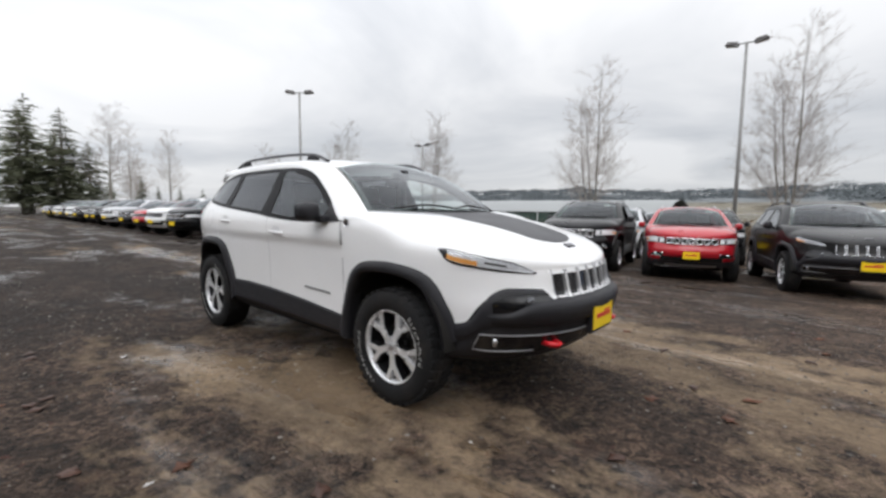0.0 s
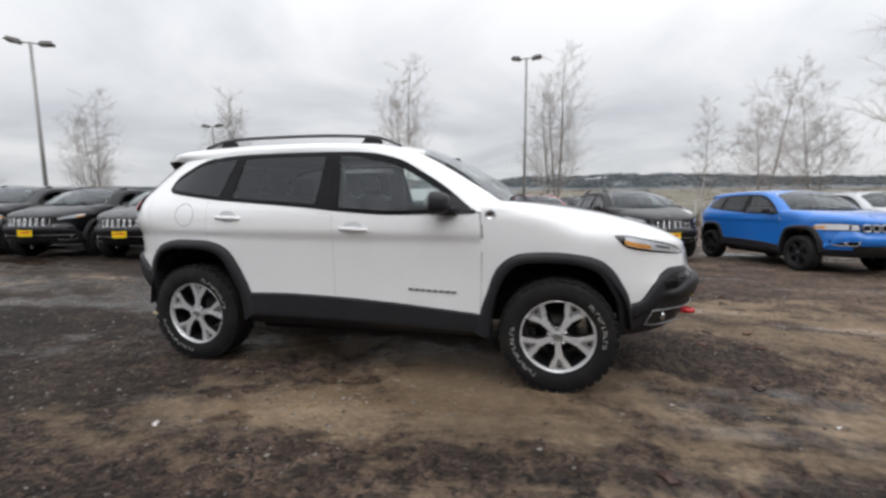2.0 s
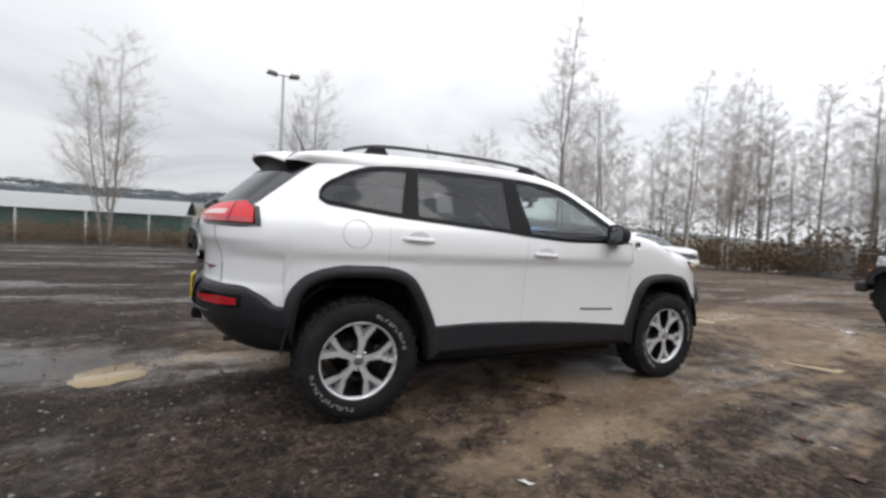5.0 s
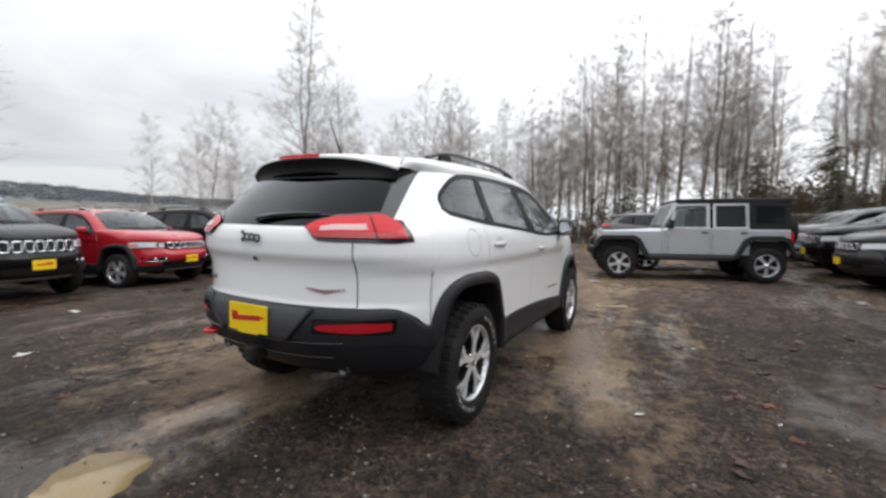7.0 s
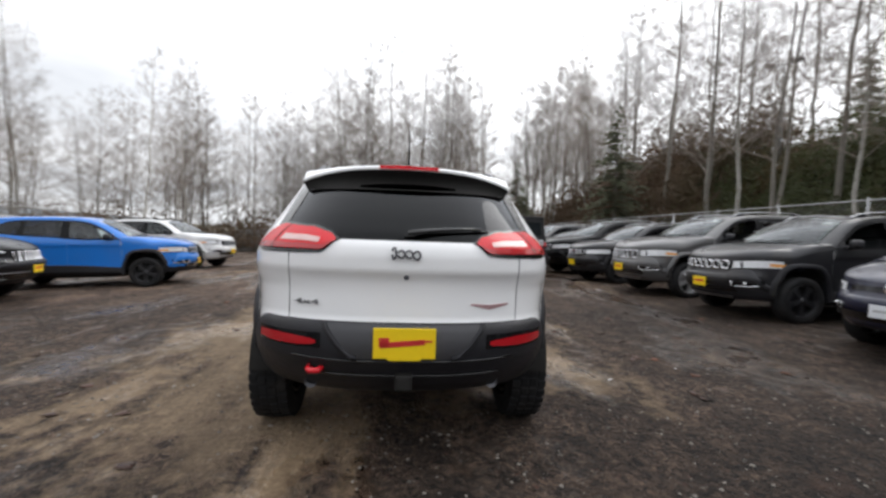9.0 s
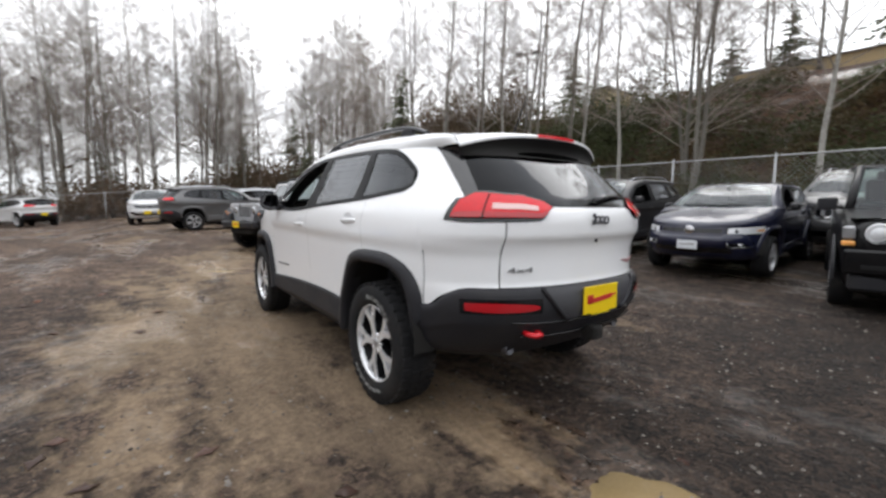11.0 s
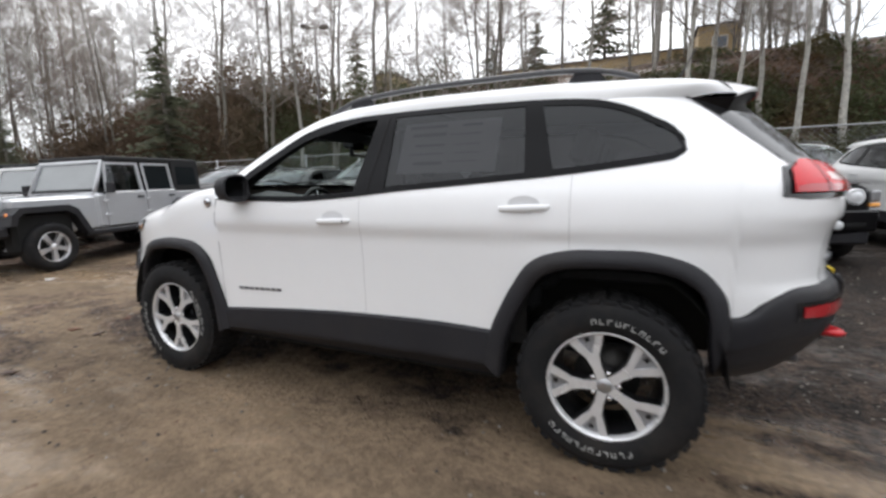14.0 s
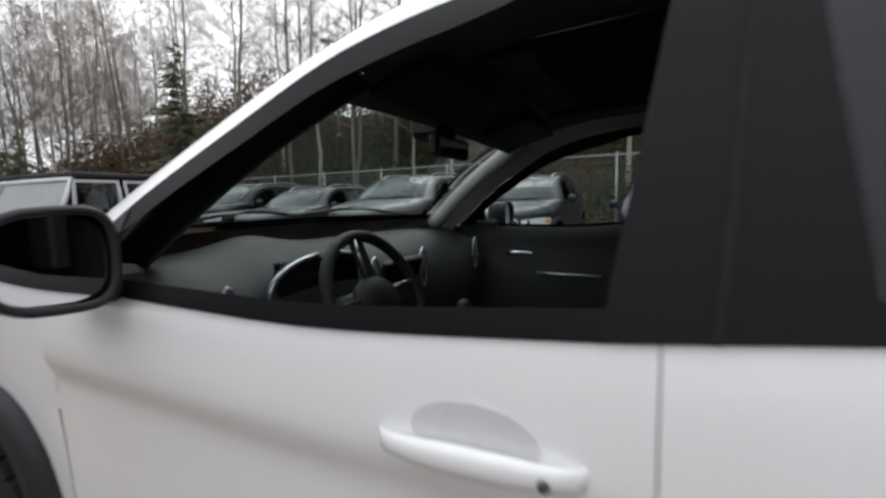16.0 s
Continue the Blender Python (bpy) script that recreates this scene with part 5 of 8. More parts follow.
# black sill cladding
for sg in (-1, 1):
    sill = Shape()
    PROF = [(0.0, 0.006), (0.03, 0.018), (0.5, 0.022), (0.72, 0.026), (0.78, 0.010), (1.0, -0.035)]

    def sill_fn(u, v):
        x = lerp(-0.90, 0.90, u)
        z = lerp(clad(x) + 0.004, 0.318, v)
        o = float(np.interp(v, [p[0] for p in PROF], [p[1] for p in PROF]))
        return (x, sg * (h_side(x, max(z, 0.38)) + o), z)
    sill.grid(sill_fn, 40, 24)
    sill.grid(lambda u, v: (lerp(-0.90, 0.90, u), sg * lerp(0.87, 0.60, v), 0.318), 10, 2)
    part("sill_cladding", sill, M_plastic, suv, "black textured plastic sill cladding")
    # wheel arch flares with an inward lip
    for name, outer, inner in (("rear_flare", R_OUT, R_IN), ("front_flare", F_OUT, F_IN)):
        A, B = along(outer, 46), along(inner, 46)
        fl = Shape()
        VS = [(0.0, -0.004), (0.02, 0.014), (0.12, 0.026), (0.5, 0.036), (0.88, 0.038), (1.0, 0.028), (1.02, -0.01), (1.03, -0.07)]

        def flare_fn(u, v):
            i = u * 46
            k = min(int(i), 45)
            a = (lerp(A[k][0], A[k + 1][0], i - k), lerp(A[k][1], A[k + 1][1], i - k))
            b = (lerp(B[k][0], B[k + 1][0], i - k), lerp(B[k][1], B[k + 1][1], i - k))
            t, o = VS[round(v * (len(VS) - 1))]
            x, z = lerp(a[0], b[0], t), lerp(a[1], b[1], t)
            base = h_side(min(max(x, -1.8), 1.8), max(z, 0.45))
            return (x, sg * (base + o), z)
        fl.grid(flare_fn, 60, len(VS) - 1)
        part(name, fl, M_plastic, suv, "black textured plastic wheel arch flare")
    # dark wheel wells
    for cx in (-1.36, 1.36):
        well = Shape()
        well.grid(lambda u, v: (cx + 0.44 * math.cos(math.pi * u), sg * lerp(0.90, 0.45, v), 0.42 + 0.46 * math.sin(math.pi * u)), 24, 2)
        well.grid(lambda u, v: (cx + 0.46 * v * math.cos(math.pi * u), sg * 0.47, 0.42 + 0.48 * v * math.sin(math.pi * u)), 24, 2)
        part("wheel_well", well, M_under, suv)

# floor pan and inner shell so that no light leaks through
pan = Shape()
pan.box((0, 0, 0.30), (1.75, 1.55, 0.10), 0.02)
pan.box((0, 0, 0.38), (3.1, 0.92, 0.12), 0.03)
part("floor_pan", pan, M_under, suv, "dark underbody")

# front bumper
p_b = phi_x(1.81, 0.6, True)
bump = Shape()
b_top = lambda ph: nose_low(ph) + 0.010
b_off = pchip([(0.0, -0.05), (0.12, 0.0), (0.35, 0.010), (0.55, 0.004), (0.60, 0.012), (0.70, 0.022), (0.85, 0.020), (0.97, 0.010), (1.0, -0.006)])
for sg in (-1, 1):
    def bumper(u, v):
        ph = lerp(0.0, p_b, u)
        z = lerp(0.33, b_top(ph), v)
        return ring(sg * ph, z, True, b_off(v))
    bump.grid(bumper, 44, 30)
part("front_bumper", bump, M_plastic, suv, "black textured plastic front bumper")
shelf = Shape()
for sg in (-1, 1):
    SH = [(0.735, -0.01), (0.728, 0.028), (0.712, 0.042), (0.675, 0.046), (0.60, 0.034), (0.585, 0.012)]
    shelf.grid(lambda u, v: ring(sg * lerp(0, phi_y(0.735, 0.66), u), 0.60 + (SH[round(v * 5)][0] - 0.60) * (1 - 0.52 * smooth(0.62, 0.92, u)), True, SH[round(v * 5)][1] * (1 - 0.5 * smooth(0.85, 1.0, u))), 40, 5)
part("bumper_shelf", shelf, M_plastic, suv)
for sg in (-1, 1):
    # lamp pod with its dark pocket, driving lamp and fog lamp
    pod = Shape()
    PH0, PH1 = phi_y(0.475, 0.72), phi_y(0.725, 0.72)
    pod.grid(lambda u, v: ring(sg * lerp(PH0, PH1, u), lerp(0.690 - 0.028 * u, 0.772 - 0.05 * u ** 4, v), True, 0.0245), 14, 6)
    pocket = part("lamp_pod", pod, M_gloss_black, suv, "glossy black driving lamp pocket")
    c = ring(sg * lerp(PH0, PH1, 0.36), 0.735, True, 0.024)
    part("driving_lamp", Shape().ball(c, (0.02, 0.060, 0.026), 12, 8), M_lens, pocket)
    part("lamp_bulb", Shape().ball((c[0] - 0.004, c[1], c[2]), (0.012, 0.03, 0.012), 10, 6), M_badge, pocket)
    low = Shape()
    L0, L1 = phi_y(0.14, 0.5), phi_y(0.75, 0.5)
    low.grid(lambda u, v: ring(sg * lerp(L0, L1, u), lerp(0.41 + 0.03 * abs(2 * u - 1) ** 3, 0.530, v), True, 0.016), 16, 4)
    lowpod = part("lower_intake", low, M_gloss_black, suv, "glossy black lower intake")
    rim_pts = [ring(sg * lerp(L0, L1, t), 0.534, True, 0.022) for t in np.linspace(0, 1, 14)] + [ring(sg * L1, z, True, 0.022) for z in (0.51, 0.47, 0.44)] + [ring(sg * lerp(L1, L0, t), 0.43, True, 0.022) for t in np.linspace(0.1, 0.5, 6)]
    part("intake_trim", Shape().tube(rim_pts, 0.0045, 6), M_slot, lowpod, "thin silver trim line")
    c = ring(sg * phi_y(0.694, 0.49), 0.489, True, 0.02)
    part("fog_lamp", Shape().ball(c, (0.016, 0.020, 0.028), 12, 8), M_reflector, lowpod)
    hook = Shape()
    hx, hy = h_end(0.44, 0.5, True), sg * 0.44
    pts = [(hx - 0.05, hy - 0.03, 0.475), (hx + 0.03, hy - 0.034, 0.472), (hx + 0.062, hy - 0.012, 0.47), (hx + 0.062, hy + 0.02, 0.47), (hx + 0.03, hy + 0.036, 0.472), (hx - 0.05, hy + 0.03, 0.475)]
    part("tow_hook", Shape().tube(pts, 0.017, 8), M_red_hook, suv, "bright red tow hook")
# plate on the nose
plate_x = 2.335 + 0.032
plate = part("front_plate", Shape().box((plate_x, 0.0, 0.585), (0.012, 0.30, 0.15), 0.004), M_yellow, suv, "yellow dealer plate with red lettering bars")
part("plate_bracket", Shape().box((plate_x - 0.022, 0.0, 0.575), (0.04, 0.32, 0.18), 0.01), M_plastic, suv)
part("plate_print", Shape().box((plate_x + 0.0075, 0.0, 0.590), (0.003, 0.22, 0.026), 0.001).box((plate_x + 0.0075, 0.06, 0.613), (0.003, 0.10, 0.012), 0.001), M_plate_red, plate)

# grille: seven slots in thin grey frames
for k in range(-3, 4):
    yc, hw = k * 0.124, 0.0495
    fr, mesh_in = Shape(), Shape()
    ring_pts = []
    for t in np.linspace(0, 2 * math.pi, 33)[:-1]:
        yy = hw * math.copysign(abs(math.cos(t)) ** 0.42, math.cos(t))
        vv = math.copysign(abs(math.sin(t)) ** 0.42, math.sin(t))
        zz = 0.842 + 0.104 * vv
        ring_pts.append((yy, zz))

    def on_nose(yy, zz, off):
        zq = min(zz, 0.895)
        x = h_end(yc + yy, zq, True, off)
        if zz > 0.895:
            x -= (zz - 0.895) * 1.15
        return (x, yc + yy, zz)
    n = len(ring_pts)
    fr.grid(lambda u, v: on_nose(ring_pts[round(u * n) % n][0] * (1.13 - 0.17 * v), (ring_pts[round(u * n) % n][1] - 0.842) * (1 + 0.02 - 0.04 * v) + 0.842, (0.004, 0.009, 0.007, -0.016)[round(v * 3)]), n, 3, closed=True)
    slot = part("grille_slot", fr, M_slot, suv, "grey framed grille slot with black mesh")
    mesh_in.grid(lambda u, v: on_nose(hw * 0.98 * (2 * u - 1), 0.842 + 0.102 * (2 * v - 1), -0.012), 4, 12)
    insert = part("slot_mesh", mesh_in, M_gloss_black, slot)
    bars = Shape()
    for j in range(9):
        zz = 0.765 + j * 0.018
        a, b = on_nose(-hw * 0.95, zz, -0.009), on_nose(hw * 0.95, zz, -0.009)
        bars.tube([a, b], 0.0025, 4)
    part("slot_bars", bars, M_plastic, insert)
for k in range(-4, 4):
    yc = (k + 0.5) * 0.124
    grille_white = Shape().grid(lambda u, v: (h_end(yc + 0.013 * (2 * u - 1), min(lerp(0.735, 0.955, v), 0.895), True, 0.004) - max(0.0, lerp(0.735, 0.955, v) - 0.895) * 1.15, yc + 0.013 * (2 * u - 1), lerp(0.735, 0.955, v)), 3, 14)
    part("grille_bar", grille_white, M_white, suv)
part("grille_backing", Shape().grid(lambda u, v: (h_end(0.5 * (2 * u - 1), lerp(0.73, 0.90, v), True, -0.02), 0.5 * (2 * u - 1), lerp(0.73, 0.90, v)), 20, 6), M_under, suv)

# hood decal and badge
decal = Shape()
decal_x = lambda u, v: lerp(1.04 + 0.02 * (2 * v - 1) ** 2, 2.075 - 0.09 * abs(2 * v - 1) ** 2.6, u)
decal_y = lambda u, v: lerp(0.41, 0.255, u ** 1.1) * (2 * v - 1)
decal.grid(lambda u, v: (decal_x(u, v), decal_y(u, v), hood_z(decal_x(u, v), decal_y(u, v)) + 0.003), 30, 20)
part("hood_decal", decal, M_decal, suv, "matt black decal on the hood")
part("hood_badge", Shape().box((2.125, 0.0, hood_z(2.125, 0) + 0.006), (0.04, 0.105, 0.010), 0.004, Matrix.Rotation(radians(22), 3, "Y")), M_badge, suv, "small grey hood badge")

# headlamps: dark housing, reflector, amber strip, clear lens
HL_T = pchip([(1.690, 1.014), (1.74, 1.012), (1.867, 0.990), (2.001, 0.962), (2.074, 0.943), (2.121, 0.916), (2.165, 0.884)])
HL_B = pchip([(1.690, 1.008), (1.715, 0.985), (1.738, 0.960), (1.785, 0.936), (1.902, 0.914), (2.010, 0.899), (2.104, 0.886), (2.165, 0.878)])


def skin_y(x, z):
    """Half width of the nose at x and z, above and below the hood's edge."""
    w = h_side(x, min(z, 0.90))
    if z <= 0.90:
        return w
    k = (z - 0.90) / (hood_mid(x) - 0.90)
    e = lerp(14.0, 3.6, smooth(0.85, 1.5, x))
    return w * max(0.0, 1 - min(0.99, k) ** e) ** (1 / e)


for sg in (-1, 1):
    def lamp_patch(x0, x1, v0, v1, off, nu, nv, puff=0.0):
        def fn(u, v):
            x, b = lerp(x0, x1, u), lerp(v0, v1, v)
            z = lerp(HL_B(x), HL_T(x), b)
            a = (x - 1.69) / 0.475
            d = Vector((lerp(0.25, 0.75, a), lerp(0.9, 0.5, a), 0.4)).normalized() * (off + puff * math.sin(math.pi * min(max(b, 0), 1)))
            return (x + d.x, sg * (skin_y(x, z) + d.y), z + d.z)
        return Shape().grid(fn, nu, nv)
    lamp = part("headlamp", lamp_patch(1.690, 2.165, -0.06, 1.05, 0.003, 40, 8), M_gloss_black, suv, "slim headlamp with clear lens and amber strip")
    part("reflector", lamp_patch(1.755, 2.152, 0.10, 0.82, 0.005, 30, 6), M_slot_lamp, lamp)
    part("lamp_shade", lamp_patch(1.95, 2.05, 0.42, 0.62, 0.0065, 16, 4), M_badge, lamp)
    part("amber_strip", lamp_patch(1.748, 1.915, 0.14, 0.52, 0.0075, 20, 4), M_amber_soft, lamp, "amber turn signal")
    part("light_strip", lamp_patch(1.75, 2.155, 0.86, 0.93, 0.0075, 30, 2), M_satin, lamp)
    part("lens", lamp_patch(1.700, 2.158, 0.03, 0.97, 0.010, 36, 8, 0.005), M_lens, lamp, "clear headlamp lens")

# windscreen and its black border, wiper cowl
def screen(u, v, off=0.0):
    """u across from right to left, v from base to top."""
    s = 2 * u - 1
    xb, xt = 1.13 - 0.16 * s * s, 0.345 + 0.075 * s * s
    yb, yt = 0.762 * s, 0.622 * s
    zb, zt = 1.222 - 0.006 * s * s, 1.655 - 0.085 * s * s
    bow = math.sin(math.pi * v)
    return (lerp(xb, xt, v) + (0.020 + off) * bow + off, lerp(yb, yt, v), lerp(zb, zt, v) + 0.030 * bow + off)


part("windscreen", Shape().grid(lambda u, v: screen(u, v), 26, 16), M_clear, suv, "clear curved windscreen")
border = Shape()
border.grid(lambda u, v: screen(lerp(0.0, 1.0, u), lerp(0.0, 0.05, v), -0.004), 26, 2)
border.grid(lambda u, v: screen(u, lerp(0.955, 1.0, v), -0.004), 26, 2)
for a, b in ((0.0, 0.028), (0.972, 1.0)):
    border.grid(lambda u, v: screen(lerp(a, b, u), v, -0.004), 2, 16)
part("windscreen_border", border, M_gloss_black, suv, weld=False)
cowl = Shape().grid(lambda u, v: (lerp(1.20 - 0.19 * (2 * u - 1) ** 2, 1.08 - 0.16 * (2 * u - 1) ** 2, v), 0.765 * (2 * u - 1), hood_z(1.1, 0.7 * (2 * u - 1)) + 0.006), 24, 3)
part("wiper_cowl", cowl, M_plastic, suv)
for yb, yt in ((-0.55, 0.02), (0.02, 0.52)):
    pts = [screen((lerp(yb, yt, t) / 0.715 + 1) / 2, 0.03 + 0.05 * math.sin(math.pi * t), 0.012) for t in np.linspace(0, 1, 9)]
    part("wiper", Shape().tube(pts, 0.008, 6), M_plastic, suv, "black wiper blade")

# side glazing: trims, pillars and panes
def glaze(x0, x1, bot, top, off, nx=30, nz=12, sg=-1):
    s = flank(x0, x1, bot, top, nx, nz, off)
    return s if sg < 0 else s.mirrored()


for sg in (-1, 1):
    trim = Shape()
    lo = lambda x: belt(x) - 0.006
    strip = glaze(const(-1.614), const(0.825), lo, lambda x: belt(x) + 0.022, 0.004, 60, 2, sg)
    trim.join(strip)
    trim.join(glaze(const(-1.614), const(0.822), lambda x: max(wtop(x) - 0.026 - 0.022 * smooth(-0.1, 0.1, x), belt(x) + 0.001), lambda x: wtop(x) + 0.004, 0.004, 70, 2, sg))
    part("window_trim", trim, M_trim, suv, "black window surround")
    inner_lo, inner_hi = (lambda x: belt(x) + 0.016), (lambda x: wtop(x) - 0.020)
    part("door_pillar", glaze(lambda v: lerp(-0.132, -0.196, v), lambda v: lerp(-0.318, -0.302, v), lo, lambda x: wtop(x) - 0.004, 0.005, 8, 12, sg), M_pillar, suv, "glossy black centre pillar cover")
    part("pillar_seam", glaze(lambda v: lerp(-0.216, -0.262, v), lambda v: lerp(-0.222, -0.268, v), lo, lambda x: wtop(x) - 0.004, 0.0075, 2, 12, sg), M_rubber, suv)
    part("rear_pillar", glaze(lambda v: lerp(-1.01, -0.972, v), lambda v: lerp(-1.13, -1.05, v), lo, lambda x: wtop(x) - 0.004, 0.005, 8, 12, sg), M_pillar, suv, "glossy black rear pillar cover")
    part("quarter_window", glaze(const(-1.610), lambda v: lerp(-1.125, -1.03, v), inner_lo, lambda x: max(inner_hi(x), inner_lo(x) + 0.004), 0.0, 20, 12, sg), M_privacy, suv, "dark tinted quarter window")
    part("rear_door_window", glaze(lambda v: lerp(-1.01, -0.98, v), lambda v: lerp(-0.316, -0.30, v), inner_lo, inner_hi, 0.0, 20, 12, sg), M_privacy, suv, "dark tinted rear door window")
    # slim division of the rear door frame
    if sg < 0:
        part("front_door_window", glaze(lambda v: lerp(-0.13, -0.19, v), const(0.81), inner_lo, lambda x: max(inner_hi(x), inner_lo(x) + 0.003), 0.0, 30, 12, sg), M_clear, suv, "clear front door window, closed")
    # black triangle at the mirror foot
    part("mirror_sail", glaze(const(0.66), const(0.825), lo, lambda x: max(wtop(x), lo(x) + 0.002), 0.006, 8, 6, sg), M_plastic, suv, weld=False)
    # door mirror
    mir = Shape()
    mc = Vector((0.61, sg * 1.018, 1.218))
    def shell(u, v):
        th, ps = 2 * math.pi * u, math.pi / 2 * v
        k = math.sin(ps) ** 0.55
        x = mc.x - 0.045 + 0.115 * math.cos(ps) ** 0.8
        y = mc.y + 0.080 * k * math.copysign(abs(math.cos(th)) ** 0.6, math.cos(th))
        z = mc.z + 0.073 * k * math.copysign(abs(math.sin(th)) ** 0.7, math.sin(th)) * (1.0 - 0.16 * math.cos(th) * sg)
        return (x, y, z)
    mir.grid(shell, 32, 10, closed=True)
    mirror = part("door_mirror", mir, M_plastic, suv, "black door mirror")
    part("mirror_glass", Shape().grid(lambda u, v: (mc.x - 0.036, mc.y + 0.069 * v * math.copysign(abs(math.cos(2 * math.pi * u)) ** 0.6, math.cos(2 * math.pi * u)), mc.z + 0.062 * v * math.copysign(abs(math.sin(2 * math.pi * u)) ** 0.7, math.sin(2 * math.pi * u))), 32, 3, closed=True), M_mirror, mirror)
    part("mirror_rim", Shape().tube([(mc.x - 0.045, mc.y + 0.077 * math.copysign(abs(math.cos(t)) ** 0.6, math.cos(t)), mc.z + 0.069 * math.copysign(abs(math.sin(t)) ** 0.7, math.sin(t)) * (1.0 - 0.16 * math.cos(t) * sg)) for t in np.linspace(0, 2 * math.pi, 33)], 0.007, 6, cap=False), M_plastic, mirror)
    part("mirror_foot", Shape().box((0.655, sg * 0.93, 1.168), (0.12, 0.10, 0.055), 0.02), M_plastic, mirror)

# roof rails
M_rail = material("grey_rail_paint", (0.075, 0.075, 0.08), rough=0.45, var=0.1)
for sg in (-1, 1):
    RX = [(-1.44, -0.002), (-1.36, 0.020), (-1.24, 0.040), (-1.05, 0.046), (-0.6, 0.044), (-0.2, 0.040), (0.02, 0.034), (0.12, 0.020), (0.22, 0.000)]
    rz = pchip(RX)
    rl = Shape()
    PR = [(-0.018, -0.008), (-0.018, 0.008), (-0.010, 0.014), (0.010, 0.014), (0.018, 0.008), (0.018, -0.008)]

    def rail_fn(u, v):
        x = lerp(-1.44, 0.22, u)
        a = PR[round(v * 6) % 6]
        yb = e_y(x) - 0.035
        return (x, sg * (yb + a[0]), e_z(x) + 0.012 + rz(x) + a[1])
    rl.grid(rail_fn, 44, 6)
    part("roof_rail", rl, M_rail, suv, "dark grey roof rail")
    for fx in (-1.22, 0.0):
        part("rail_foot", Shape().box((fx, sg * (e_y(fx) - 0.035), e_z(fx) + 0.022), (0.17, 0.030, 0.05), 0.012, None, (0.7, 0.9)), M_plastic, suv)
part("aerial", Shape().tube([(-1.58, 0.0, 1.66), (-1.60, 0, 1.70), (-1.70, 0, 1.90)], [0.012, 0.006, 0.003], 6), M_plastic, suv, "short black roof aerial")

# tail: gate, spoiler, rear window, lamps
gate_s = Shape()
for sg in (-1, 1):
    gate_s.grid(lambda u, v: (h_end(sg * (gate_half - 0.006) * u, lerp(0.806, 1.222, v), False), sg * (gate_half - 0.006) * u, lerp(0.806, 1.222, v)), 20, 26)
tailgate = part("tailgate", gate_s, M_white, suv, "white painted tailgate")
for sg in (-1, 1):
    rj = Shape()
    rj.grid(lambda u, v: (h_end(gate_half, lerp(0.81, 1.15, v), False) + 0.006, sg * (gate_half + 0.012 * (u - 0.5)), lerp(0.81, 1.15, v)), 2, 18)
    part("gate_joint", rj, M_seam, suv, weld=False)
bl = Shape()


def back_glass(u, v, off=0.0):
    z = lerp(1.215, 1.575, v)
    w = lerp(0.662, 0.572, v)
    y = w * (2 * u - 1)
    return (h_end(y, z, False, off), y, z)


bl.grid(lambda u, v: back_glass(u, v, 0.001), 30, 16)
part("rear_window", bl, M_backlight, suv, "very dark rear window")
# black sheet added inside the glass to stand for the unlit cabin
part("rear_window_lining", Shape().grid(lambda u, v: back_glass(u, v, -0.02), 20, 8), M_cabin, suv)
sp = Shape()


def lip(s):
    return (-1.958 + 0.165 * abs(s) ** 2.2, 0.612 * s, 1.627 - 0.070 * abs(s) ** 3)


def roof_end(s):
    x = -1.785 + 0.055 * abs(s) ** 2.2
    return (x, e_y(x) * s, e_z(x) + 0.036 * (1 - abs(s) ** 2.4) + 0.002)


sp.grid(lambda u, v: tuple(lerp(a, b, v) + (0.008 * math.sin(math.pi * v) if k == 2 else 0) for k, (a, b) in enumerate(zip(roof_end(2 * u - 1), lip(2 * u - 1)))), 30, 8)
sp.grid(lambda u, v: (lip(2 * u - 1)[0] - 0.004 * math.sin(math.pi * v), lip(2 * u - 1)[1], lip(2 * u - 1)[2] - 0.018 * v), 30, 3)
part("roof_spoiler", sp, M_white, suv, "white roof spoiler lip")
un = Shape()


def under_lip(u, v):
    """From the lip steeply down and inwards, then on to the window."""
    s = 2 * u - 1
    a = (lip(s)[0] + 0.003, lip(s)[1], lip(s)[2] - 0.018)
    g = back_glass(0.5 + 0.5 * s, 0.775, 0.004)
    bow = 0.06 * math.sin(math.pi * v) * (1 - s * s)
    return (lerp(a[0], g[0], v) + bow, lerp(a[1], g[1], v), lerp(a[2], g[2], v))


un.grid(under_lip, 30, 8)
part("spoiler_underside", un, M_under, suv, "deep black underside of the spoiler")
for sg in (-1, 1):
    fin = Shape()
    fin.grid(lambda u, v: ring(sg * phi_y(lerp(lerp(0.652, 0.555, v), lerp(0.706, 0.628, v), u), lerp(1.25, 1.562, v)), lerp(1.25, 1.562, v), False, 0.005), 4, 14)
    e, g = lip(1), under_lip(1.0, 1.0)
    fin.add([(-1.632, sg * 0.630, 1.549), (e[0], sg * (e[1] + 0.003), e[2] - 0.016), (g[0], sg * (g[1] + 0.003), g[2]), (-1.708, sg * 0.643, 1.492)], [(0, 1, 2), (0, 2, 3)], True)
    part("window_fin", fin, M_gloss_black, suv, "glossy black strip beside the rear window")
part("high_brake_lamp", Shape().grid(lambda u, v: (lip(0.27 * (2 * u - 1))[0] - 0.009 + 0.004 * v, 0.165 * (2 * u - 1), lip(0.27 * (2 * u - 1))[2] - 0.014 + 0.020 * v), 12, 2), M_red_lens, suv, "red high brake lamp")
wp = Shape()
wp.tube([back_glass(0.5 + s / 1.28, 0.10 + 0.10 * t, 0.025) for s, t in ((0.0, 0.0), (-0.12, 0.55), (-0.25, 0.85), (-0.38, 0.95))], [0.020, 0.015, 0.011, 0.008], 8)
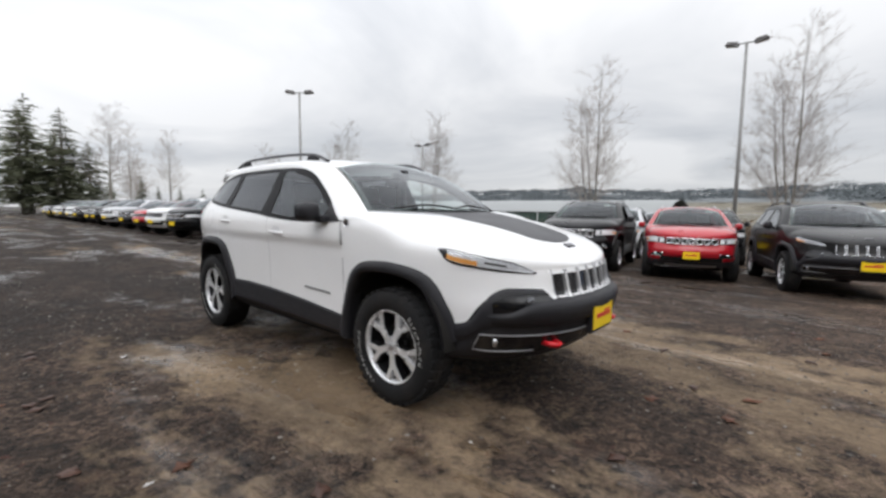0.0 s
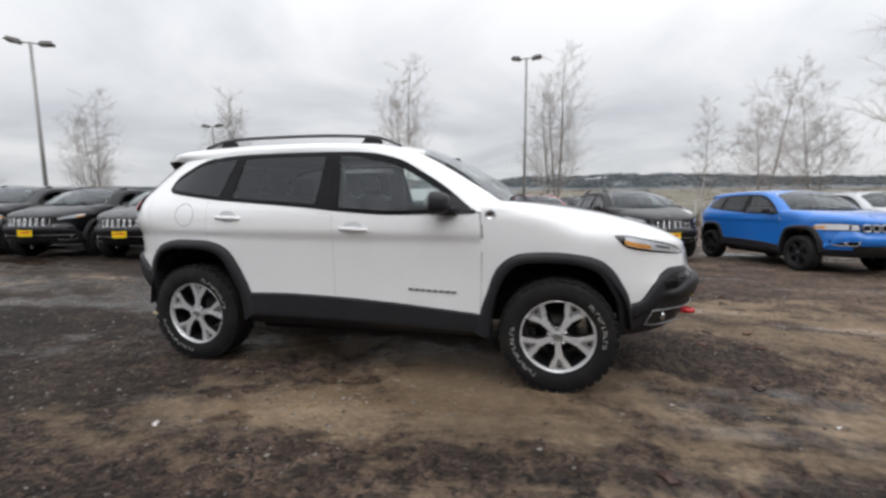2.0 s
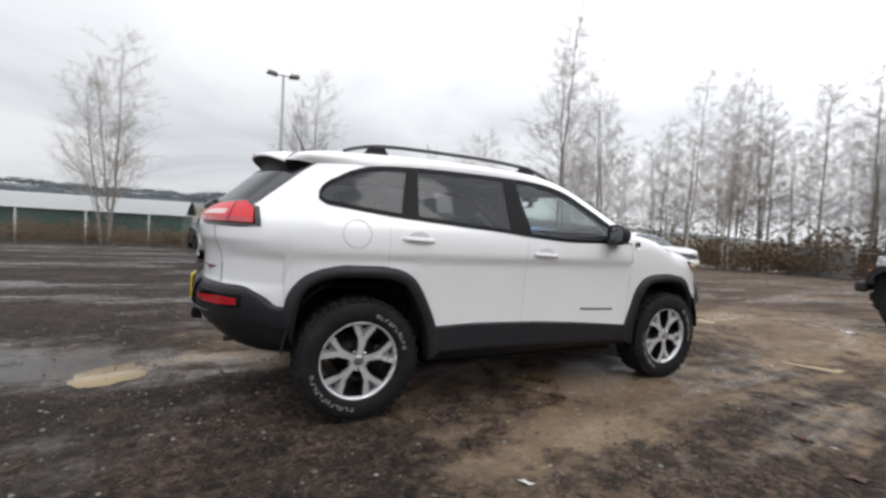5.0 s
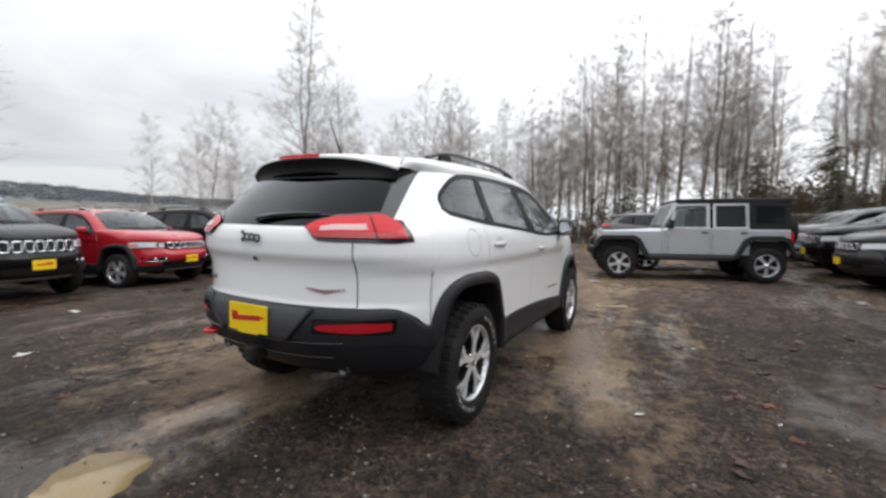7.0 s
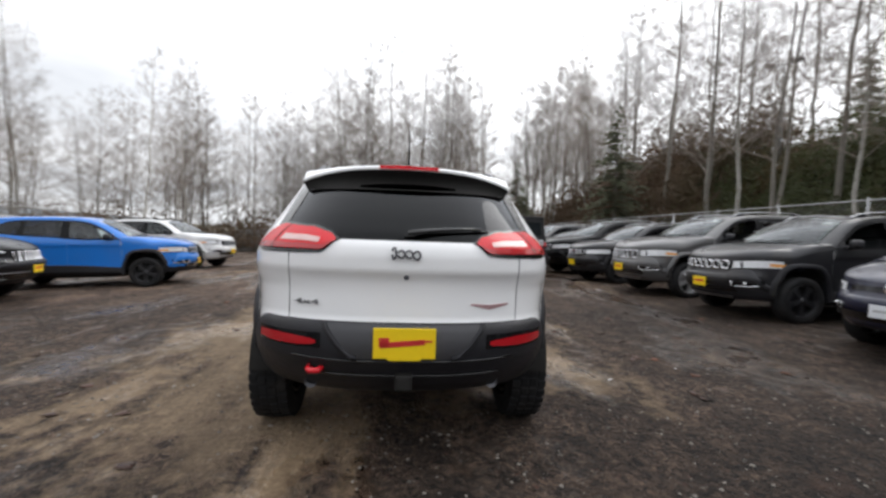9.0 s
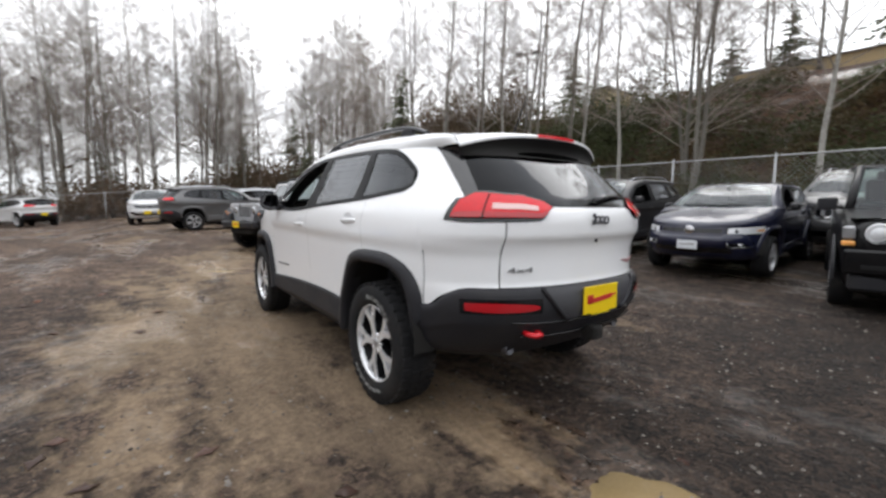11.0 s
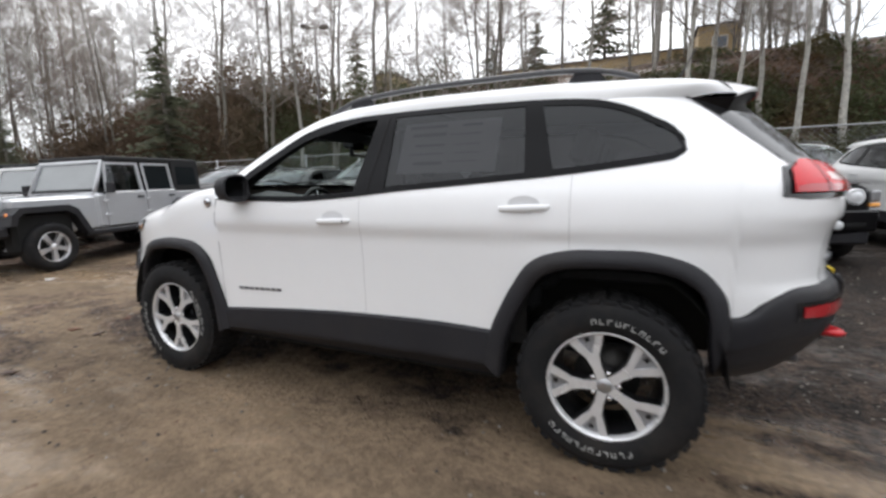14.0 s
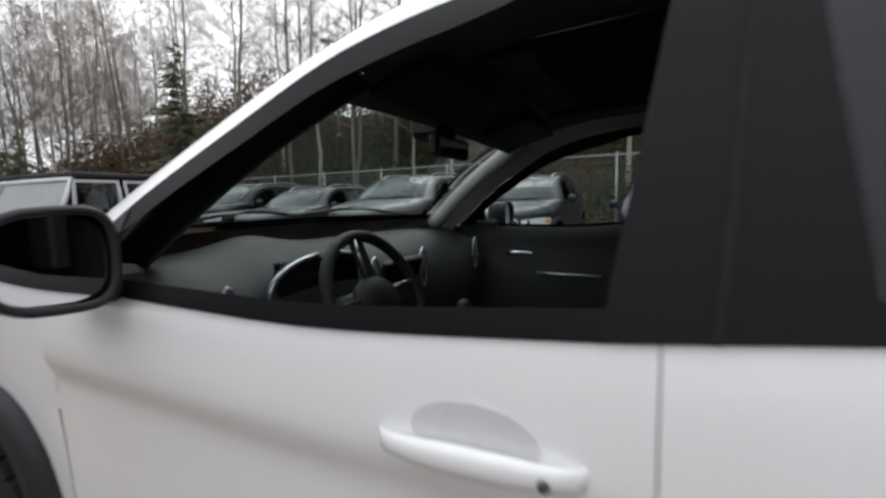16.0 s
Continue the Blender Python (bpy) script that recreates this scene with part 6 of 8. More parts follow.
wp.tube([back_glass(0.5 + s / 1.28, 0.07 + 0.10 * t, 0.014) for s, t in ((0.02, 0.0), (-0.15, 0.6), (-0.30, 0.9), (-0.42, 1.0))], 0.006, 6)
part("rear_wiper", wp, M_gloss_black, suv, "black rear wiper")

for sg in (-1, 1):
    T0 = phi_y(0.344, 1.2)

    # lamp outline in (phi from tail middle to flank, height)
    def tail_patch(a0, a1, b0, b1, off, nu, nv):
        def fn(u, v):
            a, b = lerp(a0, a1, u), lerp(b0, b1, v)
            zb = lerp(1.212, 1.163, smooth(0.0, 0.13, a))
            zt = 1.220 + 0.026 * smooth(0.0, 0.09, a) + 0.029 * smooth(0.04, 0.36, a) + 0.012 * smooth(0.4, 0.8, a) - 0.036 * smooth(0.86, 1.0, a)
            z = lerp(zb, zt, b)
            return ring(sg * lerp(T0, phi_x(1.95, z, False), a), z, False, off)
        return Shape().grid(fn, nu, nv)
    tl = part("tail_lamp", tail_patch(-0.01, 1.045, -0.20, 1.09, 0.005, 30, 8), M_gloss_black, suv, "red wrap-round tail lamp with clear insert")
    part("red_lens", tail_patch(0.015, 0.985, 0.0, 1.0, 0.017, 34, 10), M_red_lens, tl)
    part("lower_lens", tail_patch(0.03, 0.97, 0.02, 0.24, 0.0185, 30, 3), M_red_dark, tl)
    part("lens_joint", tail_patch(0.685, 0.70, -0.02, 1.02, 0.0195, 2, 6), M_under, tl)
    part("clear_insert", tail_patch(0.16, 0.62, 0.37, 0.62, 0.0195, 20, 4), M_clear_red, tl, "clear insert of the tail lamp")

# tail badges and lettering
mb = Shape()
for k, (yy, w, hh) in enumerate(((0.064, 0.020, 0.056), (0.028, 0.034, 0.036), (-0.010, 0.034, 0.036), (-0.048, 0.034, 0.040))):
    zc = 1.150 + (0.004 if k == 0 else -0.004 if k == 3 else 0)
    mb.tube([(-2.288, yy + w / 2 * math.cos(t), zc + hh / 2 * math.sin(t)) for t in np.linspace(0.4, 2 * math.pi - 0.2, 15)], 0.0055, 6)
part("maker_badge", mb, M_badge, tailgate, "dark grey badge of raised rounded shapes")
part("gate_button", Shape().lathe([(0, 0), (0.004, 0.012), (0, 0.014)], 14).moved(pose(-2.262, 0, 1.035, 0, 0, 90)), M_badge, tailgate)
txt = bpy.data.curves.new("drive_lettering", "FONT")
txt.body, txt.size, txt.extrude, txt.align_x, txt.align_y = "4x4", 0.050, 0.003, "CENTER", "CENTER"
txt.materials.append(M_badge_grey)
lettering = new("drive_lettering", txt)
lettering.parent = tailgate
lettering.matrix_basis = Matrix.Translation((h_end(0.50, 0.893, False, 0.004), 0.50, 0.893)) @ Euler((radians(90), 0, radians(-90) - math.atan((h_end(0.54, 0.893, False) - h_end(0.46, 0.893, False)) / 0.08))).to_matrix().to_4x4() @ Matrix.Diagonal((1.9, 0.75, 1, 1))
tr_badge = Shape()
for k in range(11):
    yy = -0.345 - 0.019 * k
    tr_badge.box((h_end(yy, 0.897, False, 0.003), yy, 0.897 - 0.003 * (5 - abs(k - 5))), (0.004, 0.0185, 0.009 + 0.003 * (5 - abs(k - 5))), 0.002)
part("trim_badge", tr_badge, material("grey_red_badge", (0.45, 0.27, 0.28), rough=0.35, metal=0.3, var=0.3, fine=40), tailgate, "winged grey and red trim badge of small bars")

# rear bumper
rb = Shape()
r_top = lambda ph: low_rear(ph) + 0.009
r_off = pchip([(0.0, -0.06), (0.10, -0.01), (0.30, 0.010), (0.50, 0.016), (0.55, 0.022), (0.80, 0.022), (0.96, 0.016), (1.0, -0.008)])
p_rb = phi_x(1.775, 0.6, False)
for sg in (-1, 1):
    rb.grid(lambda u, v: ring(sg * lerp(0, p_rb, u), lerp(0.365 + 0.045 * u * u, r_top(lerp(0, p_rb, u)), v), False, r_off(v)), 46, 30)
part("rear_bumper", rb, M_plastic, suv, "black textured plastic rear bumper")
pn = Shape()
pn.grid(lambda u, v: (h_end(lerp(0.27, 0.41, v) * (2 * u - 1), lerp(0.63, 0.80, v), False, 0.023 + 0.004 * math.sin(math.pi * v)), lerp(0.27, 0.41, v) * (2 * u - 1), lerp(0.63, 0.80, v)), 16, 8)
part("plate_panel", pn, M_decal, suv, "dark grey recessed plate panel")
for sg in (-1, 1):
    pts = [(h_end(sg * y, z, False, 0.028), sg * y, z) for y, z in ((0.235, 0.632), (0.27, 0.640), (0.33, 0.70), (0.385, 0.77), (0.40, 0.803))]
    part("panel_edge", Shape().tube(pts, 0.013, 8), M_plastic, suv)
    rf = Shape()
    R0, R1 = phi_y(0.425, 0.71), phi_y(0.735, 0.71)
    rf.grid(lambda u, v: ring(sg * lerp(R0, R1, u), lerp(0.700 - 0.014 * math.sin(math.pi * min(u, 0.92)) ** 0.5, 0.716 + 0.012 * u + 0.012 * math.sin(math.pi * min(u, 0.92)) ** 0.5, v), False, 0.030), 14, 4)
    refl = part("rear_reflector", rf, M_red_dark, suv, "red bumper reflector")
    rs = Shape()
    rs.grid(lambda u, v: ring(sg * lerp(phi_y(0.405, 0.71), phi_y(0.75, 0.71), u), lerp(0.676, 0.752, v), False, 0.0255), 14, 4)
    part("reflector_recess", rs, M_gloss_black, refl)
    part("exhaust_tip", Shape().lathe([(-0.10, 0.030), (0.03, 0.032), (0.032, 0.028), (-0.05, 0.026), (-0.05, 0)], 20).moved(pose(-2.07, sg * 0.485, 0.455, 0, 0, 90)), M_badge, suv, "dull steel exhaust tip")
for zz, yy in ((0.618, 0.56), (0.535, 0.50)):
    part("bumper_line", Shape().tube([(h_end(yy * t, zz + 0.012 * abs(t) ** 4, False, 0.026), yy * t, zz + 0.012 * abs(t) ** 4) for t in np.linspace(-1, 1, 25)], 0.006, 6), M_gloss_black, suv)
hk = [(-2.18, 0.41, 0.568), (-2.225, 0.41, 0.566), (-2.256, 0.425, 0.565), (-2.256, 0.46, 0.565), (-2.225, 0.475, 0.566), (-2.18, 0.475, 0.568)]
part("rear_tow_hook", Shape().tube(hk, 0.015, 8), M_red_hook, suv, "bright red tow hook")
part("tow_hitch", Shape().box((-2.26, 0.0, 0.515), (0.10, 0.085, 0.075), 0.008).box((-2.312, 0.0, 0.515), (0.006, 0.055, 0.05), 0.002), M_under, suv, "black square tow hitch")
rp_x = -2.308
rear_plate = part("rear_plate", Shape().box((rp_x, 0.0, 0.715), (0.010, 0.305, 0.15), 0.004), M_yellow, suv, "yellow dealer plate with red lettering bars")
part("plate_print", Shape().box((rp_x - 0.0065, 0.01, 0.715), (0.003, 0.22, 0.026), 0.001, Matrix.Rotation(radians(-5), 3, "X")).box((rp_x - 0.0065, -0.09, 0.728), (0.003, 0.09, 0.010), 0.001).box((rp_x - 0.0065, 0.10, 0.722), (0.003, 0.05, 0.045), 0.001), M_plate_red, rear_plate)
part("plate_foot", Shape().box((rp_x - 0.001, 0, 0.642), (0.009, 0.16, 0.024), 0.002), M_yellow, rear_plate)


# wheels
def tyre_shape():
    s = Shape()
    prof = [(0.085, 0.228), (0.102, 0.236), (0.117, 0.252), (0.124, 0.290), (0.120, 0.330), (0.108, 0.356), (0.085, 0.368), (0.0, 0.371), (-0.085, 0.368), (-0.108, 0.356), (-0.120, 0.330), (-0.124, 0.290), (-0.117, 0.252), (-0.102, 0.236)]
    s.lathe(prof, 64)
    return s


def tread_shape():
    """Tread and shoulder blocks."""
    s = Shape()
    for k in range(36):
        t = 2 * math.pi * k / 36
        for yo, w in ((-0.085, 0.052), (-0.028, 0.045), (0.028, 0.045), (0.085, 0.052)):
            a = t + (0.05 if abs(yo) < 0.05 else 0)
            rot = Matrix.Rotation(-a, 3, "Y")
            c = rot @ Vector((0.369 if abs(yo) < 0.06 else 0.364, yo, 0))
            s.box(c, (0.018, w, 0.044), 0.004, rot)
    return s


def star_wheel(thing_ob, m, sg):
    """Alloy wheel with five forked spokes over black pockets; sg: the side its face looks to."""
    wh = part("wheel", Shape().lathe([(0.0, 0.06), (0.02, 0.06), (0.02, 0.0)], 20).moved(m), M_alloy_dark, thing_ob, "alloy wheel with forked machined spokes")
    part("tyre", tyre_shape().moved(m), M_rubber, wh, "all-terrain tyre with white sidewall lettering", weld=False)
    tagged(part("tread", tread_shape().moved(m), M_rubber, wh, weld=False), kind="stuff")
    rim = Shape().lathe([(0.060, 0.222), (0.098, 0.2255), (0.107, 0.233), (0.104, 0.239), (0.088, 0.236)], 56)
    part("rim_lip", rim.moved(m), M_alloy, wh, "bright machined rim lip")
    barrel = Shape().lathe([(0.075, 0.224), (0.02, 0.205), (-0.10, 0.200), (-0.105, 0.22)], 40)
    part("barrel", barrel.moved(m), M_alloy_dark, wh)
    part("brake_disc", Shape().lathe([(-0.03, 0.0), (-0.03, 0.138), (-0.045, 0.138), (-0.045, 0.0)], 32).moved(m), M_disc, wh)
    part("caliper", Shape().box((0.10, -0.012, 0.075), (0.09, 0.06, 0.06), 0.015).moved(m), M_disc, wh)
    for k in range(5):
        rot = Matrix.Rotation(2 * math.pi * k / 5 + math.pi / 2, 4, "Y")
        sp_s, face = Shape(), Shape()

        Y = [(0.030, -0.022), (0.080, -0.019), (0.132, -0.028), (0.165, -0.050), (0.222, -0.084), (0.230, -0.046), (0.148, -0.006), (0.145, 0.0), (0.148, 0.006), (0.230, 0.046), (0.222, 0.084), (0.165, 0.050), (0.132, 0.028), (0.080, 0.019), (0.030, 0.022)]
        sp_s.slab(Y, 0.030, 0.083)
        face.slab([(px, pz * 0.96) for px, pz in Y], 0.079, 0.093)
        # scooped cup inside the fork, open towards the rim
        cup = Shape().grid(lambda u, v: (lerp(0.143, 0.232, v), lerp(0.084, 0.070, v), lerp(0.004, 0.048, v) * (2 * u - 1)), 6, 6)
        spoke = part("spoke", sp_s.moved(m @ rot), M_alloy_dark, wh)
        part("spoke_face", face.moved(m @ rot), M_alloy, spoke, "bright machined spoke face")
        part("spoke_cup", cup.moved(m @ rot), M_cup, spoke, weld=False)
        part("cup_hole", Shape().box((0.203, 0.074, 0.0), (0.018, 0.008, 0.020), 0.003).moved(m @ rot), M_under, spoke)
        part("lug_nut", Shape().lathe([(0.06, 0.011), (0.088, 0.011), (0.092, 0.007), (0.092, 0.0)], 6).moved(m @ Matrix.Rotation(2 * math.pi * (k + 0.5) / 5 + math.pi / 2, 4, "Y") @ Matrix.Translation((0.057, 0, 0))), M_chrome, wh)
    part("centre_cap", Shape().lathe([(0.06, 0.034), (0.091, 0.032), (0.096, 0.025), (0.097, 0.0)], 24).moved(m), M_satin, wh, "grey centre cap")
    letters = Shape()
    for a0, n in ((math.pi / 2 + 1.79, 10), (-math.pi / 2 + 1.79, 12)):
        for k in range(n):
            a = a0 - k * 0.108
            rot = Matrix.Rotation(-a, 3, "Y")
            letters.box(rot @ Vector((0.287, 0.1235, 0)), (0.022, 0.004, 0.005), 0.001, rot)
            letters.box(rot @ Vector((0.296 if k % 2 else 0.278, 0.1235, 0.009)), (0.005, 0.004, 0.015), 0.001, rot)
            if k % 3 == 0:
                letters.box(rot @ Vector((0.287, 0.1235, 0.016)), (0.022, 0.004, 0.005), 0.001, rot)
    tagged(part("sidewall_print", letters.moved(m), M_letter, wh, "short white bars in place of sidewall lettering", weld=False), kind="stuff")


# how far each wheel is turned: front or rear, left or right
TURN = {(True, True): 0, (False, True): 58, (False, False): 28, (True, False): 6}
for wx in (-1.36, 1.36):
    for sg in (-1, 1):
        m = Matrix.Translation((wx, sg * 0.815, 0.366)) @ (Matrix.Identity(4) if sg > 0 else Matrix.Rotation(math.pi, 4, "Z")) @ Matrix.Rotation(radians(TURN[wx > 0, sg > 0]), 4, "Y")
        star_wheel(suv, m, sg)

# cabin
dash = Shape()
DP = [(1.10, 1.10), (0.98, 1.165), (0.82, 1.150), (0.70, 1.10), (0.64, 1.02), (0.66, 0.80), (0.72, 0.60)]
dash.grid(lambda u, v: (DP[round(v * 6)][0], 0.80 * (2 * u - 1), DP[round(v * 6)][1] + (0.035 * math.exp(-((2 * u - 1) * 0.8 - 0.38) ** 2 / 0.02) if 1 <= round(v * 6) <= 3 else 0)), 30, 6)
part("dashboard", dash, M_cabin, suv, "black dashboard")
cl = Shape()
cl.tube([(0.655, 0.38 + 0.20 * math.cos(t), 1.07 + 0.085 * math.sin(t)) for t in np.linspace(math.pi * 0.55, math.pi * 1.35, 14)], 0.008, 6)
cl.tube([(0.655, 0.38 + 0.20 * math.cos(t), 1.07 + 0.085 * math.sin(t)) for t in np.linspace(-math.pi * 0.35, math.pi * 0.45, 14)], 0.008, 6)
part("cluster_trim", cl, M_satin, suv, "silver instrument surround")
part("instrument_panel", Shape().box((0.675, 0.38, 1.085), (0.02, 0.32, 0.13), 0.02), M_screen, suv)
part("centre_screen", Shape().box((0.655, 0.0, 1.02), (0.03, 0.24, 0.16), 0.02, Matrix.Rotation(radians(-18), 3, "Y")), M_screen, suv)
for yy in (-0.16, 0.16, -0.70, 0.70):
    part("vent_trim", Shape().tube([(0.645, yy + 0.022 * math.cos(t), 1.04 + 0.075 * math.sin(t)) for t in np.linspace(0, 2 * math.pi, 17)], 0.006, 6, cap=False), M_satin, suv)
part("centre_console", Shape().box((0.30, 0.0, 0.66), (0.95, 0.26, 0.30), 0.05), M_cabin, suv)
part("gear_lever", Shape().tube([(0.42, 0, 0.80), (0.40, 0, 0.90)], 0.014, 8).ball((0.40, 0, 0.93), (0.03, 0.026, 0.035), 12, 8), M_cabin, suv)
sw = Matrix.Translation((0.475, 0.38, 1.035)) @ Matrix.Rotation(radians(-66), 4, "Y")
wheel_s = Shape().grid(lambda u, v: ((0.185 + 0.0165 * math.cos(2 * math.pi * v)) * math.cos(2 * math.pi * u), (0.185 + 0.0165 * math.cos(2 * math.pi * v)) * math.sin(2 * math.pi * u), 0.0165 * math.sin(2 * math.pi * v)), 48, 10, closed=True)
steer = part("steering_wheel", wheel_s.moved(sw), M_cabin, suv, "black three-spoke steering wheel")
part("hub", Shape().ball((0, 0, -0.01), (0.072, 0.085, 0.04), 20, 10).moved(sw), M_cabin, steer)
for a in (0.0, math.pi, -math.pi / 2):
    r = Matrix.Rotation(a + math.pi / 2, 4, "Z")
    sp_ = part("wheel_spoke", Shape().box((0.12, 0, -0.005), (0.12, 0.045, 0.018), 0.006).moved(sw @ r), M_cabin, steer)
    part("spoke_trim", Shape().tube([(0.075, 0.024, 0.008), (0.13, 0.026, 0.010), (0.172, 0.020, 0.010)], 0.005, 6).moved(sw @ r), M_satin, sp_, "silver spoke trim")
part("steering_column", Shape().tube([(0.49, 0.38, 1.02), (0.72, 0.38, 0.95)], 0.05, 12), M_cabin, suv)


def seat(x, y, w):
    s = part("seat", Shape().box((x, y, 0.66), (0.50, w, 0.18), 0.05), M_cloth, suv, "black cloth seat")
    part("backrest", Shape().box((0, 0, 0.31), (0.15, w, 0.62), 0.055, None, (0.8, 0.86)).moved(Matrix.Translation((x - 0.24, y, 0.70)) @ Matrix.Rotation(radians(-18), 4, "Y")), M_cloth, s)
    n = 1 if w < 0.7 else 3
    for k in range(n):
        yy = y + (k - (n - 1) / 2) * 0.46
        part("headrest", Shape().box((0, 0, 0.71), (0.10, 0.27, 0.17), 0.045).moved(Matrix.Translation((x - 0.24, yy, 0.70)) @ Matrix.Rotation(radians(-16), 4, "Y")), M_cloth, s)


for y in (-0.38, 0.38):
    seat(0.02, y, 0.52)
seat(-0.78, 0.0, 1.30)
part("cabin_floor", Shape().box((-0.35, 0, 0.48), (2.5, 1.56, 0.06), 0.01), M_cabin, suv)
part("load_floor", Shape().box((-1.62, 0, 0.78), (1.0, 1.25, 0.06), 0.01), M_cabin, suv)
head = Shape()
head.grid(lambda u, v: (lerp(-1.76, 0.36, u), (e_y(lerp(-1.76, 0.36, u)) + 0.01) * (2 * v - 1), e_z(lerp(-1.76, 0.36, u)) - 0.030 + 0.015 * (1 - (2 * v - 1) ** 2)), 30, 12)
M_lining = material("dark_grey_roof_lining", (0.15, 0.15, 0.155), rough=0.9, var=0.1, bump=0.1, bscale=500)
part("headliner", head, M_lining, suv, "dark grey roof lining")
part("sunroof_frame", Shape().tube([(0.20, -0.36, 1.612), (0.20, 0.36, 1.612), (-0.35, 0.38, 1.63), (-0.35, -0.38, 1.63), (0.20, -0.36, 1.612)], 0.016, 6), M_cabin, suv)
part("sunroof_shade", Shape().box((-0.08, 0, 1.634), (0.5, 0.66, 0.01), 0.003), M_under, suv)
for sg in (-1, 1):
    # inner windscreen pillars, pale grey, left one blackened as shade; inner door cards, dark
    pl = Shape()
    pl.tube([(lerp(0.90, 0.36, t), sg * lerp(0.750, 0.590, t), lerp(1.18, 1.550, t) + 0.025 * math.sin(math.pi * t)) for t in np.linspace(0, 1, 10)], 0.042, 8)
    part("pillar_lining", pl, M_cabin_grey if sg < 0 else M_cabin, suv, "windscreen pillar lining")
    dc = Shape()
    dc.grid(lambda u, v: (lerp(-1.0, 0.84, u), sg * (h_side(lerp(-1.0, 0.84, u), lerp(0.5, belt(lerp(-1.0, 0.84, u)), v)) - lerp(0.13, 0.045, v ** 2)), lerp(0.5, belt(lerp(-1.0, 0.84, u)) + 0.006, v)), 24, 10)
    dc.grid(lambda u, v: (lerp(-1.0, 0.84, u), sg * (h_side(lerp(-1.0, 0.84, u), belt(lerp(-1.0, 0.84, u))) - lerp(0.045, 0.0, v)), belt(lerp(-1.0, 0.84, u)) + 0.006), 24, 1)
    card = part("door_card", dc, M_cabin, suv, "black inner door trim")
    part("inner_handle", Shape().tube([(0.38, sg * 0.80, 1.03), (0.46, sg * 0.785, 1.035), (0.52, sg * 0.80, 1.03)], 0.010, 8), M_chrome, card, "chrome inner door handle")
    part("card_trim", Shape().tube([(0.05, sg * 0.79, 0.93), (0.35, sg * 0.785, 0.935)], 0.007, 6), M_satin, card)
    part("pillar_inner", Shape().box((-0.25, sg * 0.70, 1.31), (0.14, 0.05, 0.38), 0.02).moved(Matrix.Identity(4)), M_cabin, suv)
part("windscreen_header", Shape().grid(lambda u, v: (lerp(0.30, 0.42, v) + 0.05 * (1 - (2 * u - 1) ** 2), 0.60 * (2 * u - 1), lerp(1.600, 1.528, v) - 0.03 * (2 * u - 1) ** 2 - 0.01 * math.sin(math.pi * v)), 20, 6), M_lining, suv, "dark lining over the windscreen")
for yy in (-0.33, 0.33):
    part("sun_visor", Shape().box((0.30, yy, 1.545), (0.17, 0.40, 0.018), 0.006, Matrix.Rotation(radians(14), 3, "Y")), M_cabin, suv, "folded dark sun visor")
part("sensor_box", Shape().box((0.50, 0.0, 1.535), (0.12, 0.13, 0.07), 0.025), M_cabin, suv)
rv = part("rear_view_mirror", Shape().box((0.44, 0.0, 1.468), (0.03, 0.25, 0.065), 0.014), M_cabin, suv, "black rear view mirror")
part("mirror_face", Shape().box((0.424, 0.0, 1.468), (0.004, 0.225, 0.05), 0.001), M_mirror, rv)
part("mirror_stalk", Shape().tube([(0.45, 0, 1.48), (0.50, 0, 1.545)], 0.014, 8).box((0.51, 0, 1.56), (0.10, 0.08, 0.05), 0.015), M_cabin, rv)
# window sticker inside the rear left door window
st = Shape()
st.grid(lambda u, v: (lerp(-0.87, -0.365, u), h_side(lerp(-0.87, -0.365, u), lerp(1.27, 1.52, v)) - 0.006, lerp(1.27, 1.52, v)), 8, 6)
sticker = part("window_sticker", st, M_paper, suv, "large printed paper sticker inside the window")
ink = Shape()
for k, (a, b, z0, z1) in enumerate(((-0.78, -0.68, 1.49, 1.50), (-0.78, -0.62, 1.45, 1.455), (-0.60, -0.40, 1.49, 1.505), (-0.60, -0.42, 1.45, 1.465), (-0.60, -0.44, 1.40, 1.41), (-0.60, -0.42, 1.36, 1.366), (-0.78, -0.65, 1.40, 1.404), (-0.78, -0.66, 1.36, 1.364), (-0.78, -0.63, 1.32, 1.324), (-0.6, -0.45, 1.31, 1.325))):
    ink.grid(lambda u, v: (lerp(a, b, u), h_side(lerp(a, b, u), lerp(z0, z1, v)) - 0.004, lerp(z0, z1, v)), 4, 1)
part("sticker_print", ink, M_ink, sticker)
# ---- the other vehicles ----
P_black = paint("black_paint", (0.004, 0.004, 0.005), dirt=0.03, coat=0.4)
P_dkgrey = paint("dark_grey_metallic", (0.036, 0.036, 0.039), metal=0.4, dirt=0.12, coat=0.5)
M_slot_dark = material("slot_black", (0.004, 0.004, 0.004), rough=0.6, var=0.1)
P_grey = paint("grey_metallic", (0.13, 0.128, 0.13), metal=0.4, dirt=0.12, coat=0.6)
P_silver = paint("silver_metallic", (0.50, 0.51, 0.53), metal=0.3, dirt=0.10)
P_red = paint("red_paint", (0.40, 0.010, 0.020), dirt=0.08)
P_blue = paint("bright_blue_paint", (0.018, 0.17, 0.58), dirt=0.05)
P_navy = paint("dark_blue_paint", (0.012, 0.014, 0.035), dirt=0.12)
P_white2 = paint("white_vehicle_paint", (0.72, 0.72, 0.72), dirt=0.08)
M_well = material("wheel_well_black", (0.008, 0.008, 0.008), rough=0.9, var=0.2)

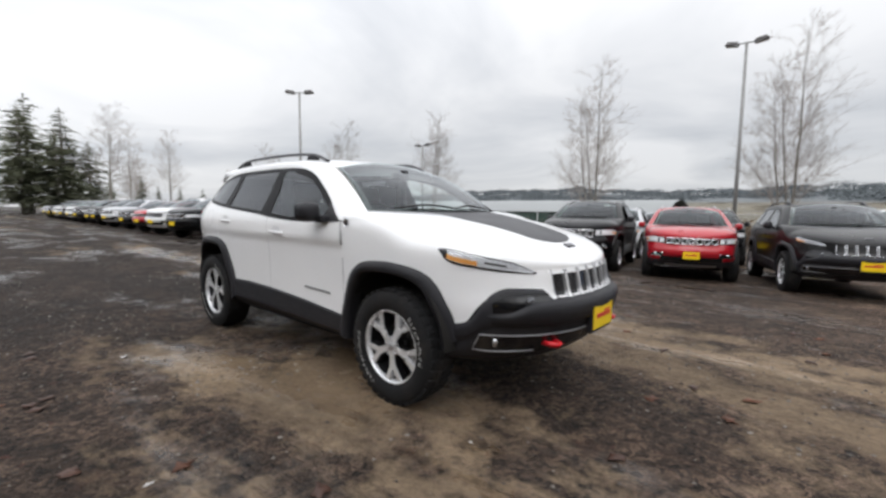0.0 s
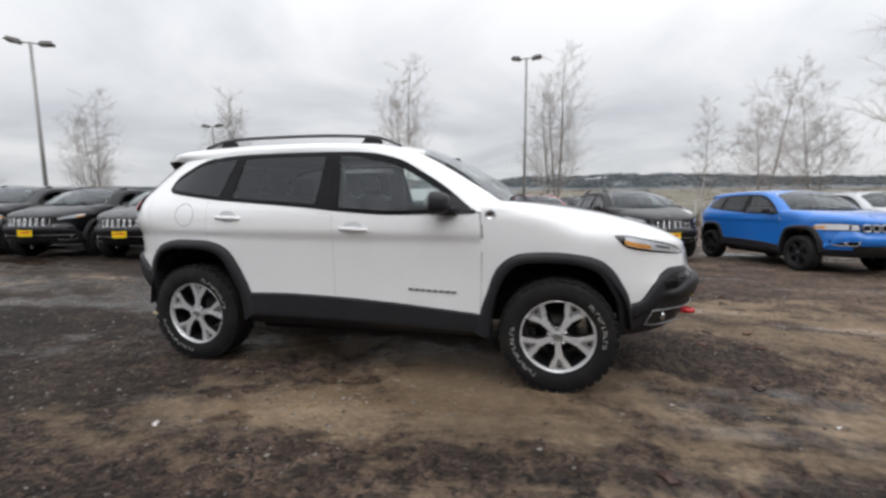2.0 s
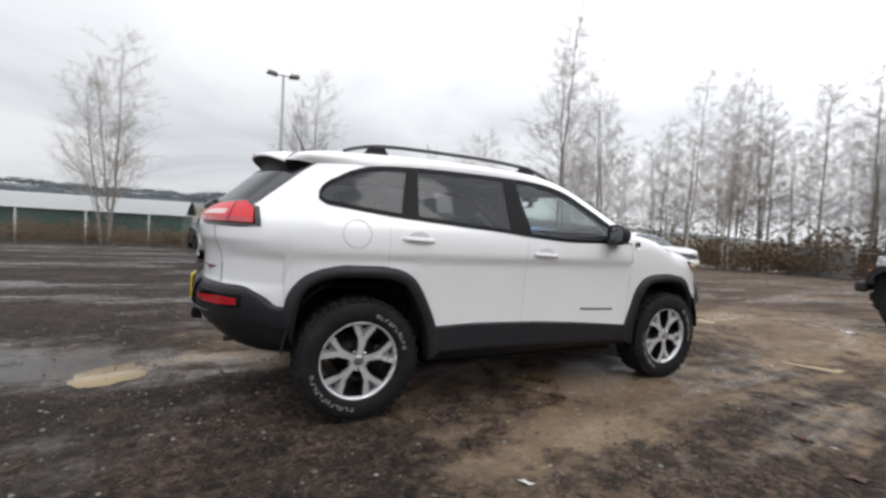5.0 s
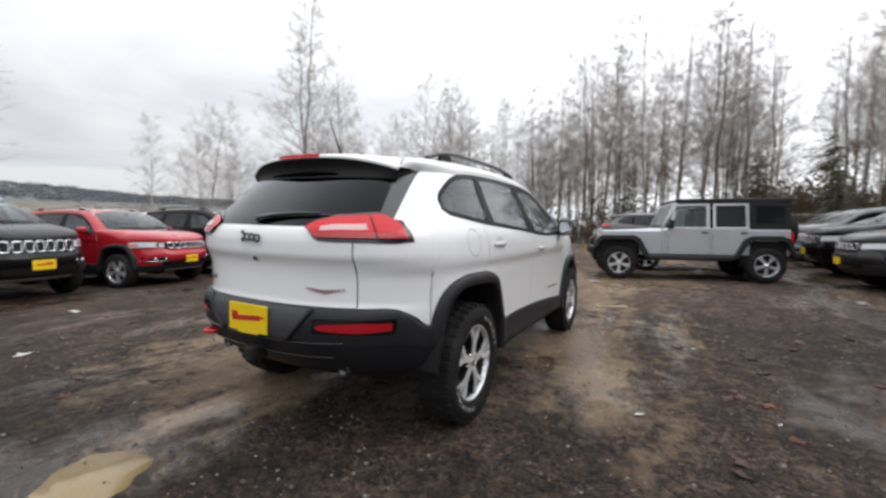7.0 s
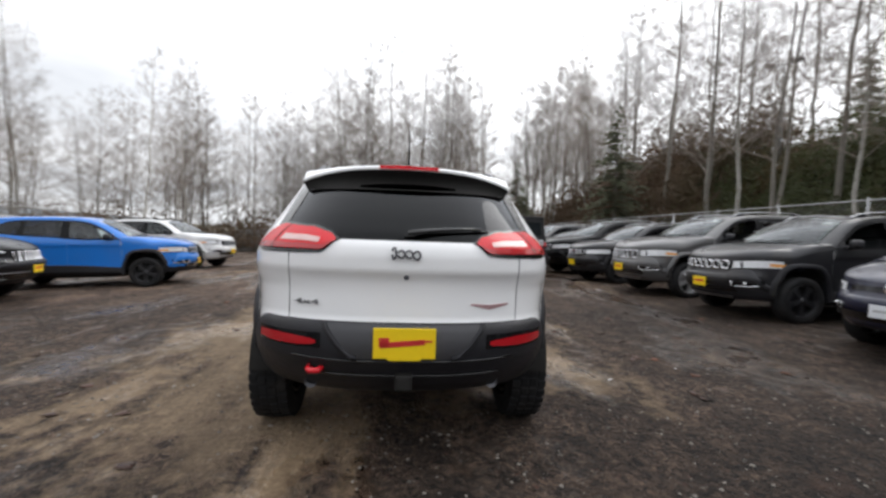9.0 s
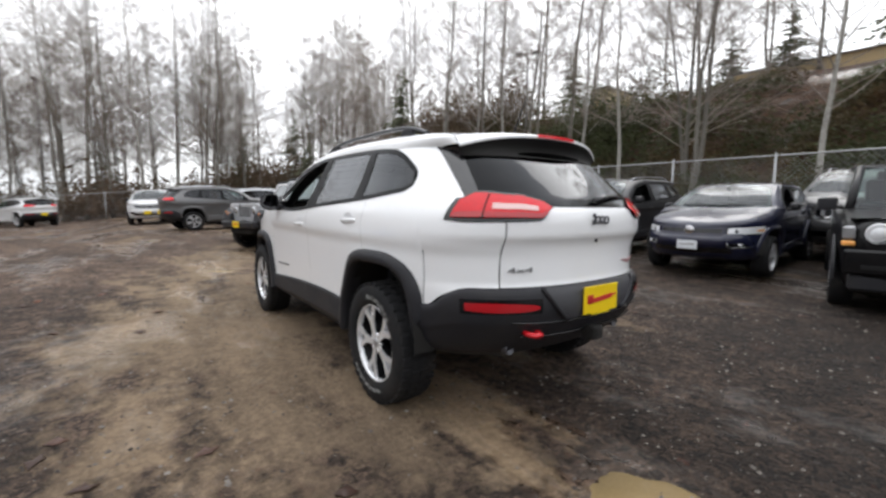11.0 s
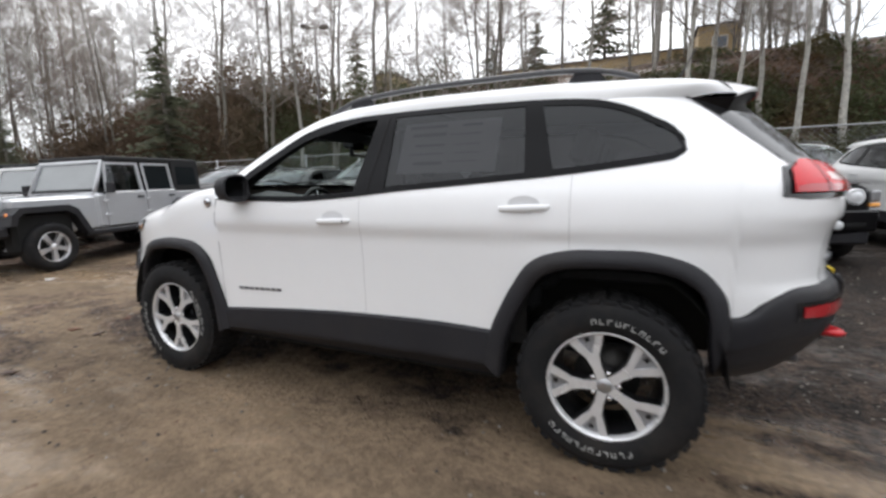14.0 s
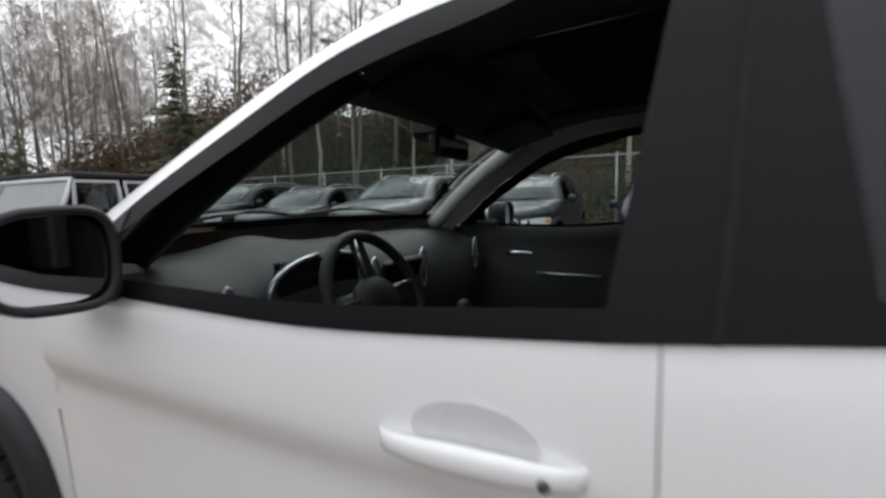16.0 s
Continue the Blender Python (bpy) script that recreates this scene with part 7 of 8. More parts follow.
def simple_wheel(parent, x, y, R, sg, mat, spokes=5, wide=0.105, dish=0.62):
    m = Matrix.Translation((x, y, R - 0.006)) @ (Matrix.Identity(4) if sg > 0 else Matrix.Rotation(math.pi, 4, "Z"))
    rr = R * dish
    wh = part("wheel", Shape().lathe([(-0.02, rr * 0.98), (wide * 0.55, rr * 0.96), (wide * 0.90, rr), (wide * 0.98, rr * 1.03), (wide * 0.8, rr * 1.06)], 32).moved(m), mat, parent)
    part("tyre", Shape().lathe([(wide * 0.80, rr * 1.02), (wide * 1.05, rr * 1.14), (wide * 1.06, R * 0.88), (wide * 0.86, R * 0.985), (0.0, R), (-wide * 0.86, R * 0.985), (-wide, R * 0.8)], 36).moved(m), M_rubber, wh)
    # black disc added for the shade seen between the spokes
    part("wheel_back", Shape().lathe([(wide * 0.2, 0.0), (wide * 0.2, rr * 0.97)], 24).moved(m), M_well, wh)
    for k in range(spokes):
        rot = Matrix.Rotation(2 * math.pi * k / spokes + 0.3, 4, "Y")
        a, b = (0.13, 0.21) if spokes < 7 else (0.09, 0.11)
        poly = [(rr * 0.18, -rr * a), (rr * 0.60, -rr * a * 1.05), (rr * 0.985, -rr * b), (rr * 0.985, rr * b), (rr * 0.60, rr * a * 1.05), (rr * 0.18, rr * a)]
        part("spoke", Shape().slab(poly, wide * 0.45, wide * 0.84).moved(m @ rot), mat, wh)
    part("centre_cap", Shape().lathe([(wide * 0.5, rr * 0.24), (wide * 0.9, rr * 0.22), (wide * 0.93, 0.0)], 16).moved(m), mat, wh)
    return wh


# fittings of the white car that the other makes do not share
PLAIN = {"lower_lens", "lens_joint", "hood_decal", "tow_hook", "rear_tow_hook", "window_sticker", "wing_badge", "wing_badge_face", "drive_lettering", "trim_badge", "aerial", "headliner", "sunroof_frame", "sunroof_shade", "vent_trim",
         "cluster_trim", "gear_lever", "hood_badge", "lamp_pod", "lower_intake", "headlamp", "grille_slot", "grille_bar", "bumper_shelf", "wheel", "script_badge", "fuel_flap_joint", "card_trim", "inner_handle",
         "centre_console", "pillar_seam", "exhaust_tip", "bumper_line", "panel_edge", "tow_hitch", "gate_button", "maker_badge", "plate_foot", "mirror_rim", "hub", "wheel_spoke", "steering_column", "centre_screen",
         "instrument_panel", "sun_visor", "lock", "handle_cup", "plate_bracket", "gate_joint", "load_floor", "pillar_inner", "windscreen_header", "sensor_box"}


def on_face(y0, y1, z0, z1, off, nu=12, nv=4):
    """A patch of the nose between two widths and two heights; heights may be curves of u."""
    za, zb = (z0 if callable(z0) else const(z0)), (z1 if callable(z1) else const(z1))

    def fn(u, v):
        y, z = lerp(y0, y1, u), lerp(za(u), zb(u), v)
        return ring(math.copysign(phi_y(y, z), y), z, True, off)
    return Shape().grid(fn, nu, nv)


def crossover(name, label, paint_mat, sx, sy, sz, lift, R, wheel_mat, spokes=5, slots=(0.775, 0.885), lamp=(0.79, 0.89), flares_black=True, plate="yellow", rails=True, grille="slots", chrome=True, mirrors=None):
    """A parked car drawn from the same kind of shell: its own length, width, height, blunter or lower nose, grille, lamps and wheels."""
    ob = copy_thing(suv, pose(0, 0, -300))
    ob.name = name
    tagged(ob, label, "car")
    gone = [o for o in ob.children_recursive if o.name.split(".")[0] in PLAIN or (not rails and o.name.split(".")[0] in ("roof_rail", "rail_foot"))]
    gone += [kid for o in gone for kid in o.children_recursive]
    for o in set(gone):
        bpy.data.objects.remove(o)
    swap = {M_white: paint_mat, M_clear: M_side_glass}
    for o in ob.children_recursive:
        if o.type != "MESH":
            continue
        o.data = o.data.copy()
        base = o.name.split(".")[0]
        mat = swap.get(o.data.materials[0])
        if base in ("front_bumper",) or (base in ("rear_flare", "front_flare", "sill_cladding") and not flares_black) or (base == "door_mirror" and mirrors):
            mat = paint_mat
        if base == "windscreen":
            mat = M_screen_glass
        if base == "front_plate" and plate == "white":
            mat = M_plate_white
        if base == "plate_print" and plate == "white":
            mat = M_ink
        if base == "roof_rail" and chrome:
            mat = M_satin
        if mat:
            o.data.materials[0] = mat
    bright = M_chrome if chrome else M_satin
    extra = [part("nose_panel", on_face(-0.46, 0.46, 0.715, 0.905, 0.002, 20, 6), paint_mat, ob)]
    if grille == "slots":
        z0, z1 = slots
        extra.append(part("grille_panel", on_face(-0.485, 0.485, z0, z1, 0.006, 24, 4), M_gloss_black, ob))
        for k in range(7):
            yc, zc = (k - 3) * 0.136, (z0 + z1) / 2
            pts = []
            for t in np.linspace(0, 2 * math.pi, 21):
                y, z = yc + 0.050 * math.copysign(abs(math.cos(t)) ** 0.45, math.cos(t)), zc + (z1 - z0) * 0.41 * math.copysign(abs(math.sin(t)) ** 0.45, math.sin(t))
                pts.append(ring(math.copysign(phi_y(y, z), y), z, True, 0.012))
            extra.append(part("grille_slot", Shape().tube(pts, 0.0105, 5, cap=False), bright, ob, "bright framed grille slot", weld=False))
    else:
        extra.append(part("grille_panel", on_face(-0.44, 0.44, 0.80, 0.865, 0.006, 20, 3), M_gloss_black, ob))
        extra.append(part("emblem", Shape().lathe([(0, 0.0), (0.008, 0.058), (0.004, 0.072), (0, 0.074)], 20).moved(Matrix.Translation(ring(0.0, 0.835, True, 0.010)) @ Matrix.Rotation(radians(-90), 4, "Z")), M_chrome, ob, "round chrome emblem"))
    for sg in (-1, 1):
        a, b = lamp
        hl = part("headlamp", on_face(sg * 0.495, sg * 0.893, lambda u: a + 0.012 * u, lambda u: b + 0.030 * u, 0.006, 16, 4), M_gloss_black, ob, "wrap-round headlamp with clear lens")
        extra += [hl, part("reflector", on_face(sg * 0.51, sg * 0.872, lambda u: a + 0.012 + 0.012 * u, lambda u: b - 0.012 + 0.030 * u, 0.009, 14, 3), M_slot_lamp, hl),
                  part("lamp_bulb", Shape().ball(ring(sg * phi_y(0.60, 0.84), (a + b) / 2 + 0.004, True, 0.004), (0.016, 0.034, 0.034), 12, 8), M_badge, hl),
                  part("amber_corner", on_face(sg * 0.80, sg * 0.885, (a + b) / 2 - 0.006, (a + b) / 2 + 0.026, 0.0115, 6, 2), M_amber_soft, hl),
                  part("fog_bezel", on_face(sg * 0.50, sg * 0.785, lambda u: 0.545 + 0.01 * u, lambda u: 0.640 + 0.008 * u, 0.016, 10, 3), M_gloss_black, ob),
                  part("fog_trim", Shape().tube([ring(sg * phi_y(y, z), z, True, 0.022) for y, z in ((0.52, 0.64), (0.515, 0.57), (0.56, 0.552), (0.70, 0.555), (0.77, 0.575))], 0.008, 5), bright, ob),
                  part("fog_lamp", Shape().ball(ring(sg * phi_y(0.65, 0.6), 0.602, True, 0.016), (0.018, 0.040, 0.026), 12, 6), M_reflector, ob)]
    extra += [part("lower_valance", on_face(-0.87, 0.87, 0.335, 0.475, 0.022, 30, 3), M_plastic if flares_black else paint_mat, ob),
              part("lower_mouth", on_face(-0.56, 0.56, lambda u: 0.44 + 0.02 * abs(2 * u - 1), 0.555, 0.026, 20, 3), M_gloss_black, ob),
              part("skid_trim", on_face(-0.46, 0.46, 0.345, 0.385, 0.028, 16, 2), M_satin if chrome else M_plastic, ob),
              part("price_tag", Shape().box(Vector(screen(0.84, 0.86, -0.02)), (0.012, 0.15, 0.05), 0.003, Matrix.Rotation(radians(-55), 3, "Y")), M_paper, ob, "small white tag inside the windscreen")]
    warp = lambda p: (p[0] * sx, p[1] * sy, (p[2] + lift * smooth(1.0, 2.1, p[0]) * smooth(0.70, 0.93, p[2])) * sz)
    for o in ob.children_recursive:
        if o.type == "MESH":
            for q in o.data.vertices:
                q.co = warp(q.co)
    for wx in (-1.36, 1.36):
        for sg in (-1, 1):
            simple_wheel(ob, wx * sx, sg * 0.815 * sy, R, sg, wheel_mat, spokes, 0.112, 0.64)
    return ob


def off_roader(label, mat):
    """A boxy four-door off-road car with flat flares and a black hard top. Nose towards +x."""
    ob = thing("boxy_off_roader", label, "car", pose(0, 0, -300))
    tub = Shape()
    tub.box((-0.70, 0, 0.86), (2.55, 1.56, 0.62), 0.05)
    part("tub", tub, mat, ob)
    hood = Shape()
    hood.grid(lambda u, v: (lerp(0.50, 1.86, u), lerp(0.745, 0.60, u) * math.copysign(abs(math.cos(math.pi * v)) ** 0.35, math.cos(math.pi * v)), lerp(0.80, lerp(1.19, 1.12, u) - 0.03 * (u ** 6), math.sin(math.pi * v) ** 0.35)), 16, 24)
    part("hood", hood, mat, ob)
    gr = Shape().box((1.88, 0, 0.94), (0.07, 1.24, 0.42), 0.04)
    grille = part("grille", gr, mat, ob)
    for k in range(7):
        part("grille_slot", Shape().box((1.912, (k - 3) * 0.088, 0.955), (0.012, 0.045, 0.24), 0.005), M_well, grille)
    for sg in (-1, 1):
        part("headlamp", Shape().lathe([(0.0, 0.0), (0.02, 0.06), (0.012, 0.088), (-0.02, 0.09)], 24).moved(pose(1.915, sg * 0.45, 0.985, 0, 0, -90)), M_reflector, ob, "round headlamp")
        FO = [(2.02, 0.74), (1.98, 0.90), (1.86, 1.00), (1.16, 1.005), (1.02, 0.93), (0.86, 0.60), (0.80, 0.52), (0.92, 0.52), (1.08, 0.83), (1.20, 0.915), (1.82, 0.915), (1.90, 0.86), (1.94, 0.74)]
        part("front_flare", Shape().slab(FO[:7] + FO[7:], sg * 0.60, sg * 0.925), M_plastic, ob, "black flat wheel flare")
        RO = [(-0.82, 0.52), (-0.90, 0.60), (-1.06, 0.93), (-1.20, 1.005), (-1.75, 1.005), (-1.90, 0.94), (-2.02, 0.62), (-1.95, 0.62), (-1.84, 0.86), (-1.72, 0.915), (-1.24, 0.915), (-1.13, 0.84), (-0.95, 0.52)]
        part("rear_flare", Shape().slab(RO, sg * 0.72, sg * 0.925), M_plastic, ob, "black flat wheel flare")
        part("turn_lamp", Shape().ball((1.97, sg * 0.80, 0.90), (0.02, 0.035, 0.03), 10, 6), M_amber, ob)
        part("side_step", Shape().box((0.0, sg * 0.80, 0.50), (1.75, 0.10, 0.10), 0.03), M_plastic, ob)
        part("inner_wing", Shape().box((1.18, sg * 0.655, 0.84), (1.36, 0.17, 0.58), 0.04, None, (1, 0.9)), mat, ob)
        for cx in (-1.474, 1.474):
            part("wheel_well", Shape().box((cx, sg * 0.675, 0.62), (0.90, 0.25, 0.62), 0.1), M_well, ob)
            simple_wheel(ob, cx, sg * 0.80, 0.375, sg, M_bright_wheel, 5, 0.12, 0.60)
        # doors with window frames
        for x0, x1, z1 in ((-0.42, 0.42, 1.70), (-1.18, -0.46, 1.70)):
            door = part("door", Shape().box(((x0 + x1) / 2, sg * 0.785, 0.88), (x1 - x0, 0.045, 0.60), 0.02), mat, ob)
            lean_x = 0.10 if x0 > -0.45 else 0.0
            pts = [Vector(p) for p in ((x0 + 0.01, sg * 0.79, 1.15), (x0 + 0.01, sg * 0.715, z1 + 0.02), (x1 - 0.01 - lean_x, sg * 0.715, z1 + 0.02), (x1 - 0.01, sg * 0.79, 1.15))]
            mid = sum(pts, Vector()) / 4
            inner = [Vector((mid.x + (p.x - mid.x) * 0.84, mid.y + (p.y - mid.y) * 0.84, mid.z + (p.z - mid.z) * 0.84)) for p in pts]
            deep = [p - Vector((0, sg * 0.035, 0)) for p in inner]
            fr = Shape().add(pts + inner + deep, [(k, (k + 1) % 4, 4 + (k + 1) % 4, 4 + k) for k in range(4)] + [(4 + k, 4 + (k + 1) % 4, 8 + (k + 1) % 4, 8 + k) for k in range(4)], True)
            part("window_frame", fr, mat, door, weld=False)
            part("pane", Shape().add([p + Vector((0, sg * 0.012, 0)) for p in deep], [(0, 1, 2, 3)]), M_side_glass if x0 > -0.45 else M_far_glass, door)
            part("handle", Shape().box((x0 + 0.12, sg * 0.82, 1.07), (0.13, 0.035, 0.035), 0.01), M_plastic, door)
            for hz in (0.78, 1.02):
                part("hinge", Shape().box((x1 - 0.0, sg * 0.815, hz), (0.11, 0.03, 0.05), 0.01), mat, door)
        part("door_mirror", Shape().box((0.40, sg * 0.92, 1.26), (0.07, 0.15, 0.19), 0.03).tube([(0.42, sg * 0.78, 1.16), (0.42, sg * 0.88, 1.20)], 0.018, 6), M_plastic, ob)
        side = [(-1.20, sg * 0.775, 1.15), (-1.20, sg * 0.70, 1.76), (-1.95, sg * 0.70, 1.74), (-1.97, sg * 0.775, 1.15)]
        part("top_side", Shape().slab([(-1.20, 1.15), (-1.20, 1.76), (-1.93, 1.74), (-1.97, 1.15)], sg * 0.70, sg * 0.765), M_soft_top, ob)
        part("top_window", Shape().slab([(-1.30, 1.27), (-1.29, 1.66), (-1.82, 1.65), (-1.86, 1.27)], sg * 0.755, sg * 0.772), M_far_glass, ob)
        part("tail_lamp", Shape().box((-1.995, sg * 0.70, 0.98), (0.05, 0.13, 0.19), 0.015), M_red_lens, ob)
    ws = Shape()
    ws.tube([(0.52, -0.70, 1.16), (0.26, -0.66, 1.72), (0.26, 0.66, 1.72), (0.52, 0.70, 1.16), (0.52, -0.70, 1.16)], 0.045, 8)
    frame_ws = part("windscreen_frame", ws, mat, ob)
    part("windscreen", Shape().add([(0.52, -0.70, 1.16), (0.26, -0.66, 1.72), (0.26, 0.66, 1.72), (0.52, 0.70, 1.16)], [(0, 1, 2, 3)]), M_pale_glass, frame_ws)
    part("cabin_floor", Shape().box((-0.70, 0, 1.185), (2.4, 1.40, 0.02), 0.004).box((0.42, 0, 1.20), (0.22, 1.36, 0.10), 0.03), M_cabin, ob)
    for yy in (-0.37, 0.37):
        part("seat", Shape().box((-0.32, yy, 1.36), (0.15, 0.46, 0.40), 0.06).box((-0.35, yy, 1.60), (0.09, 0.25, 0.15), 0.04), M_cloth, ob)
    part("hard_top", Shape().box((-0.86, 0, 1.785), (2.26, 1.46, 0.09), 0.04), M_soft_top, ob, "black hard top")
    part("back_panel", Shape().box((-1.94, 0, 1.45), (0.06, 1.42, 0.60), 0.02), M_soft_top, ob)
    part("front_bumper", Shape().box((2.06, 0, 0.66), (0.16, 1.66, 0.17), 0.04), M_plastic, ob, "black front bumper")
    part("rear_bumper", Shape().box((-2.08, 0, 0.60), (0.16, 1.60, 0.16), 0.04), M_plastic, ob)
    for sg in (-1, 1):
        part("tow_hook", Shape().tube([(2.10, sg * 0.40 - 0.04, 0.76), (2.18, sg * 0.40, 0.77), (2.10, sg * 0.40 + 0.04, 0.76)], 0.014, 6), M_plastic, ob)
    pl = part("plate", Shape().box((2.155, 0.0, 0.66), (0.012, 0.30, 0.15), 0.003), M_yellow, ob, "yellow dealer plate")
    part("plate_bar", Shape().box((2.163, 0, 0.665), (0.003, 0.2, 0.026), 0.001), M_plate_red, pl)
    part("chassis", Shape().box((0, 0, 0.50), (4.0, 0.9, 0.16), 0.04), M_under, ob)
    spare = part("spare_wheel", Shape().lathe([(-0.12, 0.22), (-0.13, 0.34), (-0.09, 0.385), (0.09, 0.385), (0.13, 0.34), (0.12, 0.22), (0.09, 0.0)], 32).moved(pose(-2.14, 0.05, 1.12, 0, 0, 90)), M_rubber, ob, "spare wheel on the tail")
    return ob


def boxy_suv(label, mat):
    """An upright compact off-road car: flat sides, near-vertical nose with seven slots and round lamps. Nose towards +x."""
    ob = thing("boxy_compact_suv", label, "car", pose(0, 0, -300))
    hull = Shape()
    HZ = [(0.30, 0.80, 2.00, -2.10), (0.45, 0.85, 2.06, -2.18), (0.80, 0.875, 2.06, -2.19), (0.93, 0.868, 2.04, -2.18), (1.00, 0.85, 2.00, -2.17), (1.035, 0.80, 1.93, -2.15)]

    def hull_at(u, v):
        z, w, xf, xr = HZ[round(v * 5)]
        t = 2 * math.pi * u
        c, s = math.cos(t), math.sin(t)
        x = math.copysign(abs(c) ** 0.16, c)
        x = (xf + xr) / 2 + (xf - xr) / 2 * x
        return (x, w * math.copysign(abs(s) ** 0.26, s), z + (0.05 * smooth(1.9, 0.9, x) if v > 0.7 else 0))
    hull.grid(hull_at, 96, 5, closed=True)
    part("body", hull, mat, ob)
    part("hood", Shape().grid(lambda u, v: (lerp(0.80, 1.95, u), 0.82 * (2 * v - 1), lerp(1.105, 1.045, u ** 1.5) + 0.018 * (abs(2 * v - 1) < 0.6) + 0.012 * (1 - (2 * v - 1) ** 2)), 12, 20), mat, ob)
    cab = [(0.86, 1.08), (0.50, 1.60), (0.30, 1.655), (-1.95, 1.665), (-2.10, 1.60), (-2.18, 1.05)]
    roof = Shape()
    roof.grid(lambda u, v: (lerp(0.42, -2.08, u), 0.70 * (2 * v - 1), 1.62 + 0.045 * math.sin(math.pi * u) ** 0.4 * (1 - 0.3 * (2 * v - 1) ** 4)), 20, 10)
    part("roof", roof, mat, ob)
    part("windscreen", Shape().grid(lambda u, v: (lerp(0.90, 0.46, v) - 0.06 * (2 * u - 1) ** 2, lerp(0.73, 0.63, v) * (2 * u - 1), lerp(1.10, 1.60, v)), 12, 8), M_tinted, ob, "tinted windscreen")
    for yy in (-0.32, 0.32):
        part("wiper", Shape().tube([(0.90, yy, 1.115), (0.86, yy + 0.25, 1.15)], 0.010, 5), M_plastic, ob)
    part("cabin", Shape().box((-0.66, 0, 1.10), (2.9, 1.36, 0.16), 0.03).box((0.55, 0, 1.06), (0.35, 1.36, 0.16), 0.04), M_cabin, ob, "dark cabin")
    for yy in (-0.36, 0.36):
        part("seat", Shape().box((-0.15, yy, 1.25), (0.16, 0.44, 0.42), 0.06).box((-0.20, yy, 1.50), (0.10, 0.24, 0.14), 0.04), M_cloth, ob)
    for sg in (-1, 1):
        part("screen_pillar", Shape().tube([(0.86, sg * 0.775, 1.06), (0.42, sg * 0.675, 1.615)], 0.045, 8), mat, ob)
        for xx, wd in ((-0.22, 0.09), (-1.08, 0.10), (-2.06, 0.12)):
            part("pillar", Shape().add([(xx, sg * 0.80, 1.07), (xx - wd, sg * 0.80, 1.07), (xx - wd, sg * 0.70, 1.63), (xx, sg * 0.70, 1.63)], [(0, 1, 2, 3)]), mat, ob)
        part("side_glass", Shape().grid(lambda u, v: (lerp(lerp(0.80, 0.40, v), -2.10, u), sg * (lerp(0.795, 0.695, v)), lerp(1.07, 1.62, v)), 10, 6), M_far_glass, ob)
        part("headlamp", Shape().lathe([(-0.03, 0.105), (0.0, 0.104), (0.012, 0.095), (0.0, 0.085), (0.020, 0.06), (0.026, 0.0)], 28).moved(pose(2.045, sg * 0.575, 0.895, 0, 0, -90)), M_slot_lamp, ob, "round clear headlamp")
        part("turn_lamp", Shape().box((1.99, sg * 0.80, 0.79), (0.10, 0.11, 0.055), 0.02), M_amber_soft, ob)
        part("corner_lamp", Shape().box((2.00, sg * 0.80, 0.90), (0.08, 0.10, 0.14), 0.03), M_slot, ob)
        part("fog_lamp", Shape().lathe([(-0.02, 0.058), (0.006, 0.056), (0.016, 0.03), (0.018, 0.0)], 20).moved(pose(2.085, sg * 0.40, 0.545, 0, 0, -90)), M_slot_lamp, ob)
        part("bumper_slot", Shape().box((2.082, sg * 0.57, 0.55), (0.012, 0.24, 0.045), 0.005), M_well, ob)
        part("door_mirror", Shape().box((0.66, sg * 0.97, 1.16), (0.09, 0.20, 0.16), 0.035).tube([(0.66, sg * 0.80, 1.10), (0.66, sg * 0.92, 1.13)], 0.02, 6), M_plastic, ob)
        part("wheel_flare", Shape().grid(lambda u, v: (1.32 + (0.40 + 0.07 * v) * math.cos(math.pi * u), sg * (0.885 + 0.03 * math.sin(math.pi * v)), 0.36 + (0.40 + 0.07 * v) * math.sin(math.pi * u)), 24, 4), M_plastic, ob)
        for cx in (-1.315, 1.32):
            part("wheel_well", Shape().grid(lambda u, v: (cx + 0.40 * v * math.cos(math.pi * u), sg * 0.88, 0.36 + 0.40 * v * math.sin(math.pi * u)), 20, 2), M_well, ob)
            simple_wheel(ob, cx, sg * 0.80, 0.345, sg, M_silver_wheel, 5, 0.105, 0.64)
    grille = part("grille", Shape().box((2.052, 0, 0.90), (0.03, 0.90, 0.27), 0.02), mat, ob)
    for k in range(7):
        part("grille_slot", Shape().box((2.068, (k - 3) * 0.112, 0.905), (0.010, 0.068, 0.215), 0.004), M_slot_dark, grille)
        part("slot_edge", Shape().box((2.070, (k - 3) * 0.112, 0.792), (0.008, 0.070, 0.010), 0.002), M_satin, grille)
    part("front_bumper", Shape().box((2.03, 0, 0.60), (0.10, 1.66, 0.26), 0.05), mat, ob)
    part("valance", Shape().box((1.98, 0, 0.38), (0.14, 1.56, 0.18), 0.05), M_plastic, ob)
    part("badge", Shape().box((2.03, 0.0, 1.045), (0.03, 0.15, 0.018), 0.005), M_satin, ob)
    plate = part("plate_bracket", Shape().box((2.088, 0, 0.64), (0.014, 0.32, 0.15), 0.005), M_gloss_black, ob, "dark plate holder edged in yellow")
    for zz in (0.703, 0.575):
        part("plate_edge", Shape().box((2.098, 0, zz), (0.005, 0.29 if zz > 0.6 else 0.17, 0.016), 0.002), M_yellow, plate)
    part("price_tag", Shape().box((0.535, 0.50, 1.57), (0.02, 0.14, 0.05), 0.004), M_paper, ob)
    return ob


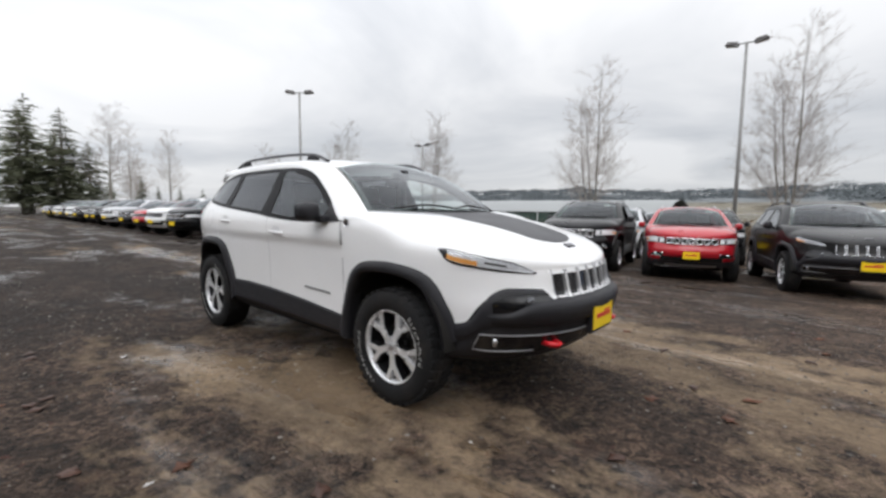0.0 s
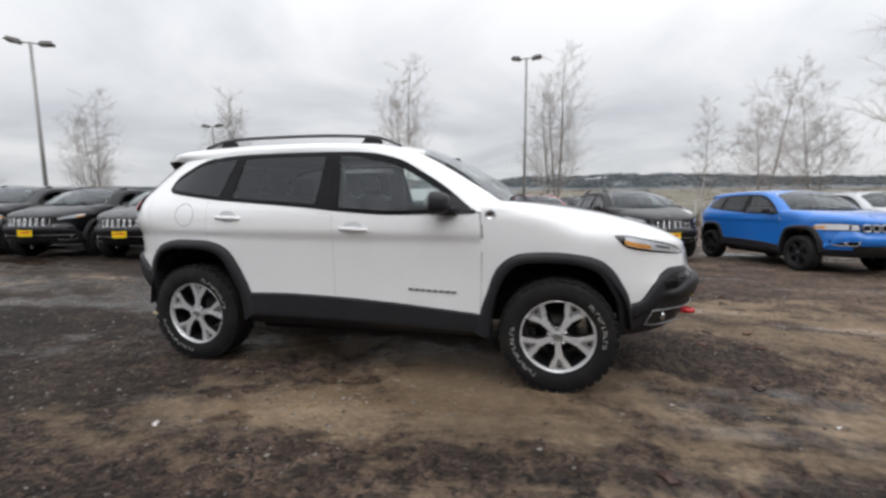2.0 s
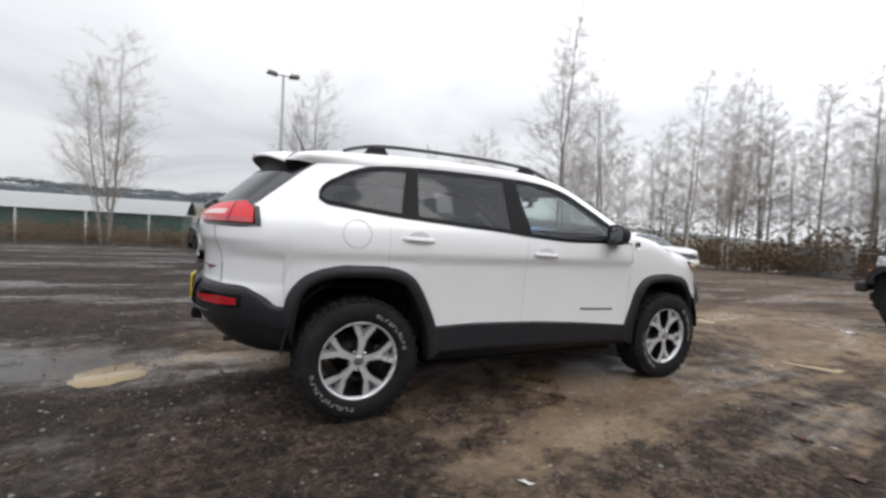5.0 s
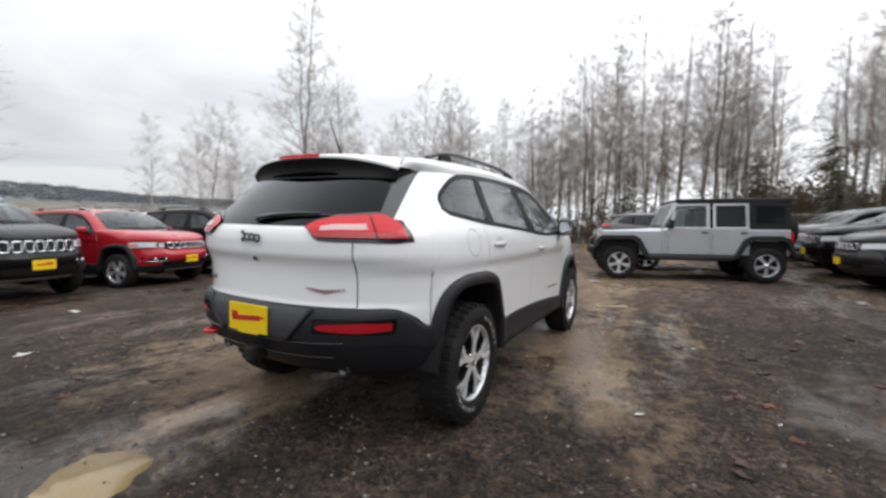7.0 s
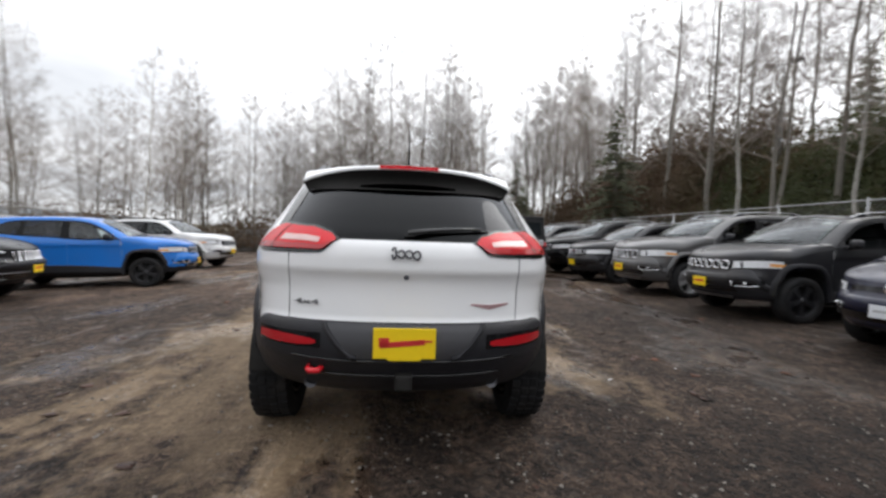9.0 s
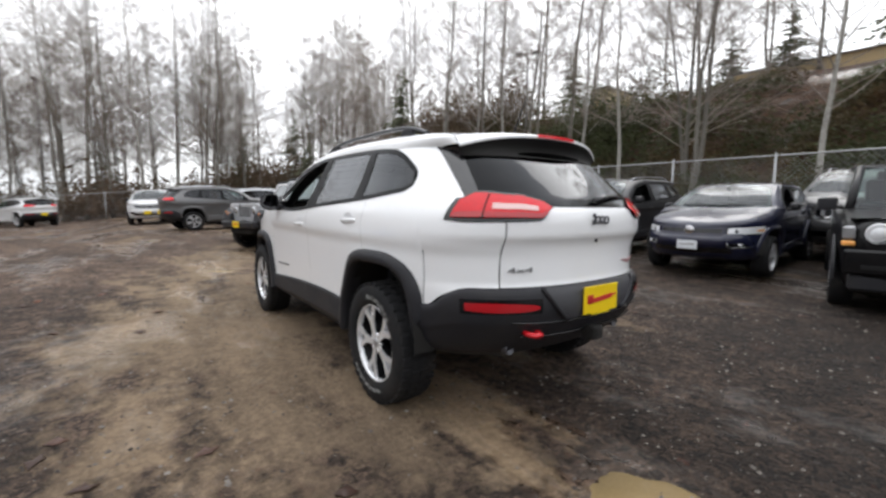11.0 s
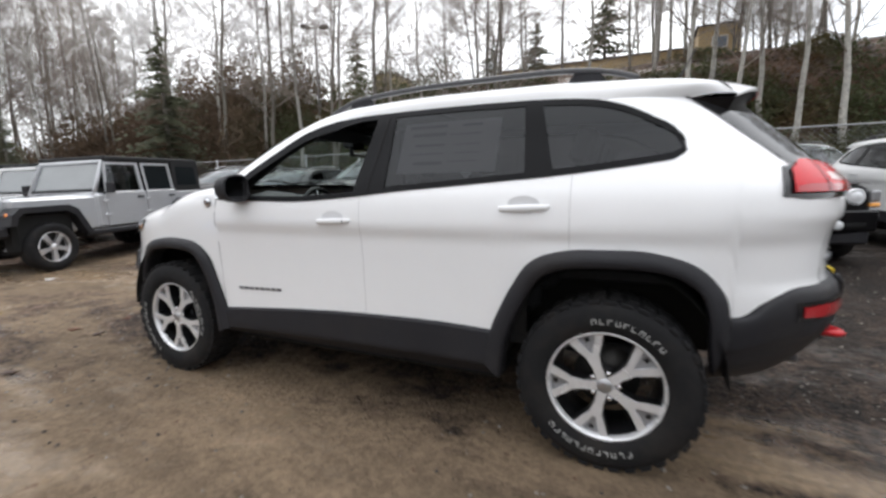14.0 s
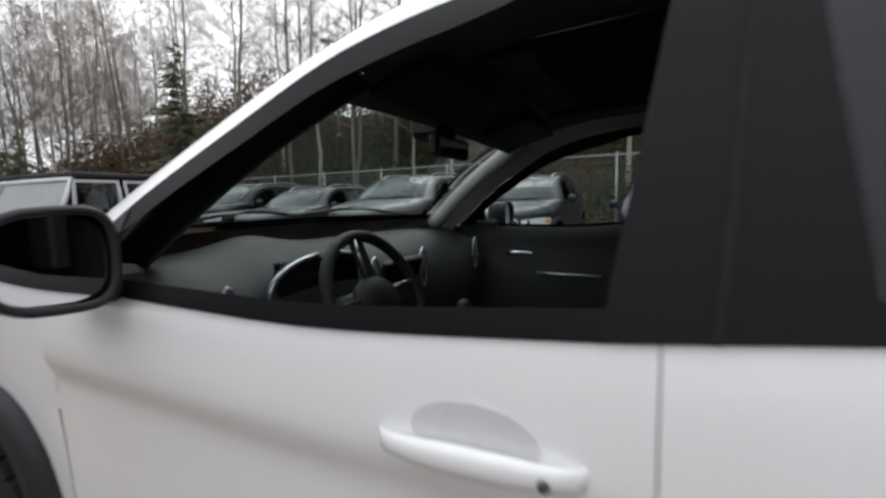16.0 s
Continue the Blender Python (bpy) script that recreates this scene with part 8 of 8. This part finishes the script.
# small fittings that are hidden or far too small on the distant cars
FAR_OFF = {"seat", "wiper", "rear_wiper", "door_joint", "rear_view_mirror", "steering_wheel", "pillar_lining", "amber_corner", "lamp_bulb", "fog_lamp", "fog_trim", "mirror_glass", "mirror_foot", "rail_foot", "reflector_recess",
           "clear_insert", "plate_print", "handle", "centre_cap", "skid_trim", "high_brake_lamp", "windscreen_border", "wiper_cowl", "rear_window_lining", "dashboard", "door_card"}


def put(ob, x, y, heading, dz=0.0, copy=False, group=""):
    """Stand a vehicle on the yard: its middle at x, y, nose towards heading degrees."""
    c, s = math.cos(radians(heading)), math.sin(radians(heading))
    zf, zr = ground_z(x + 1.3 * c, y + 1.3 * s), ground_z(x - 1.3 * c, y - 1.3 * s)
    zl, zt = ground_z(x - 0.8 * s, y + 0.8 * c), ground_z(x + 0.8 * s, y - 0.8 * c)
    m = pose(x, y, (zf + zr) / 2 + dz) @ Matrix.Rotation(radians(heading), 4, "Z") @ Matrix.Rotation(-math.atan2(zf - zr, 2.6), 4, "Y") @ Matrix.Rotation(math.atan2(zl - zt, 1.6), 4, "X")
    if copy:
        ob = copy_thing(ob, m)
        far = [o for o in ob.children_recursive if o.name.split(".")[0] in FAR_OFF]
        far += [kid for o in far for kid in o.children_recursive]
        for o in set(far):
            bpy.data.objects.remove(o)
    else:
        ob.matrix_basis = m
    if group:
        tagged(ob, group=group)
    return ob


def nose_at(px, py, heading, front):
    """The middle of a car whose nose stands at px, py."""
    return px - front * math.cos(radians(heading)), py - front * math.sin(radians(heading))


def sister(src, paint_mat, label, x, y, heading, skip, group):
    """A car of the same build as the white one in another trim: own paint, some fittings left off."""
    c, s = math.cos(radians(heading)), math.sin(radians(heading))
    zf, zr = ground_z(x + 1.3 * c, y + 1.3 * s), ground_z(x - 1.3 * c, y - 1.3 * s)
    m = pose(x, y, (zf + zr) / 2 + 0.006) @ Matrix.Rotation(radians(heading), 4, "Z") @ Matrix.Rotation(-math.atan2(zf - zr, 2.6), 4, "Y")
    ob = copy_thing(src, m)
    off = [o for o in ob.children_recursive if o.name.split(".")[0] in skip]
    off += [kid for o in off for kid in o.children_recursive]
    for o in set(off):
        bpy.data.objects.remove(o)
    for o in ob.children_recursive:
        if o.type == "MESH" and o.data.materials and o.data.materials[0] == M_white:
            o.material_slots[0].link = "OBJECT"
            o.material_slots[0].material = paint_mat
        elif o.name.startswith("grille_slot"):
            o.material_slots[0].link = "OBJECT"
            o.material_slots[0].material = M_chrome
    ob.name = "parked_suv"
    return tagged(ob, label, "car", group)


NORTH, SOUTH = "cars parked along the north row", "cars parked along the south row"
SKIP = {"spoke_cup", "lower_lens", "lens_joint", "hood_decal", "tow_hook", "rear_tow_hook", "window_sticker", "wing_badge", "wing_badge_face", "drive_lettering", "trim_badge", "sidewall_print", "aerial", "headliner", "sunroof_frame", "sunroof_shade", "vent_trim",
        "cluster_trim", "gear_lever", "lug_nut", "cup_hole", "caliper", "brake_disc", "centre_console", "card_trim", "inner_handle", "slot_bars", "gate_button", "tow_hitch", "panel_edge", "bumper_line", "fuel_flap_joint",
        "plate_foot", "mirror_rim", "lock", "pillar_seam", "sun_visor", "sensor_box", "windscreen_header", "hub", "wheel_spoke", "steering_column", "centre_screen", "instrument_panel", "handle_cup", "script_badge"}
# north row, noses to the yard
sister(suv, P_black, "black suv with chrome grille and yellow dealer plate", 3.5, 8.9, -75, SKIP, NORTH)
sister(suv, P_black, "black suv with chrome grille, parked in the row", *nose_at(-9.75, 3.4, -75, 2.36), -75, SKIP, NORTH)
sister(suv, P_dkgrey, "dark grey suv with chrome grille, parked in the row", *nose_at(-7.55, 3.7, -75, 2.36), -75, SKIP, NORTH)
sister(suv, P_white2, "white suv parked by the chain-link fence", *nose_at(-6.3, -3.6, 102, 2.36), 102, SKIP, SOUTH)

CF, GF, HF = 2.365 * 0.945, 2.365 * 1.03, 2.365 * 0.93


def compact(label, mat, wheel_mat, **kw):
    return crossover("compact_suv", label, mat, 0.945, 0.965, 0.955, 0.075, 0.345, wheel_mat, 5, (0.785, 0.885), (0.795, 0.885), **kw)


def large(label, mat, wheel_mat=None, **kw):
    return crossover("large_suv", label, mat, 1.03, 1.035, 1.04, 0.075, 0.378, wheel_mat or M_bright_wheel, 5, (0.755, 0.89), (0.79, 0.885), flares_black=False, **kw)


red = put(compact("red compact suv with black cladding and yellow dealer plate", P_red, M_bright_wheel, mirrors=True), *nose_at(1.55, 6.95, -76, CF), -76, group=NORTH)
blue = put(compact("bright blue compact suv with black wheels", P_blue, M_dark_wheel, rails=False, chrome=False), 6.63, 7.36, -75, group=NORTH)
cmp = put(compact("dark grey compact suv with black alloy wheels", P_dkgrey, M_dark_wheel), *nose_at(2.13, -4.82, 90, CF), 90, group=SOUTH)
gc1 = put(large("black large suv with chrome grille slots", P_black), *nose_at(-0.92, 6.75, -80, GF), -80, group=NORTH)
gcs = put(large("grey large suv with chrome grille slots", P_grey), *nose_at(4.75, -4.82, 92, GF), 92, group=SOUTH)
gcw = put(large("white large suv with dark windows", P_white2, chrome=False), 12.45, 8.7, -94, group=NORTH)
gcsil = put(large("silver large suv standing behind the front row", P_silver), *nose_at(-1.75, 11.4, -80, GF), -80, group=NORTH)
put(boxy_suv("black boxy compact suv with round headlamps", P_black), *nose_at(-3.37, -4.10, 103, 2.1), 103, group=SOUTH)
vw = put(crossover("dark_blue_hatchback", "dark blue hatchback with round chrome emblem and white plate", P_navy, 0.93, 0.94, 0.868, 0.0, 0.318, M_silver_wheel, 5, lamp=(0.765, 0.89), flares_black=False, plate="white", rails=False, grille="bar", chrome=False), *nose_at(-0.62, -4.75, 94, HF), 94, group=SOUTH)
van = put(large("dark grey large suv with silver wheels", P_dkgrey), *nose_at(-12.1, 3.1, -75, GF), -75, group=NORTH)

put(off_roader("silver boxy off-road car with black flares and hard top", P_silver), 8.05, -2.05, 104, group="boxy off-road cars")
wr2 = off_roader("white boxy off-road car with black flares", P_white2)
put(wr2, 10.62, -2.45, 104, group="boxy off-road cars")

# second row in the north, behind the first
for src, x, y in ((gc1, 0.6, 14.2), (gcw, 5.0, 13.9), (gcsil, -2.6, 20.2), (cmp, -3.6, 25.8), (gc1, 10.6, 13.6), (gc1, 3.0, 15.0), (cmp, -1.0, 20.6), (gcsil, 11.2, 12.4)):
    put(src, x, y, -78, copy=True, group=NORTH)
# the row goes on to the west
for k, (src, gap) in enumerate(((gc1, 0), (gcw, 0), (red, 0), (cmp, 0), (gcsil, 0), (gc1, 0), (cmp, 0), (van, 0), (gcw, 0), (gcs, 0), (gcw, 0), (gc1, 0), (gcsil, 0))):
    put(src, -16.6 - 2.9 * k * (1 + 0.010 * k), 5.4 + 0.05 * k, -72, copy=True, group=NORTH)
# the south row goes on to the east
for src, x, y, hd in ((cmp, 7.5, -7.0, 95), (gc1, 10.2, -7.2, 95), (vw, 12.9, -7.2, 96), (gcs, 15.6, -7.4, 96), (gc1, 18.3, -7.6, 96), (cmp, 21, -7.8, 96)):
    put(src, x, y, hd, copy=True, group=SOUTH)
put(gcw, -4.7, -10.3, 100, copy=True, group=SOUTH)
put(gcs, -1.6, -10.4, 95, copy=True, group=SOUTH)
# cars farther east
put(gcs, 17.2, -1.2, -80, copy=True, group="cars parked to the east")
put(gcw, 24.5, 1.0, 172, copy=True, group="cars parked to the east")
put(gcsil, 28.0, -0.5, 172, copy=True, group="cars parked to the east")
put(gcw, 33.5, 7.4, 30, copy=True, group="cars parked to the east")
put(gcsil, 21.0, -2.8, 100, copy=True, group="cars parked to the east")
